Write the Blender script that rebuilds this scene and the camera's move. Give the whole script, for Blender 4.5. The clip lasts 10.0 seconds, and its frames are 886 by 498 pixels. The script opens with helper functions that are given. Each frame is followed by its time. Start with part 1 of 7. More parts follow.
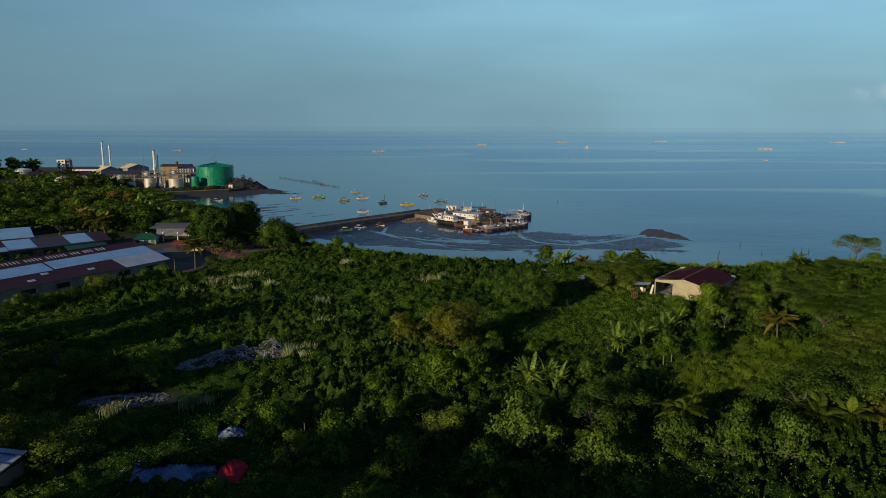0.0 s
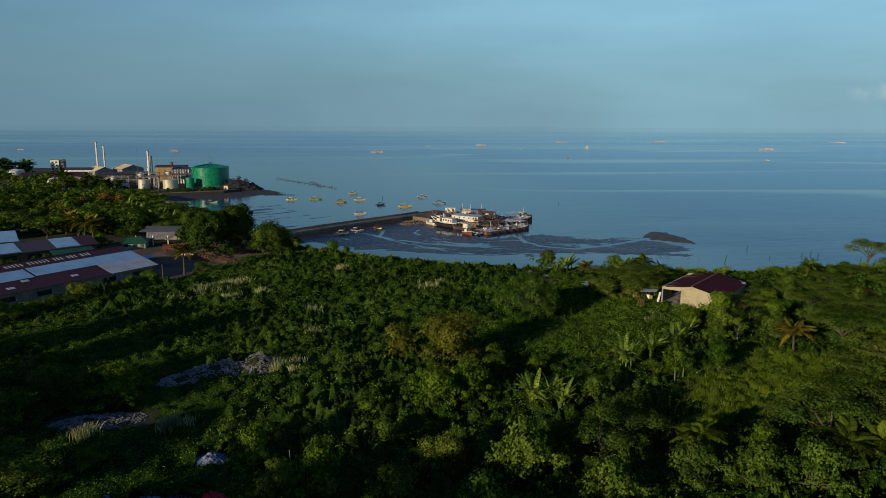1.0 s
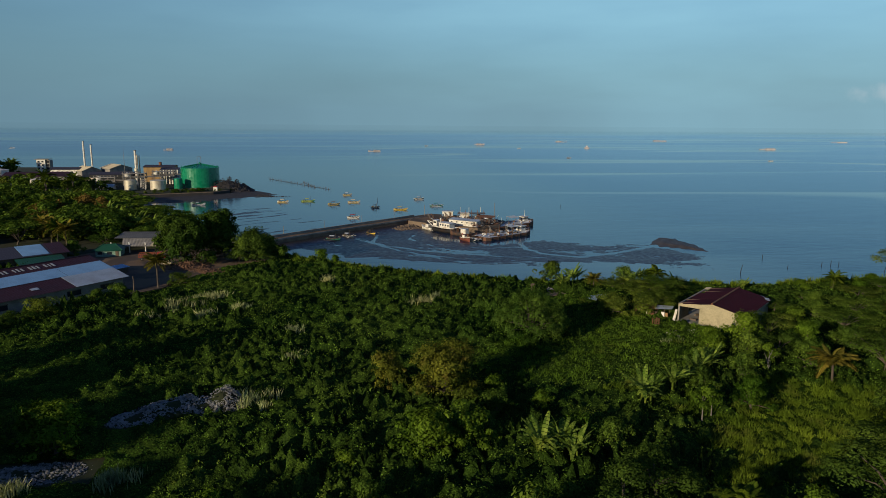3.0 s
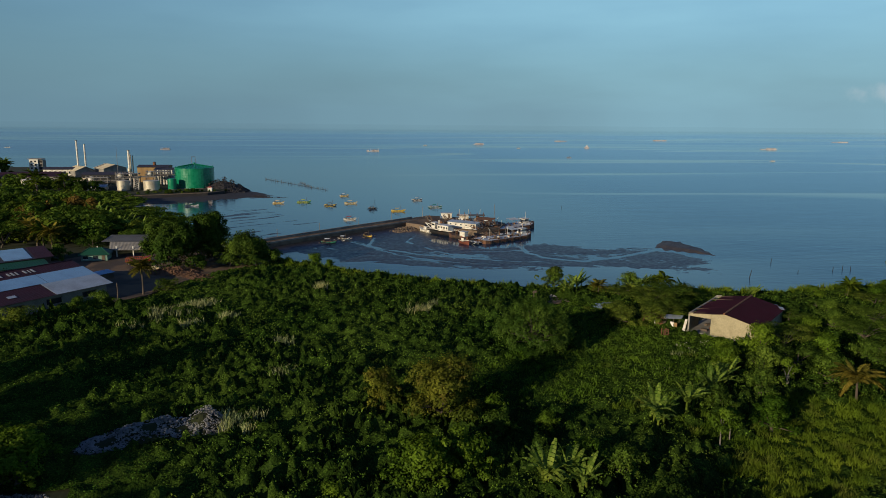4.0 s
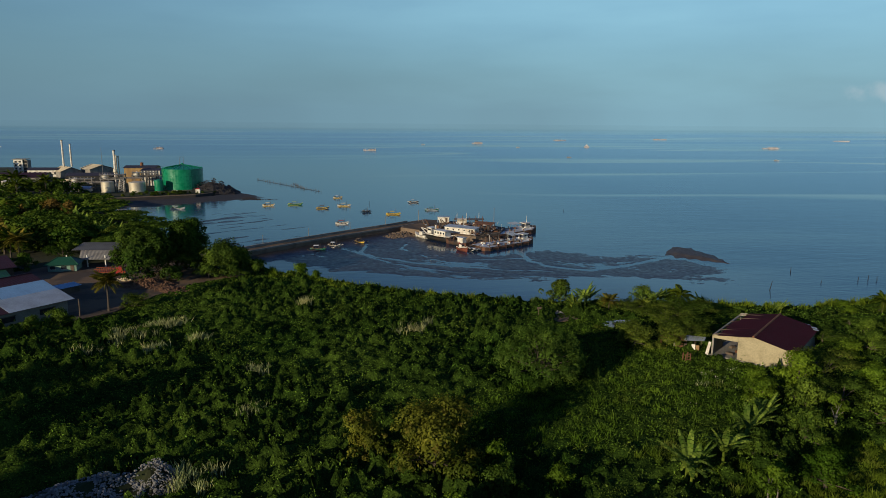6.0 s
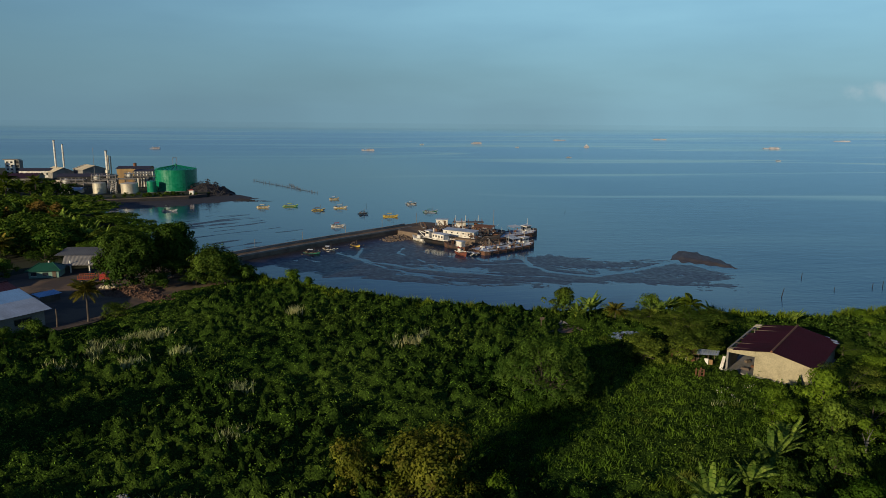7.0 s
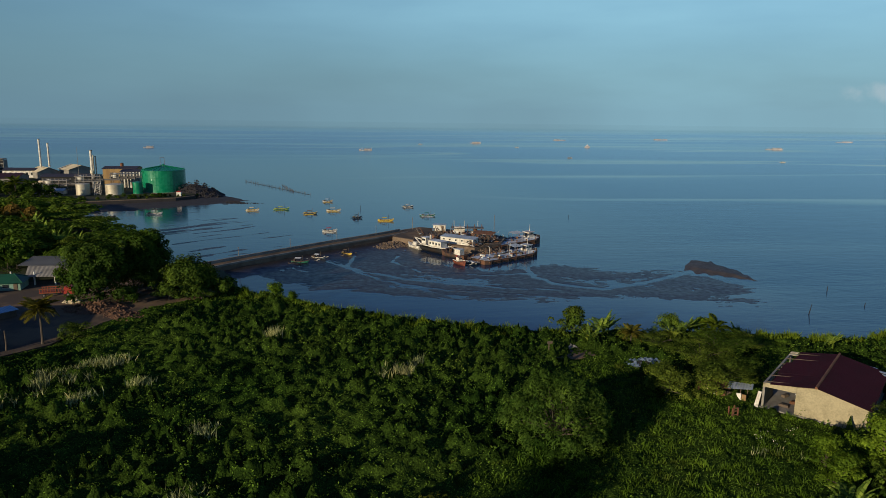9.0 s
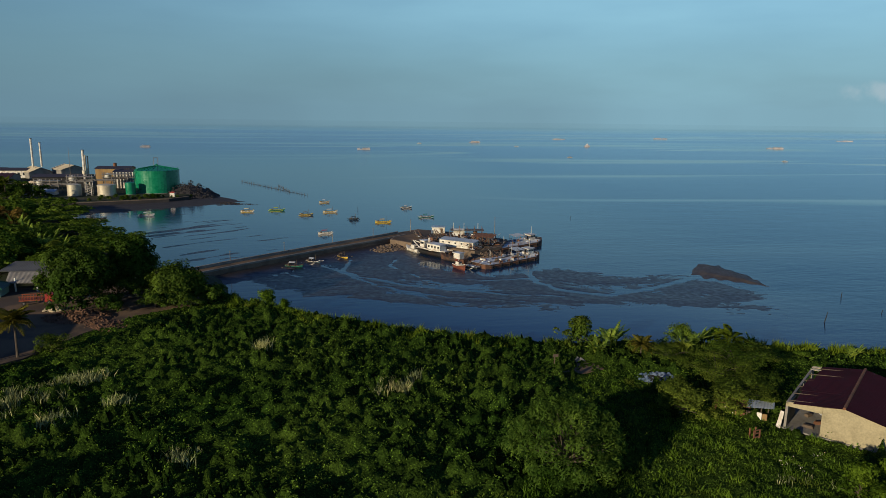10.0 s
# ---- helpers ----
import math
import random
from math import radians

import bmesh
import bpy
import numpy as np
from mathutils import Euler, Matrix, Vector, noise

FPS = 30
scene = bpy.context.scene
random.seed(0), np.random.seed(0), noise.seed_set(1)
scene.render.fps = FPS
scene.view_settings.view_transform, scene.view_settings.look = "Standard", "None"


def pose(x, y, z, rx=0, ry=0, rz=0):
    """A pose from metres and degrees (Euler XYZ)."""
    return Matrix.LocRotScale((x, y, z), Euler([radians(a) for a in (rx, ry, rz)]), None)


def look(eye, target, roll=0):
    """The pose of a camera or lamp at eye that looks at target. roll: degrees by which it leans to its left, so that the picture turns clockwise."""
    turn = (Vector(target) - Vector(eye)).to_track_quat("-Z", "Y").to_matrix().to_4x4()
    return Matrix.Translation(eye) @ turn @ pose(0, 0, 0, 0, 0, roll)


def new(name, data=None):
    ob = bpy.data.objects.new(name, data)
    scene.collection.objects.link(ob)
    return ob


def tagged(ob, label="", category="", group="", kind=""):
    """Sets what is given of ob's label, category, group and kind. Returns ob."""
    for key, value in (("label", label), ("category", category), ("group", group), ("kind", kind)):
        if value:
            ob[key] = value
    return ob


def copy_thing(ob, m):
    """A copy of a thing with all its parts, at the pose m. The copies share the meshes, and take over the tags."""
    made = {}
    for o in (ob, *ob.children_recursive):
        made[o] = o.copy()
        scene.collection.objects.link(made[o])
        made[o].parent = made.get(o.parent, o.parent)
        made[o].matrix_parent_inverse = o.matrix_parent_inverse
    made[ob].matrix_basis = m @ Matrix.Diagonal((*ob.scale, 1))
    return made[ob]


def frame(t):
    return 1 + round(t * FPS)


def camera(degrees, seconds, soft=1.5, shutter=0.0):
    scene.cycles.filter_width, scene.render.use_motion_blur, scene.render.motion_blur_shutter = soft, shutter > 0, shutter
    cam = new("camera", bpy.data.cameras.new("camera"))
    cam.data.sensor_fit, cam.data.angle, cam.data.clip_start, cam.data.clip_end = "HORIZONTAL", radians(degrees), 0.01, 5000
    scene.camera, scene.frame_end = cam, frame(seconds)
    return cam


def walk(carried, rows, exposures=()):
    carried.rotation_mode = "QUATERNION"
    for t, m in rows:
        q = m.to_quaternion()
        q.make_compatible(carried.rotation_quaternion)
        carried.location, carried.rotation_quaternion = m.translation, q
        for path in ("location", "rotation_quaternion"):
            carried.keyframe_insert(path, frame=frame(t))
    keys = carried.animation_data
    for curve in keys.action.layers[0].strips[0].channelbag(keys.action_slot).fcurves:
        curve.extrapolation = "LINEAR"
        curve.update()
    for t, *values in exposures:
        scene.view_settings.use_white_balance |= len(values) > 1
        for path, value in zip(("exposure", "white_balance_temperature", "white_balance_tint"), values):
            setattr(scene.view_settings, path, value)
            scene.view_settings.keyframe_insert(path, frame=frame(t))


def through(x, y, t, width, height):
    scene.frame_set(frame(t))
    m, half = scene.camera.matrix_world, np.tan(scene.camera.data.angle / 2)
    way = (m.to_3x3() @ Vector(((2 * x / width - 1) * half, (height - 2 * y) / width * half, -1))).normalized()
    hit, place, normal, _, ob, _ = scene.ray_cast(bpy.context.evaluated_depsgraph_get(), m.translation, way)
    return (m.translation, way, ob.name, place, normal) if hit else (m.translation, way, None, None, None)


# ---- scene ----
cam = camera(66.8, 10.0, soft=0.76)
PATH = [
    (0, (1.777, 5.903, 35.468), (2.017, 7.853, 35.096), 0.3),
    (0.5, (2.196, 8.675, 35.502), (2.438, 10.626, 35.13), 0.3),
    (1, (2.683, 11.469, 35.531), (2.925, 13.419, 35.159), 0.3),
    (1.5, (3.19, 14.32, 35.561), (3.433, 16.27, 35.189), 0.3),
    (2, (3.657, 17.226, 35.616), (3.902, 19.176, 35.243), 0.3),
    (2.5, (4.174, 20.135, 35.695), (4.419, 22.084, 35.321), 0.4),
    (4, (5.6, 28.863, 35.845), (5.849, 30.811, 35.468), 0.5),
    (4.5, (6.066, 31.803, 35.865), (6.317, 33.751, 35.487), 0.5),
    (5, (6.557, 34.716, 35.866), (6.81, 36.663, 35.487), 0.5),
    (5.5, (7.074, 37.689, 35.88), (7.327, 39.636, 35.5), 0.5),
    (7, (8.644, 46.748, 35.961), (8.9, 48.694, 35.58), 0.5),
    (7.5, (9.105, 49.772, 35.972), (9.363, 51.718, 35.59), 0.6),
    (8, (9.628, 52.724, 35.989), (9.886, 54.67, 35.607), 0.6),
    (8.5, (10.125, 55.693, 36.037), (10.384, 57.639, 35.654), 0.7),
    (9, (10.521, 58.622, 36.051), (10.781, 60.567, 35.668), 0.7),
    (9.5, (10.918, 61.541, 36.082), (11.179, 63.487, 35.698), 0.7),
    (10, (11.247, 64.368, 36.125), (11.51, 66.312, 35.739), 0.7),
]
walk(cam, [(t, look(eye, target, roll)) for t, eye, target, roll in PATH], exposures=[(0.0, 0.0), (10.0, 0.0)])

# ---- sky and sun ----
SUN_AZ, SUN_EL = 48.0, 14.0     # degrees: behind the start of the path, to its left; height over the horizon
world = bpy.data.worlds.new("sky")
world.use_nodes = True
scene.world = world
wn, wl = world.node_tree.nodes, world.node_tree.links
wn.clear()
wcoord = wn.new("ShaderNodeTexCoord")
wsep = wn.new("ShaderNodeSeparateXYZ")
wl.new(wcoord.outputs["Generated"], wsep.inputs[0])
wmax = wn.new("ShaderNodeMath")
wmax.operation = "MAXIMUM"
wmax.inputs[1].default_value = 0.012
wl.new(wsep.outputs["Z"], wmax.inputs[0])
wcomb = wn.new("ShaderNodeCombineXYZ")
wl.new(wsep.outputs["X"], wcomb.inputs["X"])
wl.new(wsep.outputs["Y"], wcomb.inputs["Y"])
wl.new(wmax.outputs[0], wcomb.inputs["Z"])
sky = wn.new("ShaderNodeTexSky")
sky.sky_type = "NISHITA"
sky.sun_disc = False
sky.sun_elevation = radians(SUN_EL)
sky.sun_rotation = radians(180 + SUN_AZ)
sky.air_density, sky.dust_density, sky.ozone_density = 1.0, 0.3, 4.0
wl.new(wcomb.outputs[0], sky.inputs[0])
# thin veils of high cloud and the haze over the sea
wmap = wn.new("ShaderNodeMapping")
wmap.inputs["Scale"].default_value = (1.5, 1.5, 7.0)
wl.new(wcomb.outputs[0], wmap.inputs[0])
wnoise = wn.new("ShaderNodeTexNoise")
wnoise.inputs["Scale"].default_value = 1.7
wnoise.inputs["Detail"].default_value = 5
wl.new(wmap.outputs[0], wnoise.inputs["Vector"])
wramp = wn.new("ShaderNodeMapRange")
wramp.inputs["From Min"].default_value, wramp.inputs["From Max"].default_value = 0.28, 0.74
wramp.inputs["To Min"].default_value, wramp.inputs["To Max"].default_value = 0.24, 0.62
wl.new(wnoise.outputs[0], wramp.inputs["Value"])
whaze = wn.new("ShaderNodeMapRange")
whaze.interpolation_type = "SMOOTHSTEP"
whaze.inputs["From Min"].default_value, whaze.inputs["From Max"].default_value = 0.0, 0.2
whaze.inputs["To Min"].default_value, whaze.inputs["To Max"].default_value = 0.85, 0.0
wl.new(wmax.outputs[0], whaze.inputs["Value"])
wm1 = wn.new("ShaderNodeMixRGB")
wl.new(whaze.outputs[0], wm1.inputs[0])
wtint = wn.new("ShaderNodeMixRGB")
wtint.blend_type = "MULTIPLY"
wtint.inputs[0].default_value = 1.0
wtint.inputs[2].default_value = (0.94, 1.06, 1.05, 1)
wl.new(sky.outputs[0], wtint.inputs[1])
wl.new(wtint.outputs[0], wm1.inputs[1])
wm1.inputs[2].default_value = (1.22, 2.5, 3.65, 1)
weast = wn.new("ShaderNodeMapRange")
weast.interpolation_type = "SMOOTHSTEP"
weast.inputs["From Min"].default_value, weast.inputs["From Max"].default_value = -0.5, 0.75
weast.inputs["To Min"].default_value, weast.inputs["To Max"].default_value = 0.3, 1.2
wl.new(wsep.outputs["X"], weast.inputs["Value"])
wveil = wn.new("ShaderNodeMath")
wveil.operation = "MULTIPLY"
wl.new(wramp.outputs[0], wveil.inputs[0])
wl.new(weast.outputs[0], wveil.inputs[1])
whigh = wn.new("ShaderNodeMapRange")
whigh.interpolation_type = "SMOOTHSTEP"
whigh.inputs["From Min"].default_value, whigh.inputs["From Max"].default_value = 0.2, 0.42
whigh.inputs["To Min"].default_value, whigh.inputs["To Max"].default_value = 1.0, 0.25
wl.new(wmax.outputs[0], whigh.inputs["Value"])
wthin = wn.new("ShaderNodeMath")
wthin.operation = "MULTIPLY"
wrise = wn.new("ShaderNodeMapRange")
wrise.interpolation_type = "SMOOTHSTEP"
wrise.inputs["From Min"].default_value, wrise.inputs["From Max"].default_value = 0.05, 0.19
wrise.inputs["To Min"].default_value, wrise.inputs["To Max"].default_value = 0.75, 1.45
wl.new(wmax.outputs[0], wrise.inputs["Value"])
wlift = wn.new("ShaderNodeMath")
wlift.operation = "MULTIPLY"
wl.new(wveil.outputs[0], wlift.inputs[0])
wl.new(wrise.outputs[0], wlift.inputs[1])
wl.new(wlift.outputs[0], wthin.inputs[0])
wl.new(whigh.outputs[0], wthin.inputs[1])
wm2 = wn.new("ShaderNodeMixRGB")
wl.new(wthin.outputs[0], wm2.inputs[0])
wl.new(wm1.outputs[0], wm2.inputs[1])
wm2.inputs[2].default_value = (4.1, 7.8, 9.5, 1)
wsub = wn.new("ShaderNodeVectorMath")
wsub.operation = "SUBTRACT"
wl.new(wcomb.outputs[0], wsub.inputs[0])
wsub.inputs[1].default_value = (0.642, 0.766, 0.037)
wscl = wn.new("ShaderNodeVectorMath")
wscl.operation = "MULTIPLY"
wl.new(wsub.outputs[0], wscl.inputs[0])
wscl.inputs[1].default_value = (26, 26, 62)
wlen = wn.new("ShaderNodeVectorMath")
wlen.operation = "LENGTH"
wl.new(wscl.outputs[0], wlen.inputs[0])
wpuff = wn.new("ShaderNodeTexNoise")
wpuff.inputs["Scale"].default_value = 34
wpuff.inputs["Detail"].default_value = 5
wl.new(wcomb.outputs[0], wpuff.inputs["Vector"])
wedge = wn.new("ShaderNodeMath")
wedge.operation = "SUBTRACT"
wl.new(wpuff.outputs[0], wedge.inputs[0])
wdist = wn.new("ShaderNodeMath")
wdist.operation = "MULTIPLY"
wdist.inputs[1].default_value = 0.42
wl.new(wlen.outputs["Value"], wdist.inputs[0])
wl.new(wdist.outputs[0], wedge.inputs[1])
wcloud = wn.new("ShaderNodeMapRange")
wcloud.interpolation_type = "SMOOTHSTEP"
wcloud.inputs["From Min"].default_value, wcloud.inputs["From Max"].default_value = 0.05, 0.4
wcloud.inputs["To Min"].default_value, wcloud.inputs["To Max"].default_value = 0.0, 0.5
wl.new(wedge.outputs[0], wcloud.inputs["Value"])
wm4 = wn.new("ShaderNodeMixRGB")
wl.new(wcloud.outputs[0], wm4.inputs[0])
wl.new(wm2.outputs[0], wm4.inputs[1])
wm4.inputs[2].default_value = (5.4, 6.6, 7.2, 1)
wdark = wn.new("ShaderNodeMapRange")
wdark.interpolation_type = "SMOOTHSTEP"
wdark.inputs["From Min"].default_value, wdark.inputs["From Max"].default_value = 0.17, 0.4
wl.new(wmax.outputs[0], wdark.inputs["Value"])
wdeep = wn.new("ShaderNodeMixRGB")
wdeep.blend_type = "MULTIPLY"
wl.new(wdark.outputs[0], wdeep.inputs[0])
wl.new(wm4.outputs[0], wdeep.inputs[1])
wdeep.inputs[2].default_value = (0.5, 0.56, 0.98, 1)
wside = wn.new("ShaderNodeMapRange")
wside.inputs["From Min"].default_value, wside.inputs["From Max"].default_value = -0.6, 0.6
wside.inputs["To Min"].default_value, wside.inputs["To Max"].default_value = 0.9, 0.97
wl.new(wsep.outputs["X"], wside.inputs["Value"])
wm3 = wn.new("ShaderNodeMixRGB")
wm3.blend_type = "MULTIPLY"
wm3.inputs[0].default_value = 1.0
wl.new(wdeep.outputs[0], wm3.inputs[1])
wl.new(wside.outputs[0], wm3.inputs[2])
wbg = wn.new("ShaderNodeBackground")
wbg.inputs["Strength"].default_value = 0.086
wl.new(wm3.outputs[0], wbg.inputs[0])
wout = wn.new("ShaderNodeOutputWorld")
wl.new(wbg.outputs[0], wout.inputs[0])

sun_dir = Vector((-math.sin(radians(SUN_AZ)) * math.cos(radians(SUN_EL)),
                  -math.cos(radians(SUN_AZ)) * math.cos(radians(SUN_EL)), math.sin(radians(SUN_EL))))
sun = new("sun", bpy.data.lights.new("sun", "SUN"))
sun.data.energy = 5.0
sun.data.angle = radians(0.6)
sun.data.color = (1.0, 0.86, 0.62)
sun.rotation_mode = "QUATERNION"
sun.rotation_quaternion = sun_dir.to_track_quat("Z", "Y")
sun.location = sun_dir * 300

rng = np.random.default_rng(7)


# ---- materials ----
def node_material(name):
    m = bpy.data.materials.new(name)
    m.use_nodes = True
    m.node_tree.nodes.clear()
    return m, m.node_tree.nodes, m.node_tree.links


def noise_node(n, l, scale, detail=4, stretch=None, turn=0.0):
    geo = n.new("ShaderNodeNewGeometry")
    src = geo.outputs["Position"]
    if stretch or turn:
        mp = n.new("ShaderNodeMapping")
        mp.inputs["Scale"].default_value = stretch or (1, 1, 1)
        mp.inputs["Rotation"].default_value = (0, 0, turn)
        l.new(src, mp.inputs[0])
        src = mp.outputs[0]
    t = n.new("ShaderNodeTexNoise")
    t.inputs["Scale"].default_value = scale
    t.inputs["Detail"].default_value = detail
    l.new(src, t.inputs["Vector"])
    return t.outputs[0]


def span(n, l, value, a, b, c, d, smooth=False):
    r = n.new("ShaderNodeMapRange")
    if smooth:
        r.interpolation_type = "SMOOTHSTEP"
    for key, v in (("From Min", a), ("From Max", b), ("To Min", c), ("To Max", d)):
        r.inputs[key].default_value = v
    l.new(value, r.inputs["Value"])
    return r.outputs[0]


def blend(n, l, fac, a, b, how="MIX"):
    m = n.new("ShaderNodeMixRGB")
    m.blend_type = how
    for slot, v in zip(m.inputs, (fac, a, b)):
        if isinstance(v, bpy.types.NodeSocket):
            l.new(v, slot)
        elif isinstance(v, tuple):
            slot.default_value = (*v, 1)
        else:
            slot.default_value = v
    return m.outputs[0]


def surface(name, base, stain=None, rough=0.7, metal=0.0, scale=0.6, fine=9.0, amount=0.6, bump=0.25, rand=0.0, stretch=None,
            turn=0.0, spec=0.3, edge=(0.42, 0.68)):
    """A weathered surface: a base colour, stains at a large scale, grain at a fine one."""
    m, n, l = node_material(name)
    big, small = noise_node(n, l, scale, 5, stretch, turn), noise_node(n, l, fine, 3, stretch, turn)
    stain = stain or tuple(c * 0.55 for c in base)
    col = blend(n, l, span(n, l, big, edge[0], edge[1], 0, amount), base, stain)
    col = blend(n, l, 1.0, col, blend(n, l, span(n, l, small, 0.3, 0.7, 0, 1), (0.84, 0.84, 0.84), (1.12, 1.12, 1.12)), "MULTIPLY")
    if rand:
        info = n.new("ShaderNodeObjectInfo")
        col = blend(n, l, 1.0, col, blend(n, l, info.outputs["Random"], (1 - rand,) * 3, (1 + rand,) * 3), "MULTIPLY")
    p = n.new("ShaderNodeBsdfPrincipled")
    l.new(col, p.inputs["Base Color"])
    l.new(span(n, l, small, 0.3, 0.7, max(rough - 0.12, 0.03), min(rough + 0.12, 1)), p.inputs["Roughness"])
    p.inputs["Metallic"].default_value = metal
    p.inputs["Specular IOR Level"].default_value = spec
    if bump:
        b = n.new("ShaderNodeBump")
        b.inputs["Strength"].default_value = bump
        b.inputs["Distance"].default_value = 0.05
        l.new(small, b.inputs["Height"])
        l.new(b.outputs[0], p.inputs["Normal"])
    o = n.new("ShaderNodeOutputMaterial")
    l.new(p.outputs[0], o.inputs[0])
    return m


def leafy(name, dark, light, dry=None, through=0.2, patch=0.12, gloss=0.003, mass=False):
    """Foliage: every leaf a shade of its own, patches of other growth over tens of metres."""
    m, n, l = node_material(name)
    geo = n.new("ShaderNodeNewGeometry")
    info = n.new("ShaderNodeObjectInfo")
    each = span(n, l, noise_node(n, l, 5.0, 4), 0.3, 0.7, 0, 1) if mass else geo.outputs["Random Per Island"]
    col = blend(n, l, each, dark, light)
    big = noise_node(n, l, patch, 4)
    col = blend(n, l, 1.0, col, blend(n, l, span(n, l, big, 0.3, 0.7, 0, 1), (0.55, 0.68, 0.6), (1.42, 1.27, 1.1)), "MULTIPLY")
    clump = noise_node(n, l, 0.5, 2)
    col = blend(n, l, 1.0, col, blend(n, l, span(n, l, clump, 0.35, 0.65, 0, 1), (0.62, 0.66, 0.7), (1.35, 1.3, 1.2)), "MULTIPLY")
    col = blend(n, l, 1.0, col, blend(n, l, info.outputs["Random"], (0.78, 0.8, 0.8), (1.2, 1.15, 1.1)), "MULTIPLY")
    if dry:
        col = blend(n, l, span(n, l, noise_node(n, l, patch * 3.1, 3), 0.56, 0.7, 0, 0.8), col, dry)
    d, t, g = n.new("ShaderNodeBsdfDiffuse"), n.new("ShaderNodeBsdfTranslucent"), n.new("ShaderNodeBsdfGlossy")
    l.new(col, d.inputs[0])
    if mass:
        b = n.new("ShaderNodeBump")
        b.inputs["Strength"].default_value = 1.0
        b.inputs["Distance"].default_value = 0.25
        l.new(noise_node(n, l, 4.0, 4), b.inputs["Height"])
        l.new(b.outputs[0], d.inputs["Normal"])
    l.new(blend(n, l, 1.0, col, (1.2, 1.25, 0.5), "MULTIPLY"), t.inputs[0])
    g.inputs["Roughness"].default_value = 0.45
    m1, m2 = n.new("ShaderNodeMixShader"), n.new("ShaderNodeMixShader")
    m1.inputs[0].default_value, m2.inputs[0].default_value = through, gloss
    l.new(d.outputs[0], m1.inputs[1])
    l.new(t.outputs[0], m1.inputs[2])
    l.new(m1.outputs[0], m2.inputs[1])
    l.new(g.outputs[0], m2.inputs[2])
    g.inputs[0].default_value = (0.5, 0.5, 0.5, 1)
    o = n.new("ShaderNodeOutputMaterial")
    l.new(m2.outputs[0], o.inputs[0])
    return m


def sea_material():
    """Calm sea: ruffled water, thin winding slicks of smooth water, glassy close to the shore and, in place of haze,
    far out.
    """
    m, n, l = node_material("sea_water")

    def calc(op, a, b=None):
        k = n.new("ShaderNodeMath")
        k.operation = op
        for slot, v in zip(k.inputs, (a, b)):
            if isinstance(v, bpy.types.NodeSocket):
                l.new(v, slot)
            elif v is not None:
                slot.default_value = v
        return k.outputs[0]

    def winding(scale, stretch, turn, width):
        """Thin lines where a stretched noise crosses its middle."""
        v = calc("ABSOLUTE", calc("SUBTRACT", noise_node(n, l, scale, 3, stretch, turn), 0.5))
        return span(n, l, v, 0.0, width, 1.0, 0.0, True)

    geo, sep = n.new("ShaderNodeNewGeometry"), n.new("ShaderNodeSeparateXYZ")
    l.new(geo.outputs["Position"], sep.inputs[0])
    where = span(n, l, noise_node(n, l, 0.002, 3, (0.4, 1.0, 1.0), 0.1), 0.42, 0.56, 0.0, 1.0, True)
    lines = calc("MULTIPLY", winding(0.0052, (0.13, 1.0, 1.0), -0.06, 0.022), where)
    fine = calc("MULTIPLY", winding(0.0034, (0.12, 1.0, 1.0), 0.03, 0.03), span(n, l, sep.outputs["Y"], 700.0, 1500.0, 0.0, 1.0, True))
    patches = span(n, l, noise_node(n, l, 0.006, 5, (0.16, 1.0, 1.0), -0.1), 0.5, 0.72, 0.0, 0.55, True)
    # smoothed far out so that mirrored horizon sky stands in for the haze
    far = span(n, l, sep.outputs["Y"], 1300.0, 2900.0, 0.0, 1.0, True)
    near = calc("MULTIPLY", span(n, l, sep.outputs["Y"], 185.0, 205.0, 0.8, 0.0, True), span(n, l, sep.outputs["X"], 70.0, 130.0, 1.0, 0.2, True))
    bay = calc("MULTIPLY", span(n, l, sep.outputs["X"], 20.0, 150.0, 0.6, 0.0, True), span(n, l, sep.outputs["Y"], 420.0, 900.0, 1.0, 0.0, True))
    near = calc("MAXIMUM", near, bay)
    calm = calc("MAXIMUM", calc("MAXIMUM", lines, fine), calc("MAXIMUM", patches, calc("MAXIMUM", far, near)))
    ripple = noise_node(n, l, 0.9, 3, (0.4, 1.0, 1.0), -0.2)
    wave = noise_node(n, l, 0.33, 4, (0.28, 1.0, 1.0), 0.22)
    swell = noise_node(n, l, 0.08, 4, (0.4, 1.0, 1.0), -0.1)
    total = calc("ADD", ripple, calc("ADD", calc("MULTIPLY", wave, 1.5), calc("MULTIPLY", swell, 2.2)))
    b = n.new("ShaderNodeBump")
    b.inputs["Distance"].default_value = 0.09
    l.new(span(n, l, calm, 0.0, 1.0, 0.55, 0.0), b.inputs["Strength"])
    l.new(total, b.inputs["Height"])
    fresnel = n.new("ShaderNodeFresnel")
    fresnel.inputs["IOR"].default_value = 1.33
    l.new(b.outputs[0], fresnel.inputs["Normal"])
    body, top, mix = n.new("ShaderNodeBsdfDiffuse"), n.new("ShaderNodeBsdfGlossy"), n.new("ShaderNodeMixShader")
    body.inputs[0].default_value = (0.004, 0.021, 0.056, 1)
    l.new(blend(n, l, calm, (0.72, 0.84, 0.88), (1.0, 1.0, 1.0)), top.inputs[0])
    l.new(span(n, l, calm, 0.0, 1.0, 0.24, 0.025), top.inputs["Roughness"])
    l.new(b.outputs[0], top.inputs["Normal"])
    l.new(fresnel.outputs[0], mix.inputs[0])
    l.new(body.outputs[0], mix.inputs[1])
    l.new(top.outputs[0], mix.inputs[2])
    o = n.new("ShaderNodeOutputMaterial")
    l.new(mix.outputs[0], o.inputs[0])
    return m


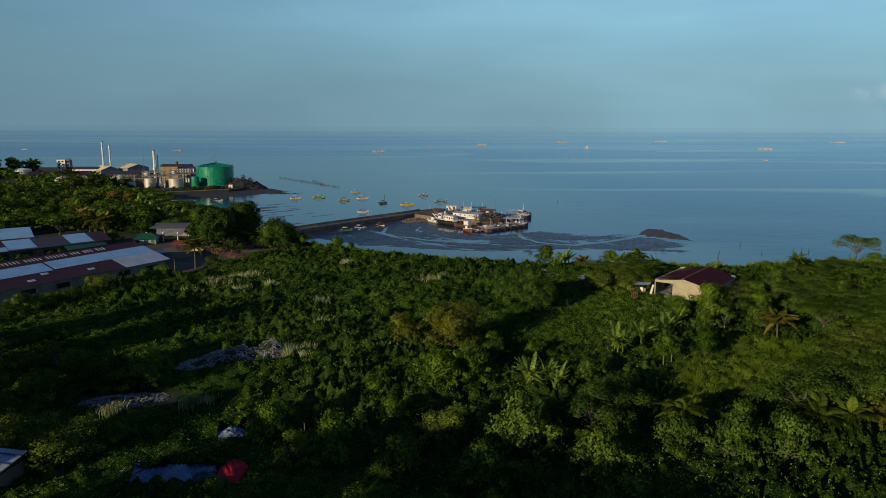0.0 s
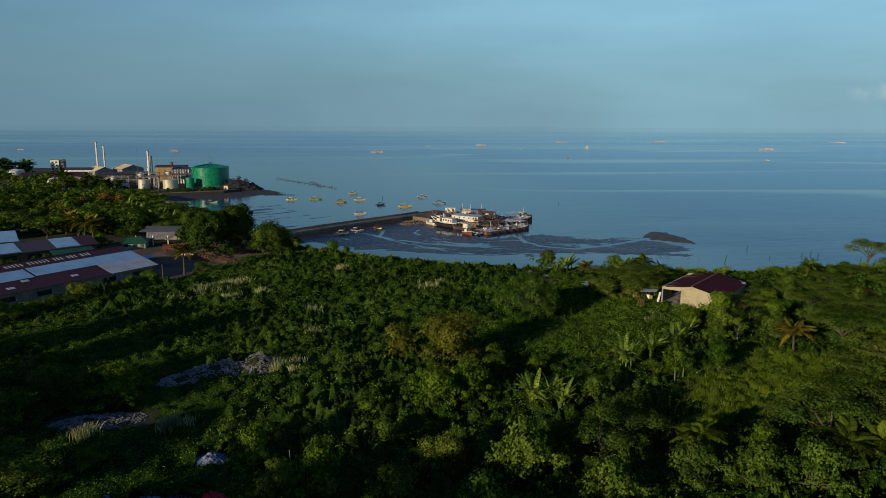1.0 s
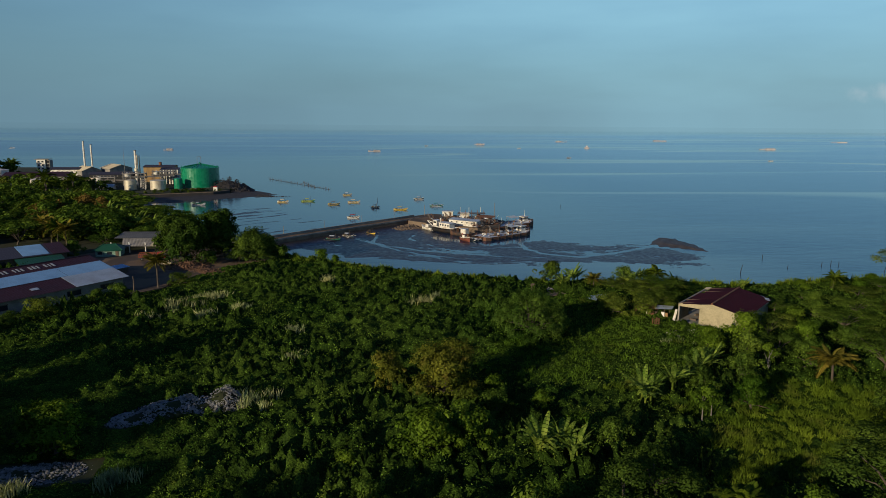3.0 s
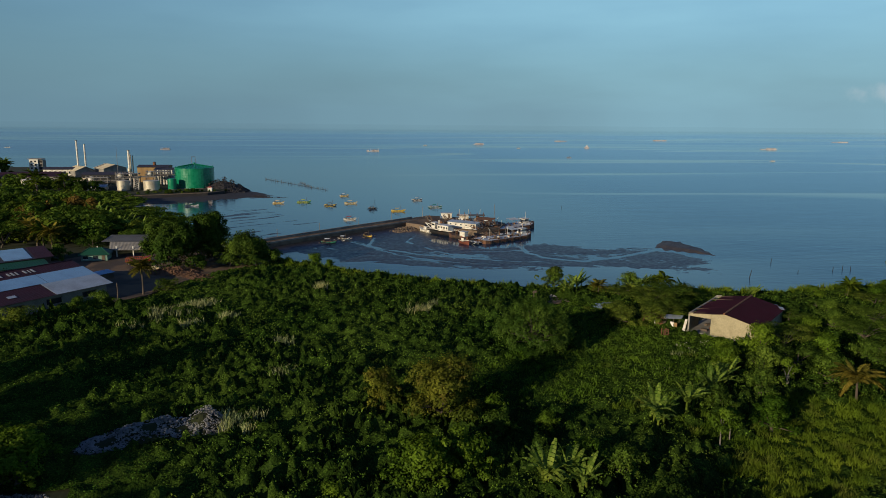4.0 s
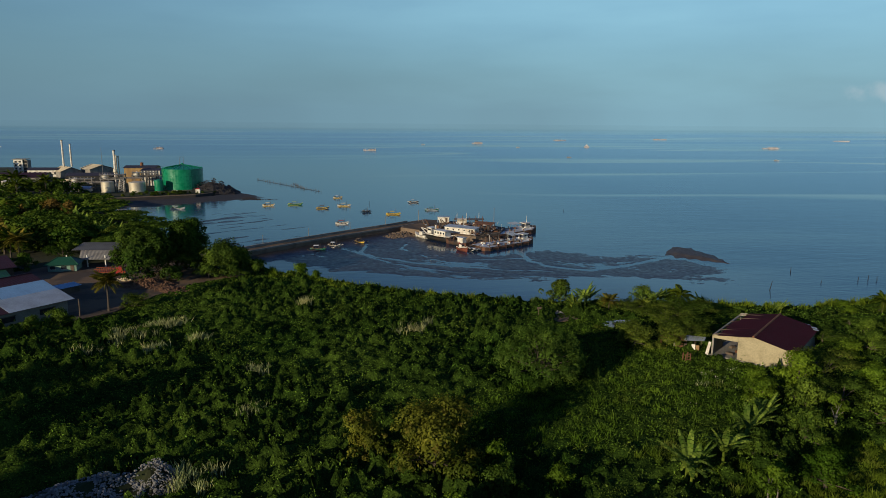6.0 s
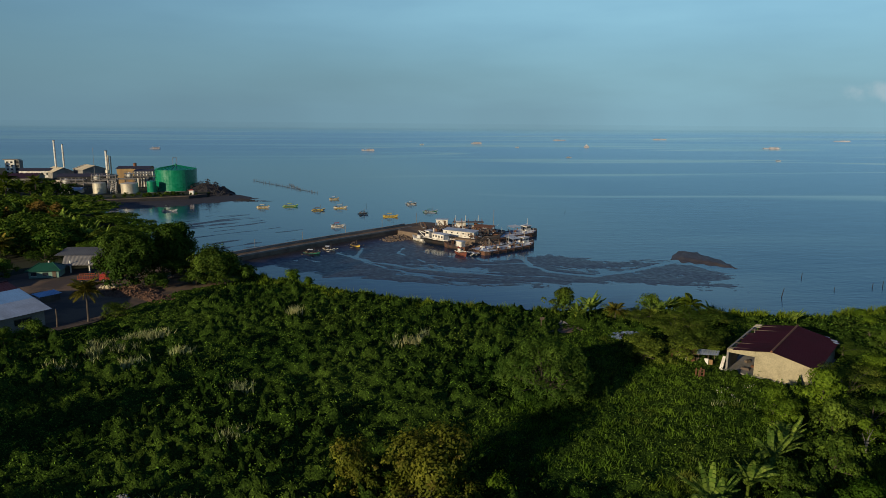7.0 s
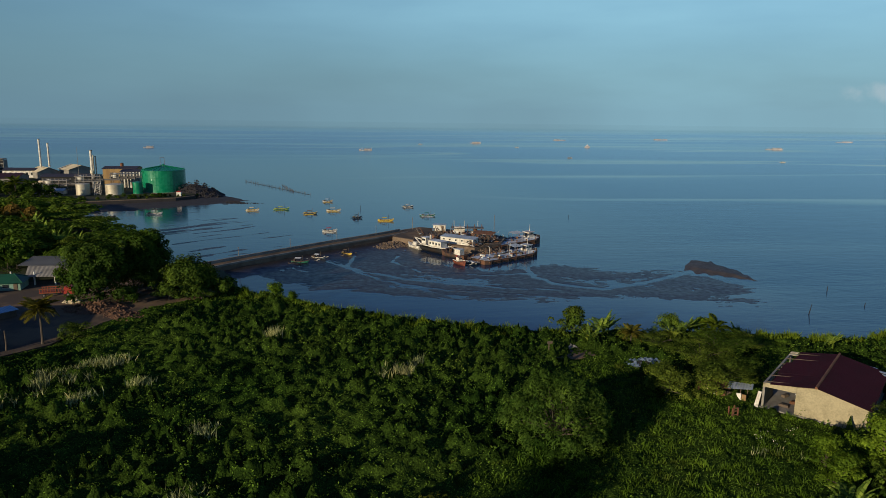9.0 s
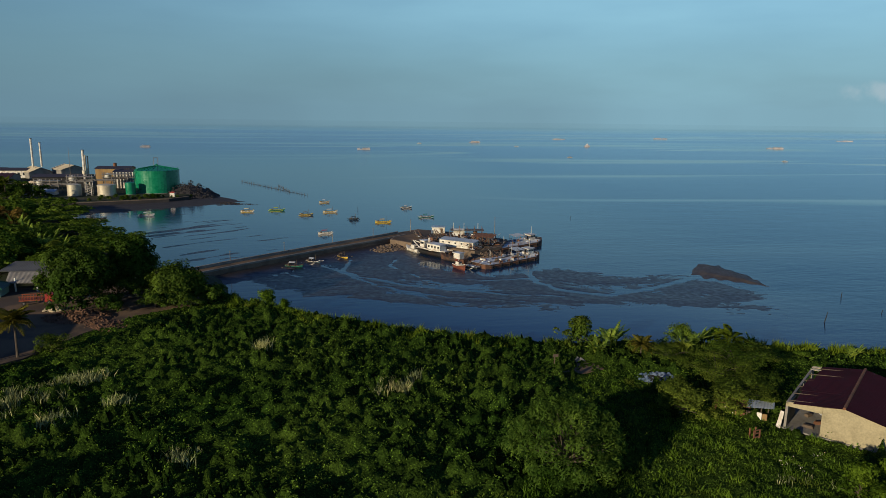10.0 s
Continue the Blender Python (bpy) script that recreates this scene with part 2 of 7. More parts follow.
SEA = sea_material()
MUD = surface("wet_mud", (0.028, 0.024, 0.023), (0.012, 0.012, 0.015), 0.4, scale=0.2, fine=0.9, bump=0.05, spec=0.3)
SOIL = surface("soil_and_weeds", (0.018, 0.026, 0.004), (0.022, 0.018, 0.008), 0.95, scale=0.11, fine=2.2, amount=0.8, bump=0.8)
DIRT = surface("packed_dirt", (0.13, 0.082, 0.046), (0.045, 0.032, 0.023), 0.95, scale=0.14, fine=2.5, amount=0.85, edge=(0.44, 0.56))
STONE = surface("quay_stone", (0.17, 0.12, 0.08), (0.065, 0.047, 0.035), 0.9, scale=0.5, fine=3, bump=0.6)
ROCK = surface("dark_wet_rock", (0.035, 0.031, 0.03), (0.018, 0.017, 0.017), 0.8, scale=0.5, fine=3, bump=0.6)
CONCRETE = surface("old_concrete", (0.22, 0.2, 0.17), (0.1, 0.09, 0.075), 0.9, scale=0.5, fine=6)
PLASTER = surface("cream_plaster", (0.33, 0.28, 0.17), (0.2, 0.17, 0.1), 0.9, scale=0.55, fine=5, amount=0.7)
RUBBLE = surface("broken_stone", (0.2, 0.192, 0.178), (0.07, 0.066, 0.06), 0.95, scale=0.8, fine=7, rand=0.35)
MAROON = surface("maroon_roofing", (0.026, 0.006, 0.011), (0.014, 0.005, 0.007), 0.8, scale=0.3, fine=4, bump=0.15, spec=0.08)
RUSTROOF = surface("rusty_red_roofing", (0.036, 0.009, 0.01), (0.02, 0.008, 0.008), 0.6, scale=0.35, fine=4, bump=0.15)
BLUEROOF = surface("pale_blue_roofing", (0.22, 0.38, 0.52), (0.15, 0.26, 0.38), 0.42, scale=0.3, fine=4, bump=0.1, metal=0.2)
GREYROOF = surface("zinc_roofing", (0.36, 0.4, 0.43), (0.22, 0.23, 0.22), 0.42, 0.25, scale=0.35, fine=4, bump=0.1)
GRIME = surface("grimy_sheet_wall", (0.1, 0.098, 0.093), (0.045, 0.04, 0.037), 0.8, scale=0.3, fine=3)
DARKROOF = surface("dark_roofing", (0.035, 0.032, 0.04), (0.035, 0.03, 0.035), 0.6, scale=0.35, fine=4, bump=0.15)
PALESHEET = surface("pale_sheet_wall", (0.3, 0.31, 0.31), (0.18, 0.17, 0.15), 0.7, scale=0.3, fine=3)
# tan with the warm sun on the hall roofs put into it
TANROOF = surface("sunlit_sheet_roofing", (0.58, 0.48, 0.3), (0.36, 0.28, 0.17), 0.55, scale=0.2, fine=3)
GREENROOF = surface("green_roofing", (0.01, 0.065, 0.033), (0.008, 0.035, 0.02), 0.55, scale=0.4, fine=4, bump=0.1)
WHITE = surface("white_paint", (0.62, 0.59, 0.51), (0.3, 0.22, 0.15), 0.6, scale=0.8, fine=5, amount=0.75)
GREYPAINT = surface("grey_deck_paint", (0.46, 0.48, 0.5), (0.22, 0.18, 0.15), 0.7, scale=0.35, fine=4, amount=0.8)
RUST = surface("rust", (0.16, 0.07, 0.035), (0.07, 0.035, 0.022), 0.9, scale=0.5, fine=5)
HULL = surface("rusty_hull_paint", (0.045, 0.034, 0.028), (0.15, 0.065, 0.032), 0.8, scale=0.35, fine=4, amount=0.9)
GREENTANK = surface("green_tank_paint", (0.003, 0.16, 0.075), (0.003, 0.135, 0.06), 0.3, scale=0.12, fine=0.5, amount=0.25, bump=0.05, spec=0.5)
SILVER = surface("weathered_aluminium", (0.5, 0.45, 0.34), (0.28, 0.21, 0.14), 0.5, 0.35, scale=0.3, fine=3)
BROWNWALL = surface("brown_corrugated_wall", (0.3, 0.19, 0.075), (0.12, 0.06, 0.03), 0.8, scale=0.25, fine=2.5, stretch=(1, 1, 0.25))
SCRAPWOOD = surface("red_brown_scrap_timber", (0.125, 0.064, 0.034), (0.036, 0.02, 0.013), 0.9, scale=0.6, fine=6)
WOOD = surface("weathered_timber", (0.11, 0.08, 0.055), (0.05, 0.038, 0.03), 0.9, scale=0.6, fine=8)
BARK = surface("bark", (0.085, 0.065, 0.048), (0.045, 0.035, 0.026), 0.95, scale=0.9, fine=7, bump=0.7)
PALE_BARK = surface("pale_bark", (0.14, 0.125, 0.1), (0.08, 0.07, 0.06), 0.95, scale=0.9, fine=7)
YELLOW = surface("yellow_boat_paint", (0.5, 0.34, 0.05), (0.35, 0.22, 0.04), 0.5, scale=0.8, fine=6)
LIME = surface("lime_boat_paint", (0.36, 0.38, 0.05), (0.2, 0.22, 0.05), 0.5, scale=0.8, fine=6)
TEAL = surface("green_boat_paint", (0.02, 0.13, 0.08), (0.02, 0.1, 0.07), 0.5, scale=0.8, fine=6)
NAVY = surface("dark_boat_paint", (0.03, 0.05, 0.07), (0.02, 0.03, 0.04), 0.5, scale=0.8, fine=6)
ORANGE = surface("orange_paint", (0.2, 0.04, 0.013), (0.16, 0.045, 0.018), 0.6, scale=0.8, fine=6)
RED = surface("red_paint", (0.3, 0.03, 0.02), (0.16, 0.025, 0.02), 0.5, scale=0.8, fine=6)
REDTARP = surface("red_tarpaulin", (0.45, 0.015, 0.02), (0.25, 0.01, 0.015), 0.6, scale=0.8, fine=6)
BLUETARP = surface("blue_grey_sheeting", (0.09, 0.13, 0.2), (0.22, 0.25, 0.28), 0.6, scale=0.7, fine=3)
BLACKHULL = surface("black_hull_paint", (0.018, 0.018, 0.018), (0.05, 0.028, 0.018), 0.7, scale=0.4, fine=4)
TUGRED = surface("faded_red_paint", (0.16, 0.042, 0.022), (0.05, 0.025, 0.02), 0.7, scale=1.4, fine=5)
RUBBER = surface("black_rubber", (0.015, 0.015, 0.016), None, 0.85, fine=10)
# near-black; on doorways and bays it paints the shade inside
DARK = surface("dark_opening", (0.02, 0.02, 0.02), None, 0.9, fine=6)
GLASSY = surface("dark_window_glass", (0.02, 0.025, 0.03), None, 0.12, fine=6, bump=0.0, spec=0.6)
STEEL = surface("grey_steel", (0.17, 0.16, 0.15), (0.09, 0.065, 0.05), 0.6, 0.5, scale=0.8, fine=6)
# far darker than the field leaves: shade in the gaps is put into this colour
L_LOW = leafy("low_weeds_shaded", (0.011, 0.024, 0.005), (0.042, 0.078, 0.012), patch=0.06, mass=True, through=0.08)
L_FIELD = leafy("field_weeds", (0.047, 0.09, 0.014), (0.098, 0.183, 0.024), (0.116, 0.148, 0.022), patch=0.05, through=0.16)
L_GRASS = leafy("tall_grass", (0.037, 0.075, 0.008), (0.07, 0.13, 0.014), (0.083, 0.098, 0.016), patch=0.06)
# lighter, yellower grass with sunlight put into its colour
L_LUSH = leafy("sunlit_grass", (0.06, 0.098, 0.01), (0.105, 0.158, 0.017), (0.115, 0.13, 0.022), patch=0.09)
L_STRAW = leafy("straw_grass", (0.17, 0.19, 0.08), (0.42, 0.42, 0.25), patch=0.2)
L_TREE = leafy("tree_leaves", (0.041, 0.075, 0.012), (0.089, 0.145, 0.021), patch=0.1)
L_MID = leafy("feathery_olive_leaves", (0.028, 0.058, 0.01), (0.06, 0.108, 0.018), patch=0.3)
L_BRIGHT = leafy("bright_leaves", (0.048, 0.091, 0.009), (0.097, 0.16, 0.016), patch=0.1)
L_YELLOW = leafy("yellowing_leaves", (0.065, 0.08, 0.011), (0.13, 0.145, 0.021), (0.135, 0.105, 0.02), patch=0.18)
L_DEEP = leafy("deep_green_leaves", (0.026, 0.052, 0.009), (0.058, 0.1, 0.016), patch=0.1)
L_OLIVE = leafy("olive_leaves", (0.051, 0.08, 0.013), (0.112, 0.151, 0.024), patch=0.15)
L_BROWN = leafy("reddish_leaves", (0.078, 0.056, 0.017), (0.15, 0.1, 0.03), patch=0.15)
L_PALM = leafy("palm_fronds", (0.04, 0.07, 0.008), (0.085, 0.115, 0.013), patch=0.2)
L_DRYPALM = leafy("golden_palm_fronds", (0.08, 0.072, 0.013), (0.19, 0.16, 0.033), patch=0.2)
L_BANANA = leafy("banana_leaves", (0.065, 0.115, 0.018), (0.16, 0.22, 0.042), patch=0.3)



# ---- shapes ----
class Shape:
    """Collects vertices and faces for one mesh."""

    def __init__(self):
        self.v, self.f = [], []

    def add(self, verts, faces):
        k = len(self.v)
        self.v += [tuple(map(float, p)) for p in verts]
        self.f += [tuple(i + k for i in face) for face in faces]
        return self

    def box(self, c, s, rz=0.0, top=1.0, topy=None):
        """A box centred at c, of size s, turned by rz degrees, its top narrowed by a factor."""
        a, ty = radians(rz), top if topy is None else topy
        ca, sa = math.cos(a), math.sin(a)
        out = []
        for z, kx, ky in ((-0.5, 1, 1), (0.5, top, ty)):
            for x, y in ((-0.5, -0.5), (0.5, -0.5), (0.5, 0.5), (-0.5, 0.5)):
                px, py = x * s[0] * kx, y * s[1] * ky
                out.append((c[0] + ca * px - sa * py, c[1] + sa * px + ca * py, c[2] + z * s[2]))
        return self.add(out, [(3, 2, 1, 0), (4, 5, 6, 7), (0, 1, 5, 4), (1, 2, 6, 5), (2, 3, 7, 6), (3, 0, 4, 7)])

    def prism(self, poly, z0, z1):
        n = len(poly)
        return self.add([(x, y, z0) for x, y in poly] + [(x, y, z1) for x, y in poly],
                        [tuple(range(n - 1, -1, -1)), tuple(range(n, 2 * n))] + [(i, (i + 1) % n, n + (i + 1) % n, n + i) for i in range(n)])

    def tube(self, pts, radii, n=7, caps=True):
        pts = [Vector(p) for p in pts]
        radii = list(radii) if hasattr(radii, "__len__") else [radii] * len(pts)
        rings = []
        for i, p in enumerate(pts):
            d = (pts[min(i + 1, len(pts) - 1)] - pts[max(i - 1, 0)]).normalized()
            side = d.cross(Vector((0, 0, 1)) if abs(d.z) < 0.95 else Vector((1, 0, 0))).normalized()
            up = side.cross(d)
            rings.append([p + (side * math.cos(k * math.tau / n) + up * math.sin(k * math.tau / n)) * radii[i] for k in range(n)])
        return self.loft(rings, caps)

    def loft(self, rings, caps=True):
        n, k = len(rings[0]), len(rings)
        faces = [(i * n + j, i * n + (j + 1) % n, (i + 1) * n + (j + 1) % n, (i + 1) * n + j) for i in range(k - 1) for j in range(n)]
        if caps:
            faces += [tuple(range(n - 1, -1, -1)), tuple(range((k - 1) * n, k * n))]
        return self.add([p for r in rings for p in r], faces)

    def lathe(self, profile, n=32, c=(0, 0, 0)):
        return self.loft([[(c[0] + r * math.cos(a * math.tau / n), c[1] + r * math.sin(a * math.tau / n), c[2] + z) for a in range(n)]
                          for r, z in profile])

    def corrugated(self, a, b, c, d, pitch=0.4, depth=0.05, thick=0.03):
        """A ribbed sheet over the corners a b (lower edge) and d c (upper edge), with its underside."""
        a, b, c, d = (Vector(p) for p in (a, b, c, d))
        up = (b - a).cross(d - a).normalized()
        k = max(2, int((b - a).length / pitch) * 2)
        low, high = [], []
        for i in range(k + 1):
            lift = up * (depth * (i % 2))
            low.append(a.lerp(b, i / k) + lift)
            high.append(d.lerp(c, i / k) + lift)
        m = k + 1
        verts = low + high + [p - up * thick for p in low] + [p - up * thick for p in high]
        faces = [(i, i + 1, m + i + 1, m + i) for i in range(k)] + [(3 * m + i, 3 * m + i + 1, 2 * m + i + 1, 2 * m + i) for i in range(k)]
        faces += [(i + 1, i, 2 * m + i, 2 * m + i + 1) for i in range(k)] + [(m + i, m + i + 1, 3 * m + i + 1, 3 * m + i) for i in range(k)]
        faces += [(0, m, 3 * m, 2 * m), (k, 2 * m + k, 3 * m + k, m + k)]
        return self.add(verts, faces)

    def mesh(self, name, smooth=False):
        me = bpy.data.meshes.new(name)
        me.from_pydata(self.v, [], self.f)
        if smooth:
            me.polygons.foreach_set("use_smooth", [True] * len(me.polygons))
        me.update()
        return me


def quads(name, v):
    """A mesh of loose four-cornered leaves from an array (n, 4, 3)."""
    n = len(v)
    me = bpy.data.meshes.new(name)
    me.vertices.add(4 * n)
    me.vertices.foreach_set("co", np.ascontiguousarray(v, dtype=np.float32).ravel())
    me.loops.add(4 * n)
    me.loops.foreach_set("vertex_index", np.arange(4 * n, dtype=np.int32))
    me.polygons.add(n)
    me.polygons.foreach_set("loop_start", np.arange(n, dtype=np.int32) * 4)
    me.update(calc_edges=True)
    return me


def leaf_array(p, nrm, size, r, ratio=0.55, fold=0.12):
    """Rhombic folded leaves at the points p, facing nrm."""
    n = len(p)
    nrm = nrm / np.maximum(np.linalg.norm(nrm, axis=1, keepdims=True), 1e-6)
    a = np.cross(nrm, r.normal(size=(n, 3)))
    a /= np.maximum(np.linalg.norm(a, axis=1, keepdims=True), 1e-6)
    b = np.cross(nrm, a)
    L = (np.asarray(size) * r.uniform(0.65, 1.3, n))[:, None]
    W = L * ratio
    return np.stack([p - a * L * 0.5, p + b * W * 0.5 + nrm * L * fold, p + a * L * 0.5 - nrm * L * fold, p - b * W * 0.5 + nrm * L * fold], axis=1)


def thing(name, label, category, m=None, group=""):
    ob = new(name)
    ob.empty_display_size = 0.3
    if m is not None:
        ob.matrix_basis = m
    return tagged(ob, label, category, group)


def part(name, shape, material, parent, label="", smooth=False):
    """Links a shape or a mesh as one mesh object under a thing or a part."""
    me = shape.mesh(name, smooth) if isinstance(shape, Shape) else shape
    if not me.materials:
        me.materials.append(material)
    ob = new(name, me)
    ob.parent = parent
    if label:
        ob["label"] = label
    return ob


def solid(name, shape, material, label, category="", kind="structure", smooth=False):
    me = shape.mesh(name, smooth) if isinstance(shape, Shape) else shape
    me.materials.append(material)
    return tagged(new(name, me), label, category, "", kind)


# ---- ground, sea, mud ----
SHORE = [(900, -900), (900, 170), (300, 160), (160, 156), (133, 155), (112, 158), (98, 157), (90, 154.5), (79, 157.5), (67, 160.5), (53, 162), (40, 163),
         (23, 170), (5, 181), (-8, 191), (-13, 200), (-17, 214), (-32, 224), (-45, 242), (-62, 272), (-80, 302), (-94, 326), (-99, 336),
         (-62, 350), (-53, 364), (-58, 386), (-78, 408), (-130, 470), (-200, 520), (-420, 600), (-1600, 700), (-1600, -900)]


def polygon_distance(poly, x, y):
    """Metres inside the border of a polygon; negative outside."""
    x, y = np.asarray(x, float), np.asarray(y, float)
    best, inside = np.full(x.shape, 1e9), np.zeros(x.shape, bool)
    for (ax, ay), (bx, by) in zip(poly, poly[1:] + poly[:1]):
        dx, dy = bx - ax, by - ay
        t = np.clip(((x - ax) * dx + (y - ay) * dy) / (dx * dx + dy * dy), 0, 1)
        best = np.minimum(best, np.hypot(x - ax - t * dx, y - ay - t * dy))
        if ay != by:
            inside ^= ((ay > y) != (by > y)) & (x < dx * (y - ay) / dy + ax)
    return np.where(inside, best, -best)


def shore_distance(x, y):
    """Metres inland of the shoreline; negative in the sea."""
    return polygon_distance(SHORE, x, y)


def wavy(x, y, s=1.0):
    return (np.sin(x * 0.21 * s + 1.3) * np.cos(y * 0.17 * s) + np.sin((x + y) * 0.093 * s) + 0.5 * np.sin(x * 0.57 * s - y * 0.43 * s)) / 2.5


def ground_height(x, y):
    d = shore_distance(x, y)
    k = np.clip((d + 1.5) / 5.0, 0, 1)
    inland = np.clip(d / 12.0, 0, 1)
    return np.where(d < -1.5, -1.2, -1.2 + 3.1 * k * k * (3 - 2 * k)) + 0.18 * wavy(x, y) * inland


def grid_sheet(name, xs, ys, height):
    gx, gy = np.meshgrid(xs, ys)
    z = height(gx, gy)
    nx, ny = len(xs), len(ys)
    me = bpy.data.meshes.new(name)
    me.vertices.add(nx * ny)
    me.vertices.foreach_set("co", np.stack([gx, gy, z], -1).astype(np.float32).ravel())
    i = (np.arange(ny - 1)[:, None] * nx + np.arange(nx - 1)[None, :]).ravel()
    f = np.stack([i, i + 1, i + nx + 1, i + nx], -1).astype(np.int32)
    me.loops.add(f.size)
    me.loops.foreach_set("vertex_index", f.ravel())
    me.polygons.add(len(f))
    me.polygons.foreach_set("loop_start", np.arange(len(f), dtype=np.int32) * 4)
    me.polygons.foreach_set("use_smooth", np.ones(len(f), bool))
    me.update(calc_edges=True)
    return me


def spread_axis(lo, hi, step, far):
    core = np.arange(lo, hi + step, step)
    out = [far * (k / 12) ** 2 for k in range(1, 13)]
    return np.concatenate([[lo - o for o in reversed(out)], core, [hi + o for o in out]])


solid("ground", grid_sheet("ground", spread_axis(-260, 200, 2.8, 5200), spread_axis(-60, 520, 2.8, 5200), ground_height), SOIL,
      "green weedy coastal ground sloping down to the sea", "ground")
solid("water", Shape().add([(-6500, -1500, 0), (6500, -1500, 0), (6500, 7500, 0), (-6500, 7500, 0)], [(0, 1, 2, 3)]), SEA,
      "calm blue-grey sea reaching the horizon", "sea")


FLAT = [(-16, 213), (-14, 207), (3, 195), (19, 189.5), (35, 185), (52, 185.5), (68, 183), (82, 176.5), (94, 177), (99, 182), (97, 190), (99, 199), (97, 208),
        (90, 212.5), (78, 214), (68, 218.5), (60, 224), (44, 217), (34, 226), (30, 242), (24, 254), (14, 247), (2, 236), (-8, 226)]
BAR = [(93.4, 215), (99, 222.4), (102.6, 219.8), (103.2, 210), (102.9, 198.5), (97.5, 202), (92.6, 207), (91, 211)]
CHANNELS = [[(60, 223), (51.9, 217), (51, 206), (55.7, 198.5), (64, 194.3), (75, 199), (90, 207.2), (101, 207.8)], [(2, 227.5), (13, 214.7), (22.6, 206), (32, 201.7), (43, 197), (56, 195)],
            [(24, 240), (20, 226), (26, 214), (40, 209), (51, 209)], [(10, 234), (8, 221), (16, 207), (30, 196), (46, 191)]]


def track_distance(points, x, y):
    best = np.full(np.shape(x), 1e9)
    for (ax, ay), (bx, by) in zip(points, points[1:]):
        dx, dy = bx - ax, by - ay
        t = np.clip(((x - ax) * dx + (y - ay) * dy) / (dx * dx + dy * dy), 0, 1)
        best = np.minimum(best, np.hypot(x - ax - t * dx, y - ay - t * dy))
    return best


def mud_height(x, y):
    """Mudflats at low tide: banks a hand high, combed by the ebb, with winding channels, and one higher bar."""
    bank, bend = np.zeros_like(x), np.zeros_like(x)
    for k in np.ndindex(x.shape):
        px, py = x[k], y[k]
        w = noise.noise((px * 0.035, py * 0.035, 5.0))
        q = py + 12 * w + 0.3 * px
        bend[k] = 3.0 * noise.noise((px * 0.07, py * 0.07, 2.0)) + 1.2 * noise.noise((px * 0.25, py * 0.25, 4.0))
        bank[k] = (0.75 * noise.noise((px * 0.03, q * 0.1, 0.0)) + 0.7 * noise.noise((px * 0.07, q * 0.3, 3.0)) + 0.45 * noise.noise((px * 0.3, q * 0.9, 7.0))
                   + 0.5 * noise.noise((px * 0.8, q * 2.2, 9.0)))
    d = polygon_distance(FLAT, x + bend, y + bend)
    inner = np.clip(d / 7, -0.6, 1)
    z = -0.075 + 0.12 * inner + 0.1 * bank
    for i, points in enumerate(CHANNELS):
        c = track_distance(points, x + bend * 0.5, y + bend * 0.5)
        z -= (0.2 if i == 0 else 0.1) * np.clip(1 - c / (1.1 if i == 0 else 0.8), 0, 1)
    foot = np.clip(1 - track_distance([(p[0], p[1]) for p in PIER_LINE], x, y) / 11, 0, 1) * (x > -24)
    z = np.maximum(z, -0.2 + 0.75 * foot + 0.12 * bank)
    return np.where(d < -6, -0.2, z)


def bar_height(x, y):
    """The higher bar, with a scalloped edge."""
    bend = 1.1 * np.sin(x * 0.7 + y * 0.4) + 0.7 * np.sin(x * 1.6 - y * 1.1)
    b = polygon_distance(BAR, x + bend * 0.5, y + bend * 0.5)
    return np.where(b > -1, -0.06 + 0.55 * np.clip((b + 0.5) / 3.4, 0, 1) + 0.03 * bend * np.clip(b, 0, 1), -0.2)


PIER_LINE = [(-30, 209.5), (-23.4, 213.2), (-15.2, 221.4), (-3.9, 232), (7.8, 242.6), (19, 252.2), (26.5, 259.5)]    # its near edge
solid("mudflat", grid_sheet("mudflat", np.arange(-30, 112, 0.5), np.arange(170, 262, 0.4), mud_height), MUD,
      "dark wet mud banks laid bare at low tide", "mudflat")


def bay_height(x, y):
    """Low ridges of mud that break the surface of the bay here and there."""
    z = np.zeros_like(x)
    for k in np.ndindex(x.shape):
        px, py = x[k], y[k]
        u, v = 0.74 * px + 0.67 * py, -0.67 * px + 0.74 * py
        w = v + 7 * noise.noise((u * 0.02, v * 0.04, 1.0))
        z[k] = 0.6 * noise.noise((u * 0.03, w * 0.32, 4.0)) + 0.5 * noise.noise((u * 0.1, w * 0.75, 8.0)) + 0.5 * noise.noise((px * 0.02, py * 0.02, 6.0))
    d = polygon_distance([(-30, 226), (-12, 233), (12, 256), (4, 268), (-14, 276), (-30, 312), (-52, 330), (-62, 318), (-62, 288), (-46, 254)], x, y)
    return np.where(d > 0, -0.04 + 0.13 * z * np.clip(d / 6, 0, 1), -0.2)


solid("bay_mud", grid_sheet("bay_mud", np.arange(-64, 14, 0.6), np.arange(224, 332, 0.6), bay_height), MUD, "thin dark ridges of wet mud in the shallow bay", "mudflat")


BARMUD = surface("drying_mud", (0.066, 0.056, 0.05), (0.036, 0.031, 0.029), 0.6, scale=0.4, fine=1.6, bump=0.15, spec=0.15)
solid("mud_bar", grid_sheet("mud_bar", np.arange(86, 108, 0.4), np.arange(194, 227, 0.4), bar_height), BARMUD, "higher dark brown mud bar drying at low tide", "mudflat")


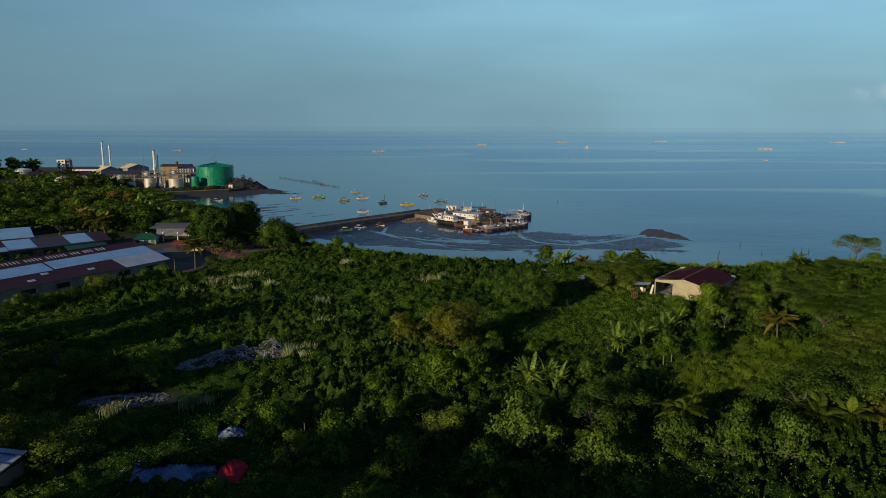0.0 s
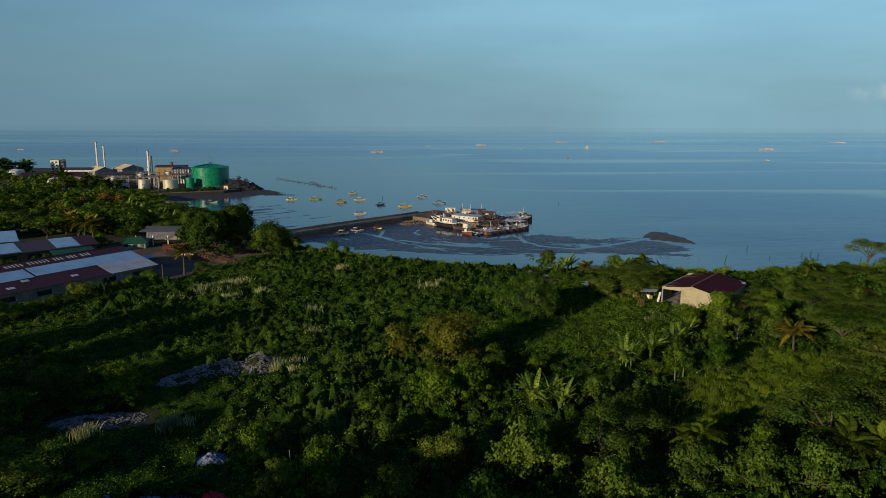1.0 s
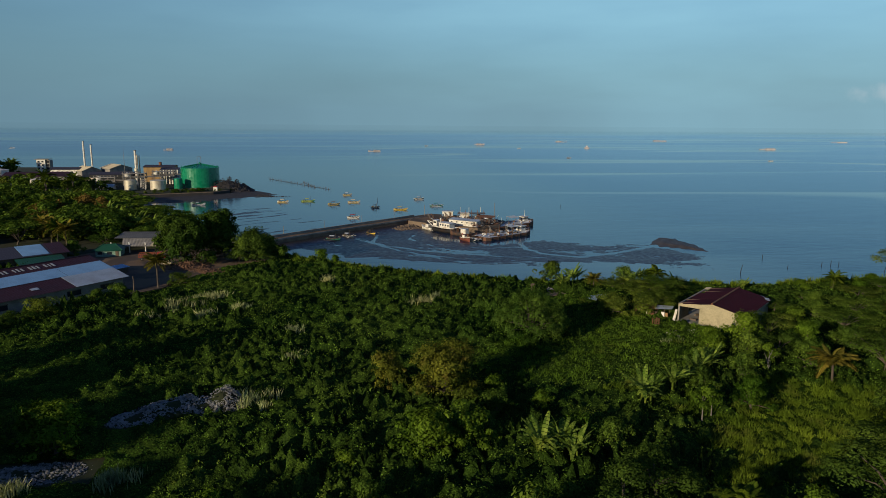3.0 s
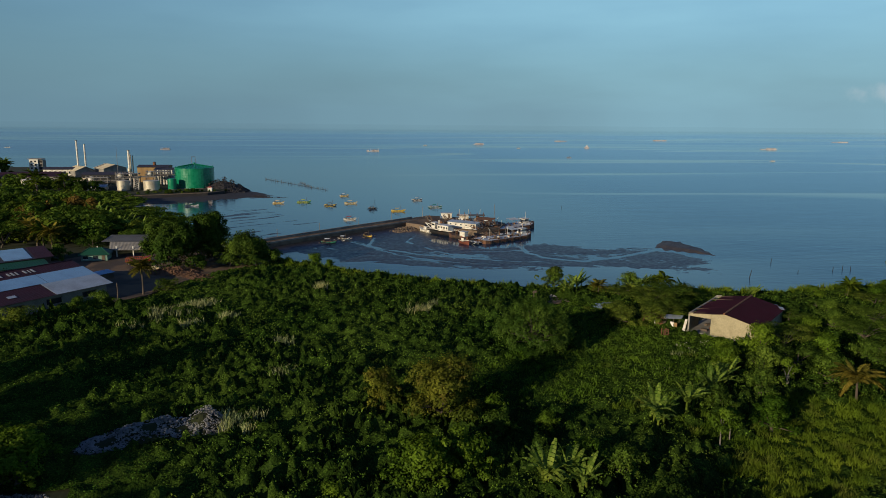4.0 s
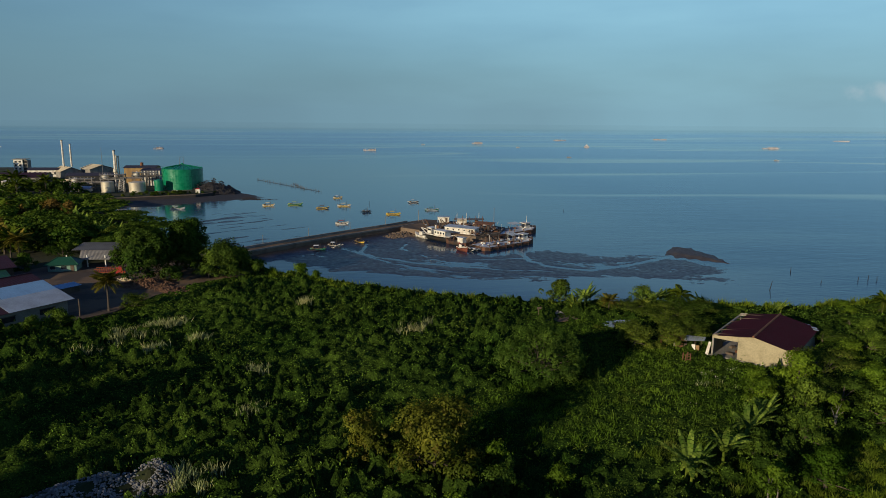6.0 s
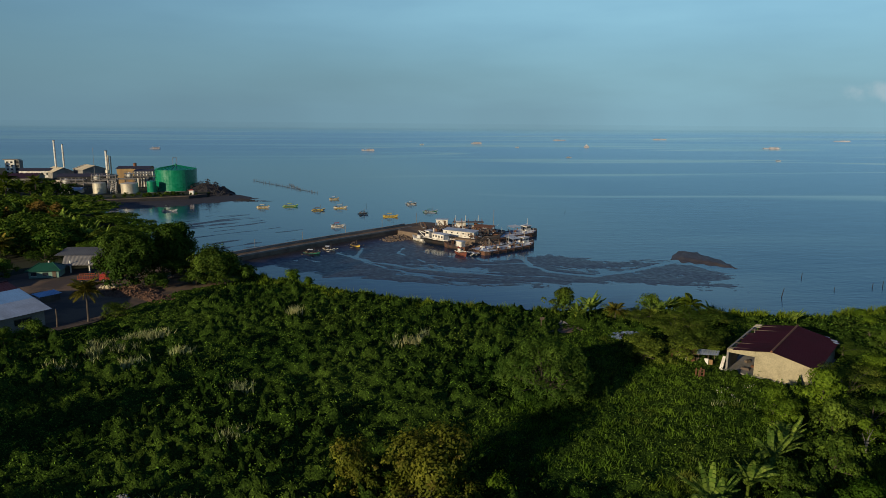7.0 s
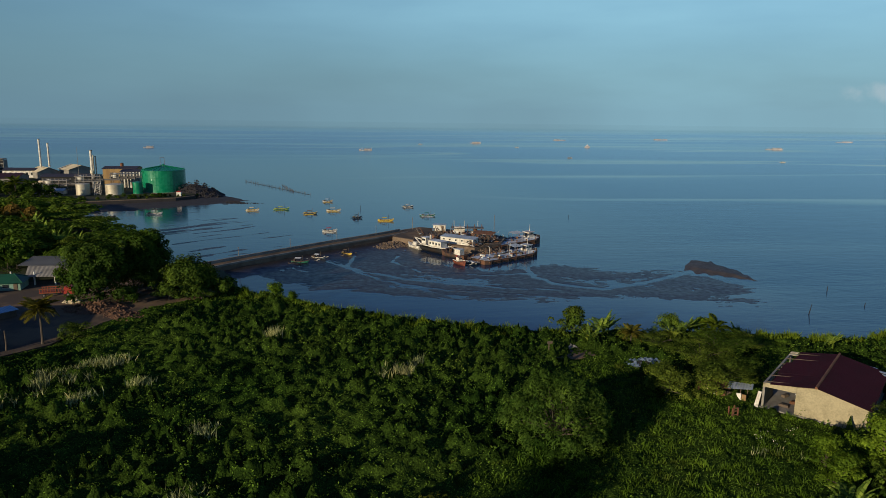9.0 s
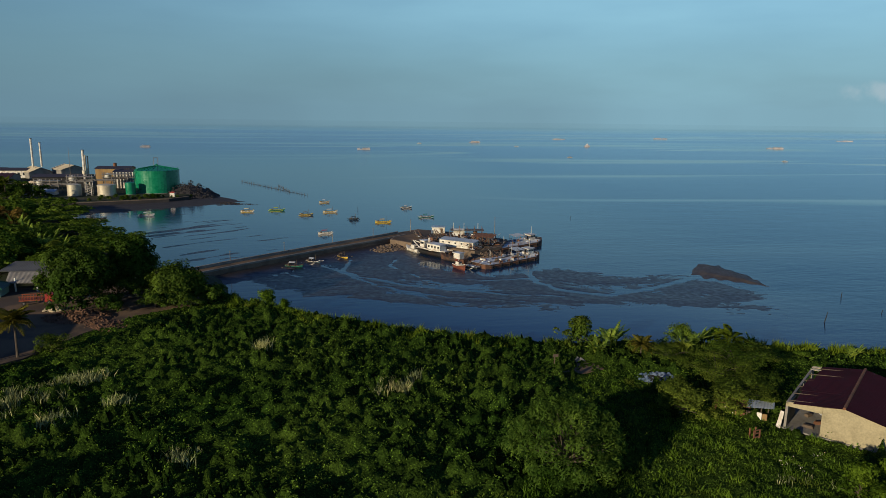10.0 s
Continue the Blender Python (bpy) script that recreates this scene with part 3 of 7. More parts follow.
# ---- quay and pier ----
def wall_strip(path, z0, z1, thick):
    """A wall along a path of points, thick to its left side."""
    s, left = Shape(), []
    pts = [Vector(p) for p in path]
    for i, p in enumerate(pts):
        d = (pts[min(i + 1, len(pts) - 1)] - pts[max(i - 1, 0)]).normalized()
        left.append(p + Vector((-d.y, d.x)) * thick)
    rings = [[(p.x, p.y, z0), (p.x, p.y, z1), (q.x, q.y, z1), (q.x, q.y, z0)] for p, q in zip(pts, left)]
    return s.loft(rings)


def smooth_path(points, k=6):
    out = []
    for i in range(len(points) - 1):
        p0, p1, p2, p3 = (Vector(points[max(0, min(len(points) - 1, i + j))]) for j in (-1, 0, 1, 2))
        for j in range(k):
            t = j / k
            out.append(0.5 * (2 * p1 + (p2 - p0) * t + (2 * p0 - 5 * p1 + 4 * p2 - p3) * t * t + (3 * p1 - p0 - 3 * p2 + p3) * t ** 3))
    return out + [Vector(points[-1])]


PIER = smooth_path(PIER_LINE)
pier = thing("pier", "old stone pier with a dirt top and low parapet", "pier")
part("causeway", wall_strip(PIER, -1.4, 1.75, 3.6), STONE, pier)
part("surface", wall_strip([p + Vector((-0.7, 0.7)) * 0.35 for p in PIER], 1.7, 1.83, 2.7), DIRT, pier, "packed brown dirt surface")
part("seaward_parapet", wall_strip([p + Vector((-0.7, 0.7)) * 3.0 for p in PIER], 1.6, 2.5, 0.5), CONCRETE, pier)
part("near_kerb", wall_strip([p + Vector((-0.7, 0.7)) * -0.06 for p in PIER], 1.55, 1.98, 0.36), CONCRETE, pier)
HEAD = [(21.5, 252.5), (27, 246.5), (33, 240), (42.5, 233.6), (51, 240), (55, 250), (46, 261), (31, 269.5), (24.5, 264)]
part("head", Shape().prism(HEAD, -1.4, 1.78), STONE, pier)
part("head_surface", Shape().prism([(x * 0.96 + 1.5, y * 0.96 + 10.1) for x, y in HEAD], 1.7, 1.84), DIRT, pier, "brown dirt surface of the pier head")



def pole(x, y, z, h, r=0.09, material=STEEL, arm=0.0):
    ob = thing("lamp_post", "thin weathered post standing on the pier", "post", pose(x, y, z), "posts along the pier")
    part("pole", Shape().tube([(0, 0, 0), (0, 0, h)], [r, r * 0.7], 6), material, ob)
    part("cap", Shape().box((arm / 2, 0, h + 0.06), (0.25 + arm, 0.22, 0.14)), material, ob)
    return ob


for px, py in ((5.6, 245.6), (16.8, 255.1), (-6.2, 234.9), (-17.6, 224.2)):
    pole(px, py, 1.8, 2.7)
pole(28.4, 265.0, 1.78, 3.6, 0.12)
pole(53.0, 258.5, 1.8, 5.0, 0.1)


# ---- vegetation ----
def unit(n, r):
    d = r.normal(size=(n, 3))
    return d / np.linalg.norm(d, axis=1, keepdims=True)


def crown_array(blobs, per, leaf, r, ratio=0.55, flat=1.0, lift=0.55):
    """Leaves over the shells of clumps (x, y, z, radius), more on top than below."""
    out = []
    total = sum(b[3] ** 2 for b in blobs)
    for x, y, z, rad in blobs:
        n = max(20, int(per * rad * rad / total))
        d = unit(n, r)
        d[:, 2] = np.where((d[:, 2] < -0.2) & (r.random(n) < 0.7), -d[:, 2], d[:, 2])
        bump = 1 + 0.22 * np.sin(d[:, 0] * 5 + x * 3) * np.cos(d[:, 1] * 5 + y * 3) + 0.12 * np.sin(d[:, 2] * 9 + z)
        q = d * (rad * r.uniform(0.62, 1.06, n) * bump)[:, None]
        q[:, 2] *= flat
        nrm = d + np.array([0, 0, lift * 0.6]) + r.normal(size=(n, 3)) * 0.3
        out.append(leaf_array(q + np.array([x, y, z]), nrm, np.full(n, leaf), r, ratio))
    return np.concatenate(out)


def make_tree(name, label, seed, h, spread, leaf_material, bark=BARK, per=2200, leaf=0.4, style="round", trunk=0.35, limbs=6, ratio=0.55, category="tree", dense=False):
    """A tree at the origin: tapered trunk, limbs, and a crown of leaf clumps with gaps."""
    r = np.random.default_rng(seed)
    ob = thing(name, label, category)
    th = h * trunk
    bend = r.normal(size=2) * 0.05 * h
    tr = (0.022 * h + 0.05) * (0.45 if style == "upright" else 1.0)
    part("trunk", Shape().tube([(0, 0, -0.3), (bend[0] * 0.3, bend[1] * 0.3, th * 0.5), (bend[0], bend[1], th), (bend[0] * 1.3, bend[1] * 1.3, h * 0.75)],
                               [tr * 1.5, tr, tr * 0.75, tr * 0.25], 7), bark, ob)
    blobs = []
    for k in range(limbs):
        a = math.tau * (k + r.uniform(-0.3, 0.3)) / limbs
        reach = spread * r.uniform(0.5, 0.78)
        if style == "flat":
            zt = h * r.uniform(0.68, 0.9)
        elif style == "upright":
            zt, reach = h * r.uniform(0.45, 0.85), reach * 0.7
        elif style == "feather":
            rho = math.sqrt((k + 0.6) / limbs)
            a, reach = k * 2.4, spread * 0.86 * rho
            zt = h * (0.86 - 0.62 * rho * rho)
        elif style == "bushy":
            zt = h * (0.18 + 0.55 * ((k * 0.618) % 1.0))
            reach = spread * (0.78 - 0.45 * ((k * 0.618) % 1.0)) * r.uniform(0.85, 1.1)
        else:
            zt = h * r.uniform(0.42, 0.78)
        tip = (bend[0] + reach * math.cos(a), bend[1] + reach * math.sin(a), zt)
        mid = (bend[0] + reach * 0.45 * math.cos(a), bend[1] + reach * 0.45 * math.sin(a), th + (zt - th) * 0.62)
        part("limb", Shape().tube([(bend[0], bend[1], th * 0.9), mid, tip], [tr * 0.55, tr * 0.38, tr * 0.12], 5), bark, ob)
        rad = spread * (r.uniform(0.16, 0.26) if style == "bushy" else r.uniform(0.13, 0.2) if style == "feather" else r.uniform(0.3, 0.45))
        blobs.append((*tip, rad))
        for _ in range(4 if style == "bushy" else 1 if style == "feather" else 2):
            o = r.normal(size=3) * spread * 0.2
            blobs.append((tip[0] + o[0], tip[1] + o[1], min(tip[2] + o[2] * 0.6, h - rad * 0.4), rad * r.uniform(0.45, 0.8)))
    for _ in range(0 if style == "feather" else max(2, limbs // 2)):
        o = r.normal(size=2) * spread * 0.25
        blobs.append((bend[0] + o[0], bend[1] + o[1], h - spread * (0.16 if style == "flat" else 0.34) * r.uniform(0.8, 1.5), spread * r.uniform(0.28, 0.42)))
    if style == "bushy":
        for z, q in ((0.36, 0.74), (0.56, 0.66), (0.7, 0.5)) if dense else ((0.3, 0.5), (0.5, 0.45), (0.68, 0.34)):
            blobs.append((bend[0], bend[1], h * z, spread * q))
    part("crown", quads("crown", crown_array(blobs, per, leaf, r, ratio, 0.34 if style == "flat" else 1.35 if style == "feather" else 0.85, 1.2 if style == "flat" else 0.55)), leaf_material, ob)
    return ob


def place_copy(ob, x, y, scale=1.0, turn=0.0, label="", z=None, high=1.0):
    z = float(ground_height(x, y)) if z is None else z
    c = copy_thing(ob, pose(x, y, z, 0, 0, turn) @ Matrix.Diagonal((scale, scale, scale * high, 1)))
    if label:
        c["label"] = label
    return c


def remove(ob):
    for o in (*ob.children_recursive, ob):
        bpy.data.objects.remove(o)


def move_to(ob, x, y, turn=0.0, scale=1.0):
    ob.matrix_basis = pose(x, y, float(ground_height(x, y)), 0, 0, turn) @ Matrix.Diagonal((scale, scale, scale, 1))
    return ob


# single trees with a look of their own
move_to(make_tree("tree", "spreading feathery olive-green tree standing in the field", 11, 7.6, 6.6, L_MID, per=17000, leaf=0.4, limbs=38, trunk=0.15, ratio=0.3, style="feather"), 31.5, 122.5)
move_to(make_tree("tree", "round bushy tree with yellowing leaves in the field", 12, 6.8, 4.8, L_YELLOW, per=12000, leaf=0.32, limbs=12, trunk=0.15, style="bushy"), 14.8, 100.2, scale=1.1)
move_to(make_tree("tree", "small rusty yellow tree beside a larger one", 13, 5.0, 2.9, L_YELLOW, per=5000, leaf=0.3, limbs=8, trunk=0.15, style="bushy"), 8.2, 105.0)
move_to(make_tree("tree", "fresh green vine-covered tree in the field", 14, 5.4, 4.2, L_BRIGHT, per=9000, leaf=0.32, limbs=10, trunk=0.15, style="bushy"), 11.2, 86.5)
move_to(make_tree("tree", "green leafy young tree in the undergrowth", 15, 4.6, 3.0, L_BRIGHT, per=4800, leaf=0.32, limbs=8, trunk=0.15, style="bushy"), 16.3, 88.0)
move_to(make_tree("tree", "large dark dense tree beside the dirt yard", 16, 11.6, 7.4, L_DEEP, per=22000, leaf=0.55, limbs=14, trunk=0.15, style="bushy", dense=True), -36.2, 185.0)
move_to(make_tree("tree", "tall dark green tree behind a denser one", 17, 12.2, 6.4, L_DEEP, per=16000, leaf=0.55, limbs=12, trunk=0.18, style="bushy", dense=True), -31.0, 194.5)
move_to(make_tree("tree", "low round dense tree near the root of the pier", 18, 7.4, 6.6, L_DEEP, per=15000, leaf=0.5, limbs=13, trunk=0.15, style="bushy", dense=True), -20.5, 188.0)
move_to(make_tree("tree", "small open olive tree on the shore", 19, 5.0, 3.4, L_OLIVE, per=2600, leaf=0.4, limbs=8, trunk=0.2, style="bushy"), 45.3, 158.5)

# kinds that are repeated
kinds = {
    "broad": make_tree("tree", "dense green tree with broad leaves", 31, 8.0, 4.6, L_TREE, per=3770, leaf=0.33),
    "deep": make_tree("tree", "dark green tree with a round crown", 32, 8.5, 4.4, L_DEEP, per=3770, leaf=0.33, limbs=7),
    "flat": make_tree("tree", "wide tree with layered flat crown", 33, 7.5, 6.2, L_TREE, per=4930, leaf=0.31, style="flat", limbs=9, trunk=0.4, ratio=0.45),
    "flat2": make_tree("tree", "spreading tree with flat olive layers of leaves", 34, 7.0, 5.5, L_OLIVE, per=4350, leaf=0.31, style="flat", limbs=8, trunk=0.4, ratio=0.45),
    "bright": make_tree("tree", "fresh green tree with large leaves", 35, 5.5, 3.2, L_BRIGHT, per=4060, leaf=0.28, limbs=8, trunk=0.2, style="bushy"),
    "bush": make_tree("bush", "low leafy green bush in the undergrowth", 36, 3.6, 2.6, L_TREE, per=3190, leaf=0.23, limbs=8, trunk=0.15, style="bushy", category="bush"),
    "bush2": make_tree("bush", "bright green bush in the undergrowth", 37, 3.0, 2.2, L_BRIGHT, per=2755, leaf=0.22, limbs=8, trunk=0.15, style="bushy", category="bush"),
    "brown": make_tree("tree", "tree with reddish brown ageing leaves", 38, 7.0, 4.2, L_BROWN, per=3480, leaf=0.31),
    "slim": make_tree("tree", "slim young tree with a pale bare stem", 39, 4.8, 1.6, L_BRIGHT, PALE_BARK, per=1015, leaf=0.31, style="upright", limbs=5, trunk=0.5),
    "olive": make_tree("tree", "olive green tree with small leaves", 40, 6.0, 3.6, L_OLIVE, per=4060, leaf=0.30, limbs=9, trunk=0.2, style="bushy"),
}

NAMED = [
    # the near field
    ("bush2", -1.3, 68.5, 1.3, 1.4), ("olive", 10.5, 70.8, 0.7, 1.0), ("bush", 17.6, 67.5, 1.6, 1.3), ("deep", 26.5, 71.5, 0.85, 0.8), ("deep", 31.0, 75.5, 0.8, 0.75),
    ("bush", 22.5, 73.0, 1.2, 1.0), ("bush", 5.5, 66.0, 1.1, 1.1), ("bush", 13.0, 63.0, 1.3, 1.0), ("bush", 24.0, 62.5, 1.4, 1.1), ("bush", 33.0, 66.0, 1.2, 1.1),
    ("bush2", 36.5, 71.5, 1.0, 1.0), ("bush2", 27.5, 87.5, 1.0, 1.2), ("bush", 30.0, 85.0, 1.1, 1.1), ("bush", 20.0, 95.0, 1.0, 1.0), ("bush2", 21.0, 101.0, 0.9, 1.0),
    ("bush2", 26.0, 96.0, 0.9, 1.0), ("bush", 5.0, 77.5, 0.9, 1.0), ("bush2", 3.0, 84.0, 0.8, 1.0),
    ("bright", -26.5, 91.0, 1.25, 0.85), ("bush2", -29.5, 93.5, 1.4, 1.2), ("deep", -40.5, 100.0, 0.9, 0.75), ("deep", -46.0, 95.0, 1.0, 0.75), ("bush", -35.0, 93.0, 1.2, 1.2),
    ("bush2", -8.2, 74.0, 1.2, 1.3), ("bush", -5.0, 70.0, 0.9, 1.1), ("olive", -28.5, 70.5, 1.05, 0.7), ("olive", -33.0, 74.0, 1.0, 0.75), ("deep", -38.0, 80.0, 0.8, 0.6),
    ("bush", -36.5, 86.5, 1.2, 1.2), ("bush2", -24.0, 76.0, 0.9, 1.0), ("bush", -44.0, 88.0, 1.5, 1.2),
    # the row of plants that runs towards the shed
    ("slim", 43.3, 90.7, 1.0, 1.0), ("slim", 45.0, 91.8, 0.9, 1.0), ("bright", 50.8, 93.2, 0.95, 0.9), ("bush", 47.5, 98.5, 1.0, 1.1), ("bush", 54.5, 101.5, 1.2, 1.1),
    ("bright", 61.8, 114.0, 1.15, 1.0), ("deep", 64.5, 109.0, 0.75, 0.7), ("bush", 59.5, 108.0, 1.2, 1.2), ("bright", 55.5, 110.5, 0.9, 0.9), ("bush2", 57.0, 115.0, 1.1, 1.1),
    ("flat2", 68.5, 117.5, 0.75, 0.85), ("bush", 66.5, 104.5, 1.3, 1.1), ("slim", 60.4, 104.5, 0.9, 1.0), ("bright", 70.0, 111.0, 1.0, 1.0),
    # the wood on the shore side, east of the shed
    ("flat", 75.0, 101.0, 1.00, 0.81), ("flat2", 81.0, 108.0, 0.85, 0.70), ("flat", 83.0, 119.0, 0.85, 0.63), ("flat", 92.0, 128.0, 0.79, 0.56), ("broad", 90.0, 140.0, 0.5, 0.42),
    ("flat2", 101.0, 139.0, 0.75, 0.5), ("flat", 111.0, 145.0, 0.7, 0.5), ("flat2", 121.0, 153.0, 0.88, 1.12), ("broad", 102.0, 148.0, 0.5, 0.4), ("flat", 79.0, 132.0, 0.58, 0.50),
    ("brown", 100.0, 128.0, 0.58, 0.50), ("broad", 110.0, 136.0, 0.65, 0.50), ("flat", 90.0, 112.0, 0.85, 0.63), ("broad", 128.0, 148.0, 0.72, 0.56), ("olive", 88.0, 145.0, 0.4, 0.40),
    ("flat2", 120.0, 140.0, 0.72, 0.56), ("flat", 133.0, 150.0, 0.72, 0.56), ("broad", 100.0, 117.0, 0.85, 0.56), ("flat2", 74.0, 92.0, 0.95, 0.68), ("flat", 84.0, 96.0, 1.00, 0.68),
    ("bush", 88.0, 134.0, 1.2, 0.9), ("bush2", 95.0, 146.0, 0.9, 0.6), ("bush", 106.0, 152.0, 1.1, 0.6), ("bush2", 115.0, 153.0, 1.1, 0.6), ("bush", 84.0, 128.0, 1.2, 0.9), ("bush2", 97.0, 151.0, 0.9, 0.6),
    ("bush", 126.0, 153.0, 1.2, 0.7), ("bush2", 78.0, 125.0, 1.2, 0.9), ("bush", 92.0, 119.0, 1.3, 1.0), ("bush2", 84.0, 103.0, 1.3, 1.0), ("bush", 78.0, 112.0, 1.2, 1.0), ("bush2", 105.0, 144.0, 1.3, 0.8),
    # dark trees in the foreground of the start
    ("deep", 50.0, 71.0, 1.1, 0.7), ("flat", 56.0, 75.0, 1.0, 0.75), ("bush2", 43.0, 70.5, 1.2, 1.0),
    ("bright", 60.5, 82.0, 0.8, 0.8), ("flat2", 66.0, 84.0, 0.9, 0.8), ("deep", 61.0, 71.0, 1.0, 0.8), ("bush", 38.5, 64.5, 1.3, 1.2), ("bush", 44.0, 63.5, 1.4, 1.2), ("flat", 67.0, 76.0, 1.0, 0.8),
    # around the shed and along the shore
    ("olive", 54.6, 133.4, 0.95, 0.72), ("olive", 60.2, 137.6, 0.95, 0.7), ("flat2", 58.0, 136.0, 0.8, 0.62), ("olive", 49.2, 134.2, 0.9, 0.8), ("flat2", 57.5, 141.5, 0.8, 0.72), ("flat", 62.5, 145.0, 0.8, 0.66), ("flat2", 66.0, 148.0, 0.75, 0.55), ("olive", 49.5, 137.0, 0.75, 0.75), ("flat", 70.0, 149.0, 0.55, 0.4),
    ("flat2", 56.0, 150.5, 0.7, 0.5), ("bright", 66.0, 156.0, 0.75, 0.8), ("bush", 60.0, 156.0, 1.2, 1.0), ("bush", 76.0, 150.0, 0.7, 0.6), ("olive", 52.5, 155.0, 0.6, 0.7),
    ("bush2", -4.8, 186.0, 1.25, 1.0), ("bush2", -1.0, 182.0, 0.8, 1.0), 
    ("olive", -32.5, 163.5, 0.75, 0.7), ("bush", -40.5, 152.0, 1.1, 1.0), ("olive", -48.5, 140.0, 0.9, 0.75), ("bush", -45.0, 146.0, 0.9, 0.9),
    ("deep", -51.0, 136.5, 0.55, 0.65), ("deep", -55.0, 130.5, 0.6, 0.6), ("bush", -43.5, 149.5, 1.0, 1.0), ("deep", -59.5, 124.5, 0.65, 0.6), ("bush", -57.0, 127.0, 1.2, 1.0), ("deep", -65.0, 117.0, 0.7, 0.6), ("deep", -70.0, 110.5, 0.7, 0.6), ("olive", -53.0, 133.0, 0.7, 0.7),
    ("deep", -31.0, 187.0, 0.9, 0.7), ("deep", -18.0, 185.0, 0.7, 0.55), ("deep", -24.0, 185.5, 0.7, 0.55), ("deep", -61.0, 205.0, 0.8, 0.7), ("broad", -54.0, 213.0, 0.9, 0.7), ("bush", -66.0, 198.0, 1.2, 1.0),
]
for kind, x, y, sc, hi in NAMED:
    place_copy(kinds[kind], x, y, sc, rng.uniform(0, 360), high=hi)

# the wood between the warehouses and the plant, and behind the plant
for key, words, seed, h, sp, m, st in (("w1", "dense green tree in the wood by the bay", 71, 8.0, 4.8, L_TREE, "bushy"), ("w2", "dark tree in the wood by the bay", 72, 8.5, 4.6, L_DEEP, "bushy"),
                                       ("w3", "layered spreading tree at the edge of the bay", 73, 7.0, 6.0, L_TREE, "flat"), ("w4", "olive green tree in the coastal wood", 74, 7.0, 4.4, L_OLIVE, "bushy"),
                                       ("w5", "reddish brown tree in the coastal wood", 75, 7.0, 4.6, L_BROWN, "bushy")):
    kinds[key] = make_tree("tree", words, seed, h, sp, m, per=1150, leaf=0.82, limbs=8, trunk=0.18, style=st)
WOOD_KINDS = ["w1", "w2", "w3", "w1", "w4", "w1", "w2"]
placed = []
for _ in range(4000):
    x, y = rng.uniform(-235, -48), rng.uniform(206, 440)
    d = float(shore_distance(x, y))
    if d < 2.0 or x < -30 - 0.56 * (y - 6) - 14:
        continue
    if y > 322 and x > -136 - (y - 322) * 0.12:
        continue
    if y > 395 or (y > 340 and -215 < x < -136):
        if rng.random() < 0.75 or (-206 < x < -140 and y > 362):
            continue
    if min((math.hypot(x - a, y - b) for a, b in placed), default=99) < 6.0 + 0.006 * (y - 200):
        continue
    if (-98 < x < -52 and y < 214) or (-62 < x < -46 and y < 216):
        continue
    placed.append((x, y))
far_leaves, far_slots = [], []
SLOT = {"w1": 0, "w2": 1, "w3": 0, "w4": 2, "w5": 3}
for x, y in placed + [(-208, 424), (-214, 432), (-204, 418), (-196, 416), (-188, 408), (-220, 440), (-183, 402), (-176, 396), (-168, 392), (-160, 386)]:
    near_bay = float(shore_distance(x, y)) < 14
    kind = "w3" if near_bay and rng.random() < 0.7 else WOOD_KINDS[int(rng.integers(len(WOOD_KINDS)))]
    sc, turn, hi = rng.uniform(0.8, 1.15), rng.uniform(0, 360), rng.uniform(0.6, 0.85) * (0.75 if near_bay else 1.0)
    if y < 262:
        place_copy(kinds[kind], x, y, sc, turn, high=hi)
        continue
    crown = next(o for o in kinds[kind].children if o.name.startswith("crown")).data
    v = np.empty(len(crown.vertices) * 3, np.float32)
    crown.vertices.foreach_get("co", v)
    a = radians(turn)
    m = np.array([[math.cos(a), -math.sin(a), 0], [math.sin(a), math.cos(a), 0], [0, 0, hi]]) * sc
    q = (v.reshape(-1, 3) @ m.T + np.array([x, y, float(ground_height(x, y)) - 0.4])).reshape(-1, 4, 3)[:: 2 if y > 285 else 1]
    if y > 285:
        q = q.mean(1, keepdims=True) + (q - q.mean(1, keepdims=True)) * 1.38
    far_leaves.append(q)
    far_slots.append(np.full(len(q), SLOT[kind], np.int32))
far_wood = quads("woodland", np.concatenate(far_leaves))
far_wood.polygons.foreach_set("material_index", np.concatenate(far_slots))
for m in (L_TREE, L_DEEP, L_OLIVE, L_BROWN):
    far_wood.materials.append(m)
tagged(new("woodland", far_wood), "dense mixed green coastal wood by the plant", "woodland", "", "stuff")
# unseen tall trees, added back where the flight begins to throw long shadows over the near field
tall = make_tree("tree", "unseen tall dense tree added to shade the near field", 91, 20.0, 8.5, L_DEEP, per=5200, leaf=1.0, limbs=14, trunk=0.2, style="bushy", dense=True)
for x, y, sc in ((-38, 22, 1.0), (-45, 28, 0.95), (-52, 34, 0.9), (-30, 17, 1.0), (-24, 10, 1.0), (-60, 46, 0.8), (-70, 58, 0.8), (-62, 86, 0.86), (-70, 80, 0.9), (-76, 90, 0.85), (-66, 56, 0.9), (-75, 54, 1.0)):
    place_copy(tall, x, y, sc, rng.uniform(0, 360))
remove(tall)
# more added shadow casters out of view, copied from the wood by the bay
for x, y, sc in ((4, 12, 1.3), (24, 14, 1.2), (40, 22, 1.2), (58, 24, 1.2), (-57, 88, 1.6)):
    place_copy(kinds["w2" if int(x) % 2 else "w1"], x, y, sc, rng.uniform(0, 360))
for x, y, sc in ((-212, 430, 1.7), (-220, 438, 1.8), (-226, 428, 1.6), (-208, 446, 1.4), (-196, 442, 1.2), (-214, 420, 1.4)):
    place_copy(kinds["w2"], x, y, sc, rng.uniform(0, 360), "tall dark tree behind the plant")
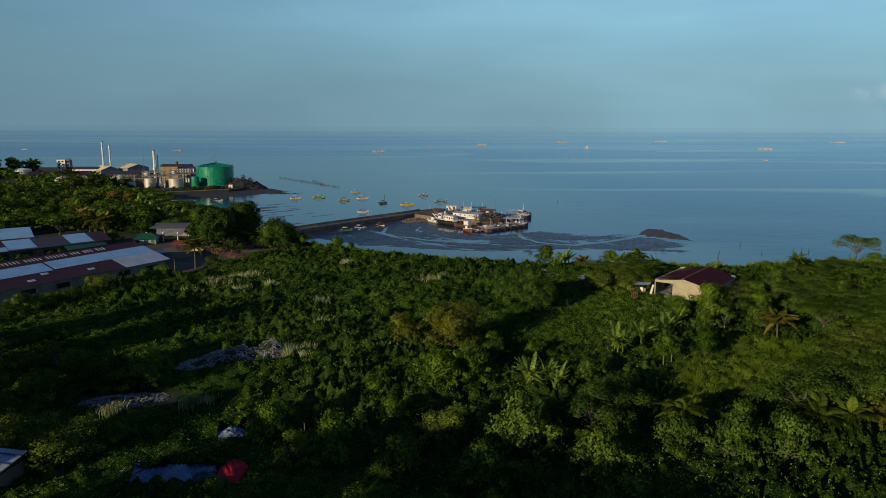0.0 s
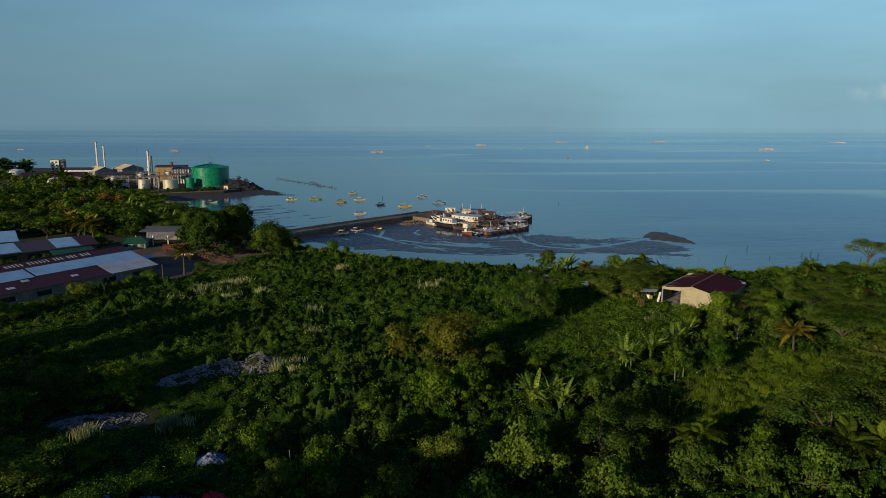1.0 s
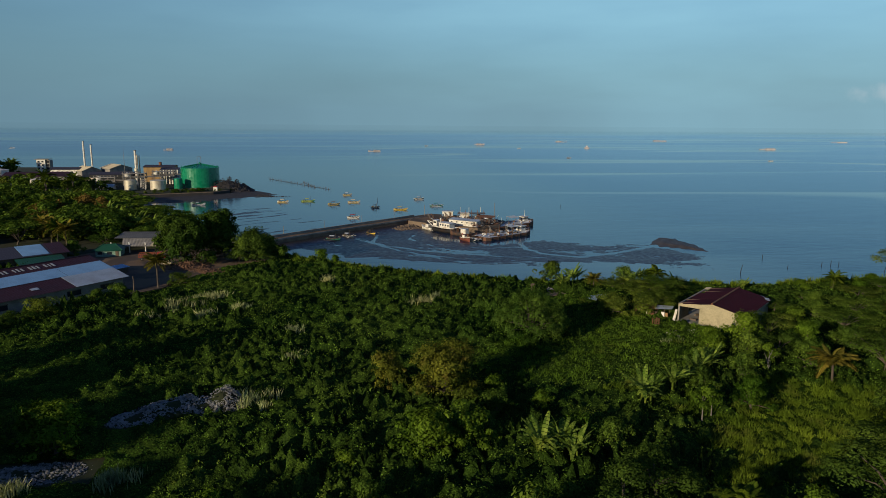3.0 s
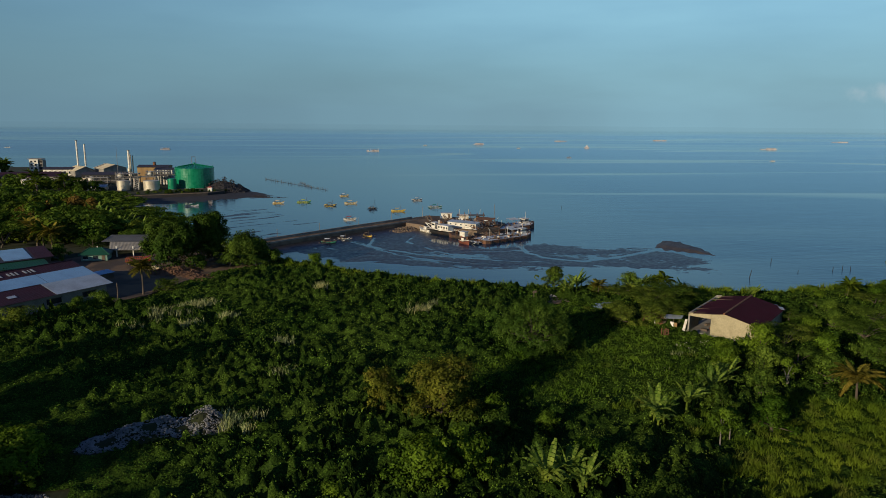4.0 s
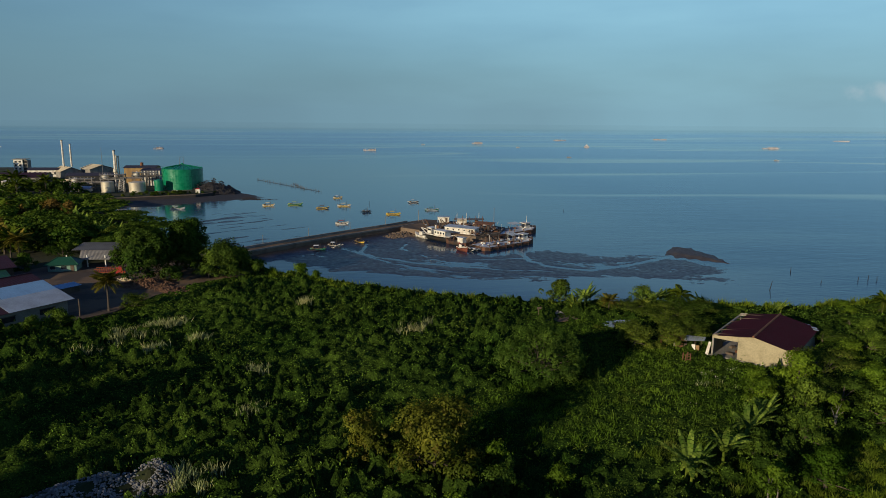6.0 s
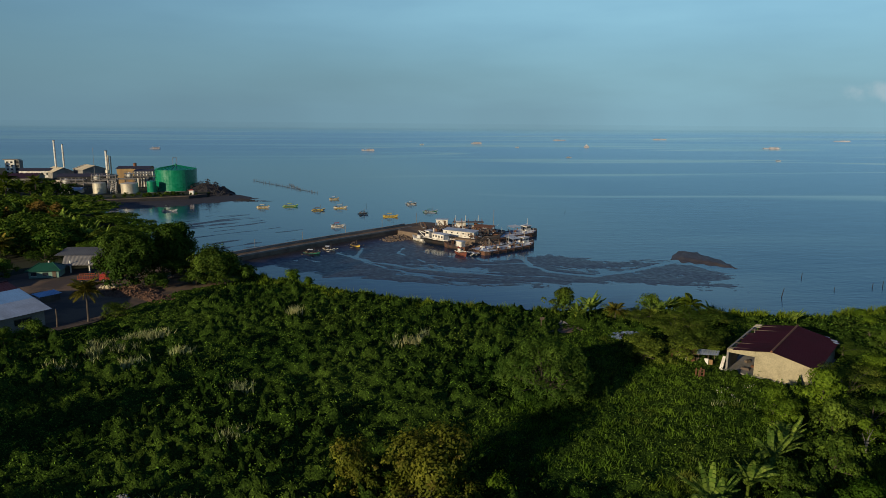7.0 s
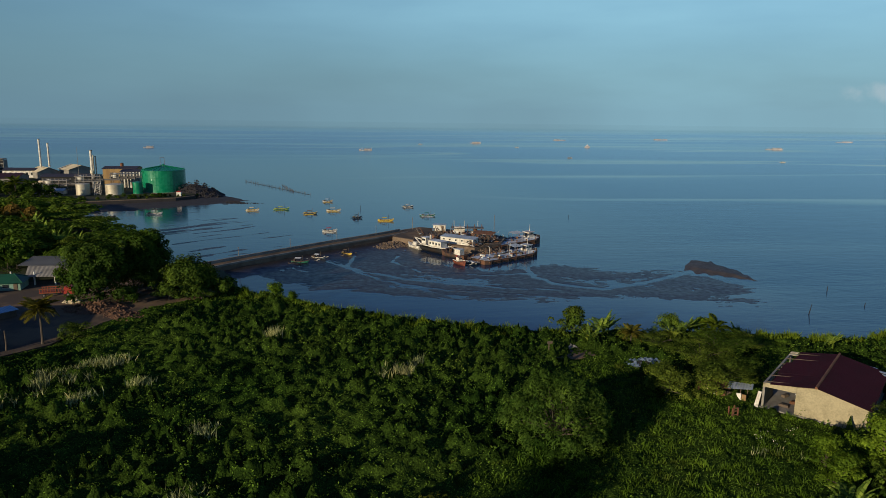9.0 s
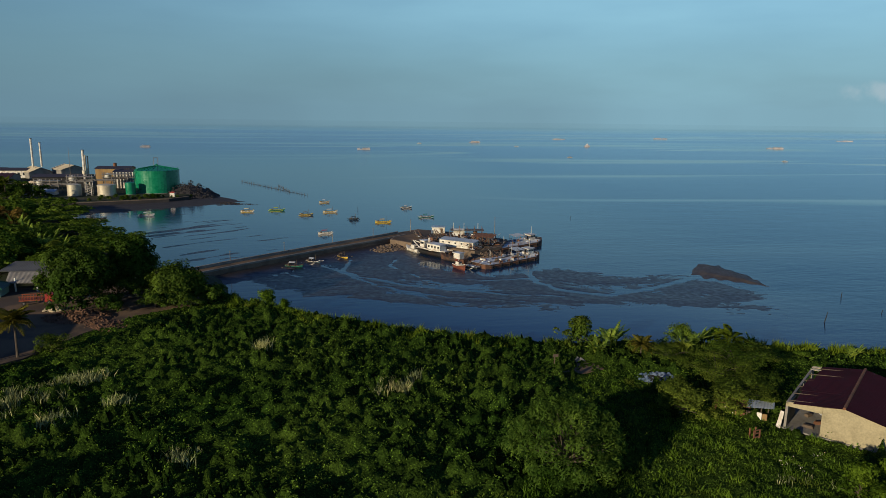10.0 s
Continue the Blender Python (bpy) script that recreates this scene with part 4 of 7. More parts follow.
for x, y, sc in ((-96, 266, 1.0), (-92, 275, 1.1), (-86, 273, 1.0), (-78, 254, 0.85), (-91, 240, 0.9), (-100, 258, 1.0), (-104, 271, 0.9)):
    place_copy(kinds["w5"], x, y, sc, rng.uniform(0, 360), high=0.95)
# scrub round the tanks and along the quay
for i in range(46):
    t = rng.random()
    x, y = -108 + 58 * t + rng.normal() * 1.5, 336.5 + 20 * t + abs(rng.normal()) * 5
    if float(shore_distance(x, y)) > 2.2 and math.hypot(x + 73.2, y - 377.4) > 10.5:
        place_copy(kinds["w2" if i % 3 else "w4"], x, y, rng.uniform(0.16, 0.34), rng.uniform(0, 360), "low dark scrub bush on the quay", high=0.7)
for x, y in ((-112, 350), (-118, 345), (-124, 352), (-131, 358), (-138, 362), (-120, 357), (-141, 370), (-128, 368), (-147, 364)):
    place_copy(kinds["w2" if x > -130 else "w1"], x, y, rng.uniform(0.75, 0.95), rng.uniform(0, 360), high=0.8)
for ob in kinds.values():
    remove(ob)


# palms and bananas
def frond_mesh(name, length, r, leaflets=34, droop=0.5, wide=0.5):
    """A feather frond that starts at the origin, runs along +x and hangs at its tip."""
    out = []
    for k in range(leaflets):
        t = 0.12 + 0.88 * (k + 0.5) / leaflets
        c = np.array([length * t * (1 - 0.12 * t), 0, length * (0.34 * t - droop * t * t)])
        reach = wide * length * 0.42 * math.sin(math.pi * (0.12 + 0.83 * t)) + 0.08
        for side in (-1, 1):
            tip = c + np.array([reach * 0.45, side * reach, -reach * r.uniform(0.2, 0.55)])
            w = np.array([length * 0.021, 0, 0.0])
            mid = (c + tip) / 2 + np.array([0, 0, 0.06])
            out.append([c - w, mid - w * 1.2, tip, mid + w * 1.2])
    for k in range(5):
        t0, t1 = k / 5, (k + 1) / 5
        p = [np.array([length * t * (1 - 0.12 * t), 0, length * (0.34 * t - droop * t * t)]) for t in (t0, t1)]
        out.append([p[0] + [0, 0.05, 0], p[0] - [0, 0.05, 0], p[1] - [0, 0.04, 0], p[1] + [0, 0.04, 0]])
    return quads(name, np.array(out))


def make_palm(label, seed, h, fronds, length, leaf_material):
    r = np.random.default_rng(seed)
    ob = thing("palm_tree", label, "palm tree")
    lean = r.normal(size=2) * 0.06 * h
    part("trunk", Shape().tube([(lean[0] * t * t, lean[1] * t * t, h * t - 0.2) for t in (0, 0.3, 0.6, 0.85, 1.0)], [0.22, 0.14, 0.12, 0.11, 0.15], 7), BARK, ob)
    variants = [frond_mesh("frond", length * s, r, droop=d) for s, d in ((1.0, 0.55), (0.92, 0.8), (0.8, 0.3))]
    for me in variants:
        me.materials.append(leaf_material)
    for k in range(fronds):
        f = part("frond", variants[k % 3], leaf_material, ob)
        f.matrix_basis = pose(lean[0], lean[1], h - 0.25, 0, -r.uniform(-20, 62), k * 137.5 + r.uniform(-12, 12))
    return ob


def banana_leaf(name, length, width, r, bend):
    """A long split blade along +x, folded at its rib, bending over."""
    out, k = [], 9
    for i in range(k):
        t0, t1 = i / k, (i + 0.86) / k
        p = [np.array([length * t * (1 - 0.25 * bend * t), 0, length * (0.75 * t - bend * t * t)]) for t in (t0, t1)]
        w = [width * 0.5 * math.sin(math.pi * min(0.97, 0.06 + 0.9 * t)) ** 0.6 for t in (t0, t1)]
        for side in (-1, 1):
            dz = [-0.3 * v * r.uniform(0.6, 1.5) for v in w]
            out.append([p[0], p[1], p[1] + [0, side * w[1], dz[1]], p[0] + [0, side * w[0], dz[0]]])
    return quads(name, np.array(out))


def make_banana(label, seed, h, leaves):
    r = np.random.default_rng(seed)
    ob = thing("banana_plant", label, "banana plant")
    variants = [banana_leaf("leaf", 3.0 * s, 0.6, r, b) for s, b in ((1.0, 0.6), (0.9, 0.95), (1.05, 0.35))]
    for me in variants:
        me.materials.append(L_BANANA)
    for stem in range(2):
        ox, oy = r.normal(size=2) * 0.5 * stem
        hh = h * (1 - 0.25 * stem)
        part("stem", Shape().tube([(ox, oy, -0.2), (ox * 1.2, oy * 1.2, hh)], [0.17, 0.1], 7), L_OLIVE, ob)
        for k in range(leaves - 2 * stem):
            f = part("leaf", variants[k % 3], L_BANANA, ob)
            f.matrix_basis = pose(ox * 1.2, oy * 1.2, hh - 0.15, 0, -r.uniform(5, 45), k * 137.5 + r.uniform(-20, 20))
    return ob


palm_a = make_palm("coconut palm with arching green fronds", 51, 4.0, 18, 3.4, L_PALM)
palm_b = make_palm("young palm with golden drying fronds", 52, 3.2, 24, 3.0, L_DRYPALM)
for ob, x, y, sc in ((palm_b, 66.0, 99.5, 1.15), (palm_b, -73.0, 211.0, 1.5), (palm_b, -79.5, 217.5, 1.5), (palm_a, -76.0, 213.0, 1.3), (palm_a, -138, 352, 1.9), (palm_a, -126, 352, 1.6),
                     (palm_a, -133, 341, 1.5), (palm_a, 48.5, 66.0, 1.0), (palm_a, 52.5, 66.5, 0.9), (palm_b, 57.5, 69.0, 0.9), (palm_a, 35.5, 69.5, 0.9), (palm_a, 63.0, 80.0, 0.9),
                     (palm_a, 100.5, 145.5, 0.8), (palm_b, 52.3, 152.5, 0.75), (palm_a, 64.5, 150.0, 0.9), (palm_a, -205, 447, 1.7), (palm_a, -200, 452, 1.8), (palm_a, -197, 449, 1.7), (palm_a, -102, 262, 1.5), (palm_b, -85, 226, 1.4)):
    place_copy(ob, x, y, sc, rng.uniform(0, 360))
palm_c = make_palm("tall young palm with dense golden fronds beside the yard", 53, 5.2, 40, 2.7, L_DRYPALM)
place_copy(palm_c, -36.0, 161.6, 1.15, 20)
remove(palm_c)
remove(palm_a)
remove(palm_b)
bananas = [make_banana("banana plant with broad split leaves", 61, 1.9, 10), make_banana("banana plant with tall arching leaves", 62, 2.2, 9)]
for x, y, sc in ((22.6, 84.0, 1.1), (24.8, 85.0, 1.05), (26.0, 83.2, 0.9), (38.0, 95.3, 1.1), (39.6, 96.3, 0.9), (42.8, 97.3, 1.1), (44.4, 98.8, 0.9), (48.4, 102.3, 1.0), (50.6, 104.2, 0.9),
                 (52.8, 106.0, 0.9), (48.5, 154.5, 1.1), (50.0, 156.0, 0.9), (45.8, 153.0, 0.8), (61.5, 153.5, 0.9), (59.0, 153.0, 0.8), (82.0, 147.0, 0.7), (63.5, 155.0, 0.8), (69.5, 152.5, 0.7),
                 (-82, 262, 1.5), (-78, 256, 1.5), (-86, 250, 1.5), (-74, 250, 1.4), (-90, 258, 1.5), (-70, 244, 1.4), (-66, 247, 1.4), (-60, 232, 1.4), (-64, 236, 1.3), (-56, 228, 1.3), (-98, 274, 1.5)):
    place_copy(bananas[int(rng.integers(2))], x, y, sc, rng.uniform(0, 360))
for ob in bananas:
    remove(ob)

bare = thing("bare_tree", "bare forked pale tree trunk without leaves", "tree", pose(59.4, 103.5, 1.9) @ Matrix.Diagonal((0.75, 0.75, 0.85, 1)))
part("trunk", Shape().tube([(0, 0, -0.2), (0.1, 0, 1.4), (0.05, 0.1, 2.4)], [0.2, 0.15, 0.12], 7), PALE_BARK, bare)
for bx, bz in ((-0.9, 4.0), (0.7, 4.4), (0.25, 3.6), (1.2, 3.3)):
    part("branch", Shape().tube([(0.05, 0.1, 2.2), (bx * 0.4, 0.1, 2.2 + (bz - 2.2) * 0.55), (bx, 0, bz)], [0.1, 0.07, 0.03], 5), PALE_BARK, bare)

# undergrowth: leafy mounds over the whole field
YARD = [(-72, 190), (-62, 201), (-40, 204), (-26, 202), (-15, 195), (-17, 187), (-25, 181), (-31, 172), (-35, 161), (-40, 156), (-46, 166), (-56, 178)]


def in_polygon(poly, x, y):
    inside = np.zeros(np.shape(x), bool)
    for (ax, ay), (bx, by) in zip(poly, poly[1:] + poly[:1]):
        if ay != by:
            inside ^= ((ay > y) != (by > y)) & (x < (bx - ax) * (y - ay) / (by - ay) + ax)
    return inside


SHED = [(58.6, 129.8), (67.2, 120.8), (78.0, 131.4), (69.5, 140.6)]
W1 = [(-41, 160), (-61, 176), (-95, 128), (-76, 112)]
GRASSY = [(36, 73), (52, 79), (67, 90), (70, 100), (60, 102), (47, 93), (43, 99), (53, 107), (60, 112), (67, 118.5), (66.5, 122), (59, 130), (53, 138), (51, 150), (41, 152), (36, 146), (39, 138), (41, 130), (37, 119), (26, 121), (18, 117), (18, 106), (30, 103), (40, 98), (43, 89)]


def in_clearing(x, y):
    """The grassy clearing, with an uneven border."""
    return in_polygon(GRASSY, x + 1.8 * np.sin(y * 0.9) + 1.3 * np.sin(x * 2.1 + y), y + 1.8 * np.sin(x * 0.8 + 1) + 1.3 * np.sin(y * 2.3 - x))


def field_points(n, r, y0=52, y1=196):
    y = r.uniform(y0, y1, n)
    x = r.uniform(-0.56, 0.95, n) * (y - 4) + 2
    keep = open_field(x, y)
    return x[keep], y[keep]


def open_field(x, y):
    """Where weeds grow: on land, outside the yard, the buildings and the rubble."""
    keep = (shore_distance(x, y) > 0.6) & ~in_polygon(YARD, x, y) & ~in_polygon(SHED, x, y) & ~in_polygon(W1, x, y) & (x > -110)
    keep &= ~((np.abs(x + 16.0) < 7.6) & (np.abs(y - 99.6 - 0.26 * (x + 16)) < 2.0)) & ~((np.abs(x + 27) < 6) & (np.abs(y - 87) < 2.4)) & ~((np.abs(x + 15.0) < 5.2) & (np.abs(y - 67.8) < 1.5)) & ~((np.abs(x + 12.8) < 1.3) & (np.abs(y - 76.6) < 1.0))
    return keep


def bush_crowns(x, y, r, cell=3.1, point=0.5):
    """How high the plants stand at each place, 0 to about 1.2: domes of uneven size, one to a cell; more pointed as point grows."""
    nx, ny = int(300 / cell) + 3, int(180 / cell) + 3
    cx = (np.arange(nx)[:, None] + r.uniform(0.1, 0.9, (nx, ny))) * cell - 130
    cy = (np.arange(ny)[None, :] + r.uniform(0.1, 0.9, (nx, ny))) * cell + 40
    rad, top = r.uniform(0.32, 0.66, (nx, ny)) * cell, r.uniform(0.3, 1.25, (nx, ny))
    ix, iy = ((x + 130) / cell).astype(int), ((y - 40) / cell).astype(int)
    best = np.zeros(np.shape(x))
    for dx in (-1, 0, 1):
        for dy in (-1, 0, 1):
            a, b = np.clip(ix + dx, 0, nx - 1), np.clip(iy + dy, 0, ny - 1)
            q = np.hypot(x - cx[a, b], y - cy[a, b]) / rad[a, b]
            best = np.maximum(best, top[a, b] * np.clip(1 - q * q, 0, 1) ** point)
    return best


def weed_height(x, y):
    """Height of the weeds over the ground: leaning, ragged clumps with deep gaps between them, low in the clearing."""
    wx = x + 0.5 * np.sin(1.7 * y + 1.2 * np.sin(0.8 * x)) + 0.28 * np.sin(3.3 * y - 1.9 * x)
    wy = y + 0.5 * np.sin(1.5 * x + 1.4 * np.sin(0.7 * y)) + 0.28 * np.sin(3.7 * x + 2.1 * y)
    big = bush_crowns(wx, wy, np.random.default_rng(5), 3.0, 0.7)
    mid = bush_crowns(wx, wy, np.random.default_rng(15), 1.25, 0.8)
    small = bush_crowns(wx, wy, np.random.default_rng(25), 0.62, 0.9)
    rough = np.clip(0.7 + 0.55 * wavy(x, y, 0.9) + 0.5 * wavy(y + 31, x - 17, 1.7), 0.2, 1.3)
    tall = 1.0 + 0.3 * wavy(x, y, 0.8) - 0.45 * np.clip((-8 - x) / 14, 0, 1) * np.clip((138 - y) / 16, 0, 1)
    tall *= 0.25 + 0.75 * np.clip(-polygon_distance(YARD, x, y) / 8, 0, 1)
    tall *= 1 - 0.4 * np.clip((9 - shore_distance(x, y)) / 7, 0, 1)
    tall *= 1 - 0.45 * np.clip((x - 45) / 20, 0, 1) * np.clip((y - 140) / 10, 0, 1)
    body = 0.8 * big + 1.15 * rough * mid
    h = 0.07 + tall * (body + 0.5 * small * (0.35 + body))
    return np.where(in_clearing(x, y), 0.08 + 0.3 * mid + 0.25 * small, h)


def seen_field(x, y):
    return open_field(x, y) & (x > -0.57 * (y - 4) - 1) & (x < 0.97 * (y - 4) + 4)


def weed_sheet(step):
    """The dense body of the weeds, a lumpy sheet that closes the ground, its colour darkened for the shade between
    leaves.
    """
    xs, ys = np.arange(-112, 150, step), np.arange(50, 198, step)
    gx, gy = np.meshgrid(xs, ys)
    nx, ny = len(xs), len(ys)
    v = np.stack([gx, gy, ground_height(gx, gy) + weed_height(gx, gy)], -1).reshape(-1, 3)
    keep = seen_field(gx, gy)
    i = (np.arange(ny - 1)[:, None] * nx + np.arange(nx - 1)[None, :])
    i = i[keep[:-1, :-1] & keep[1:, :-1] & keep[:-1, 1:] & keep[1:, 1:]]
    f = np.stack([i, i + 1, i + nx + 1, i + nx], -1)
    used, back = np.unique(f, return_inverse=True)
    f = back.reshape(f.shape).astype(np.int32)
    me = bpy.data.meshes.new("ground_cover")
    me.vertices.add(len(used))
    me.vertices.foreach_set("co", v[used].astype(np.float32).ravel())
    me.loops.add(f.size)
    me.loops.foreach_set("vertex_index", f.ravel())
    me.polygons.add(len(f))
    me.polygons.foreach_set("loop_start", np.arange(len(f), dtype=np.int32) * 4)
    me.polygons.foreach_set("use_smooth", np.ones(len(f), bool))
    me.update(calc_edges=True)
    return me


def undergrowth(n, r):
    """Leaves over the weeds, lying along the slopes of every clump and standing off it a little."""
    x, y = r.uniform(-112, 150, n), r.uniform(50, 198, n)
    keep = seen_field(x, y) & (~in_clearing(x, y) | ((r.random(n) < 0.7) & ~((x > 35) & (y < 103))))
    x, y = x[keep], y[keep]
    e = 0.12
    h = weed_height(x, y)
    gx, gy = (weed_height(x + e, y) - h) / e, (weed_height(x, y + e) - h) / e
    nrm = np.stack([-np.clip(gx, -2.2, 2.2), -np.clip(gy, -2.2, 2.2), np.ones(len(x))], -1)
    nrm /= np.linalg.norm(nrm, axis=1, keepdims=True)
    p = np.stack([x, y, ground_height(x, y) + h], -1) + nrm * r.uniform(-0.05, 0.12, len(x))[:, None]
    nrm += r.normal(size=nrm.shape) * 0.27
    return leaf_array(p, nrm, r.uniform(0.13, 0.29, len(x)), r, 0.5)


solid("ground_cover", weed_sheet(0.42), L_LOW, "dense matted weeds under the leaves, coloured dark for the shade between them", "weeds", "stuff")
solid("undergrowth", quads("undergrowth", undergrowth(740000, np.random.default_rng(5))), L_FIELD, "dense waist-high broad-leaved weeds covering the field", "undergrowth", "stuff")


def blades(x, y, h, r, width=0.09, lo=0.1, hi=0.8):
    n = len(x)
    a = r.uniform(0, math.tau, n)
    lean = r.uniform(lo, hi, n) * h
    b = r.uniform(0, math.tau, n)
    z = ground_height(x, y)
    base = np.stack([x, y, z], -1)
    side = np.stack([np.cos(a), np.sin(a), np.zeros(n)], -1) * (width * 0.5)
    tip = base + np.stack([np.cos(b) * lean, np.sin(b) * lean, h], -1)
    mid = base + np.stack([np.cos(b) * lean * 0.3, np.sin(b) * lean * 0.3, h * 0.6], -1)
    return np.stack([base - side, mid - side * 0.9, tip, mid + side * 0.9], 1)


def grass_array(n, r, tall=False):
    x, y = field_points(n, r, 72, 148)
    keep = in_clearing(x, y) & (((x > 35) & (y < 103)) == tall)
    x, y = x[keep], y[keep]
    return blades(x, y, (1.35 if tall else 1.0) * r.uniform(0.3, 0.75, len(x)) * (0.35 + 0.95 * bush_crowns(x, y, np.random.default_rng(45), 1.5)), r, 0.075 if tall else 0.1)


solid("grass", quads("grass", grass_array(420000, np.random.default_rng(8))), L_GRASS, "green grass in the clearing before the shed", "grass", "stuff")
solid("tall_grass", quads("tall_grass", grass_array(900000, np.random.default_rng(18), True)), L_LUSH, "tall sunlit yellow-green grass behind the palms", "grass", "stuff")


def shore_grass(n, r):
    """A strip of tall grass along the edge of the field above the shore, its bright yellow-green standing in for sun on
    the weeds.
    """
    x, y = r.uniform(-12, 150, n), r.uniform(150, 196, n)
    d = shore_distance(x, y)
    edge = np.where(x < 44, 6.5 + 3.0 * np.sin(x * 0.45), np.where(x < 70, 1.5, 6.0))
    keep = (d > 0.3) & (d < edge) & (bush_crowns(x, y, np.random.default_rng(55), 2.6) > 0.2)
    x, y, d = x[keep], y[keep], d[keep]
    return blades(x, y, r.uniform(0.9, 1.7, len(x)) * (0.55 + 0.6 * bush_crowns(x, y, np.random.default_rng(56), 1.4)), r, 0.12, 0.1, 0.6)


solid("shore_grass", quads("shore_grass", shore_grass(220000, np.random.default_rng(28))), L_LUSH, "strip of tall grass above the shore, coloured bright like sunlit weeds", "grass", "stuff")


def tuft_array(r):
    out = []
    for cx, cy, w, n, h in ((-26.5, 145.5, 3.4, 300, 2.1), (-23, 150.5, 3.6, 220, 2.1), (-21.8, 138, 2.2, 130, 1.9), (15.6, 143.6, 1.6, 200, 2.1), (18.9, 146.2, 1.6, 130, 2.0), (-5.9, 128.5, 1.4, 130, 2.0), (-1.7, 160, 1.0, 110, 2.4), (-4.6, 115, 1.2, 90, 2.0),
                            (-7.4, 100.4, 1.8, 220, 1.7), (-18.4, 84, 2.2, 300, 1.6), (-27.5, 83.2, 1.4, 150, 1.5), (-17, 143, 2.4, 110, 1.8), (-30, 139, 2.6, 110, 1.7), (19.5, 168.5, 2.6, 160, 1.2),
                            (53, 118, 2.5, 40, 0.8)):
        for _ in range(7):
            bx, by, m = cx + r.normal() * w * 0.5, cy + r.normal() * w * 0.4, n // 4
            out.append(blades(bx + r.normal(size=m) * 0.5, by + r.normal(size=m) * 0.5, h * r.uniform(0.75, 1.05) * r.uniform(0.7, 1.1, m), r, 0.12, 0.06, 0.5))
    return np.concatenate(out)


solid("dry_grass", quads("dry_grass", tuft_array(np.random.default_rng(9))), L_STRAW, "tufts of pale straw-coloured reed grass", "dry grass", "stuff")
yard_poly = Shape().prism(YARD, 1.2, 2.12)
solid("yard", yard_poly, DIRT, "packed brown dirt yard beside the warehouses", "yard")


def blossom_array(r):
    """Small white flower heads over the weeds of the clearing."""
    out = []
    for cx, cy, w, n in ((54.5, 121.5, 0.9, 22), (58.5, 122.5, 0.7, 10), (47.0, 112.0, 0.5, 5)):
        x, y = cx + r.normal(size=n) * w, cy + r.normal(size=n) * w
        p = np.stack([x, y, ground_height(x, y) + r.uniform(0.35, 0.8, n)], -1)
        out.append(leaf_array(p, np.tile([0.0, -0.6, 0.8], (n, 1)) + r.normal(size=(n, 3)) * 0.3, np.full(n, 0.13), r, 0.8))
    return np.concatenate(out)


solid("blossoms", quads("blossoms", blossom_array(np.random.default_rng(19))), WHITE, "scattered small white flower heads in the clearing", "flowers", "stuff")


# ---- the plant on the point ----
Z0 = 1.95


def make_tank(label, x, y, r, h, material, roof=0.12, ribs=0, name="storage_tank"):
    ob = thing(name, label, "storage tank", pose(x, y, Z0))
    part("shell", Shape().lathe([(r * 0.98, -0.2), (r, 0), (r, h * 0.33), (r * 1.006, h * 0.335), (r * 1.006, h * 0.345), (r, h * 0.35), (r, h * 0.66), (r * 1.006, h * 0.665),
                                 (r * 1.006, h * 0.675), (r, h * 0.68), (r, h - 0.25), (r * 1.015, h - 0.25), (r * 1.015, h)], 48), material, ob, smooth=False)
    part("roof", Shape().lathe([(r * 1.012, h), (r * 0.6, h + r * roof * 0.45), (r * 0.12, h + r * roof), (0.01, h + r * roof)], 48), material, ob)
    part("base_ring", Shape().lathe([(r * 1.06, -0.3), (r * 1.06, 0.12), (r * 0.9, 0.12)], 32), CONCRETE, ob, "concrete base ring")
    for k in range(ribs):
        a = math.tau * k / ribs
        part("rib", Shape().tube([(r * math.cos(a), r * math.sin(a), h + 0.08), (r * 0.1 * math.cos(a), r * 0.1 * math.sin(a), h + r * roof + 0.1)], 0.07, 4), material, ob)
    return ob


tank = make_tank("huge glossy green round storage tank on the point", -74.8, 377.4, 9.2, 9.7, GREENTANK, 0.19, 24)
part("vent", Shape().lathe([(0.5, 11.2), (0.5, 11.9), (0.75, 11.9), (0.05, 12.3)], 12), GREENTANK, tank)
for k in range(16):
    a0 = math.radians(172 + k * 3.4)
    a1 = math.radians(172 + (k + 1) * 3.4)
    part("stair", Shape().tube([(9.25 * math.cos(a0), 9.25 * math.sin(a0), 1.0 + k * 0.54), (9.25 * math.cos(a1), 9.25 * math.sin(a1), 1.0 + (k + 1) * 0.54)], 0.12, 4), GREENTANK, tank)
part("overflow_pipe", Shape().tube([(-2.0, -1, 11.3), (-6.5, -4.5, 10.5), (-8.3, -5.2, 9.0), (-8.6, -5.6, 6.0)], 0.16, 6), GREENTANK, tank)
for dx in (-1.2, 0.6):
    part("mast", Shape().tube([(dx, 0, 10.8), (dx, 0, 15.0)], 0.09, 5), STEEL, tank)
part("mast_crossbar", Shape().tube([(-1.2, 0, 15.0), (0.6, 0, 15.0)], 0.08, 5), STEEL, tank)
for k in range(28):
    a = math.tau * k / 28
    part("rail_post", Shape().tube([(8.8 * math.cos(a), 8.8 * math.sin(a), 9.8), (8.8 * math.cos(a), 8.8 * math.sin(a), 10.7)], 0.035, 4), GREENTANK, tank)
make_tank("small weathered pale storage tank on the quay", -104.4, 363.0, 2.7, 4.6, SILVER, 0.15)
make_tank("pale round storage tank beside the green one", -91.8, 363.6, 3.6, 4.4, SILVER, 0.12)
make_tank("small green round tank beside the large one", -83.0, 366.2, 2.0, 5.0, GREENTANK, 0.2)
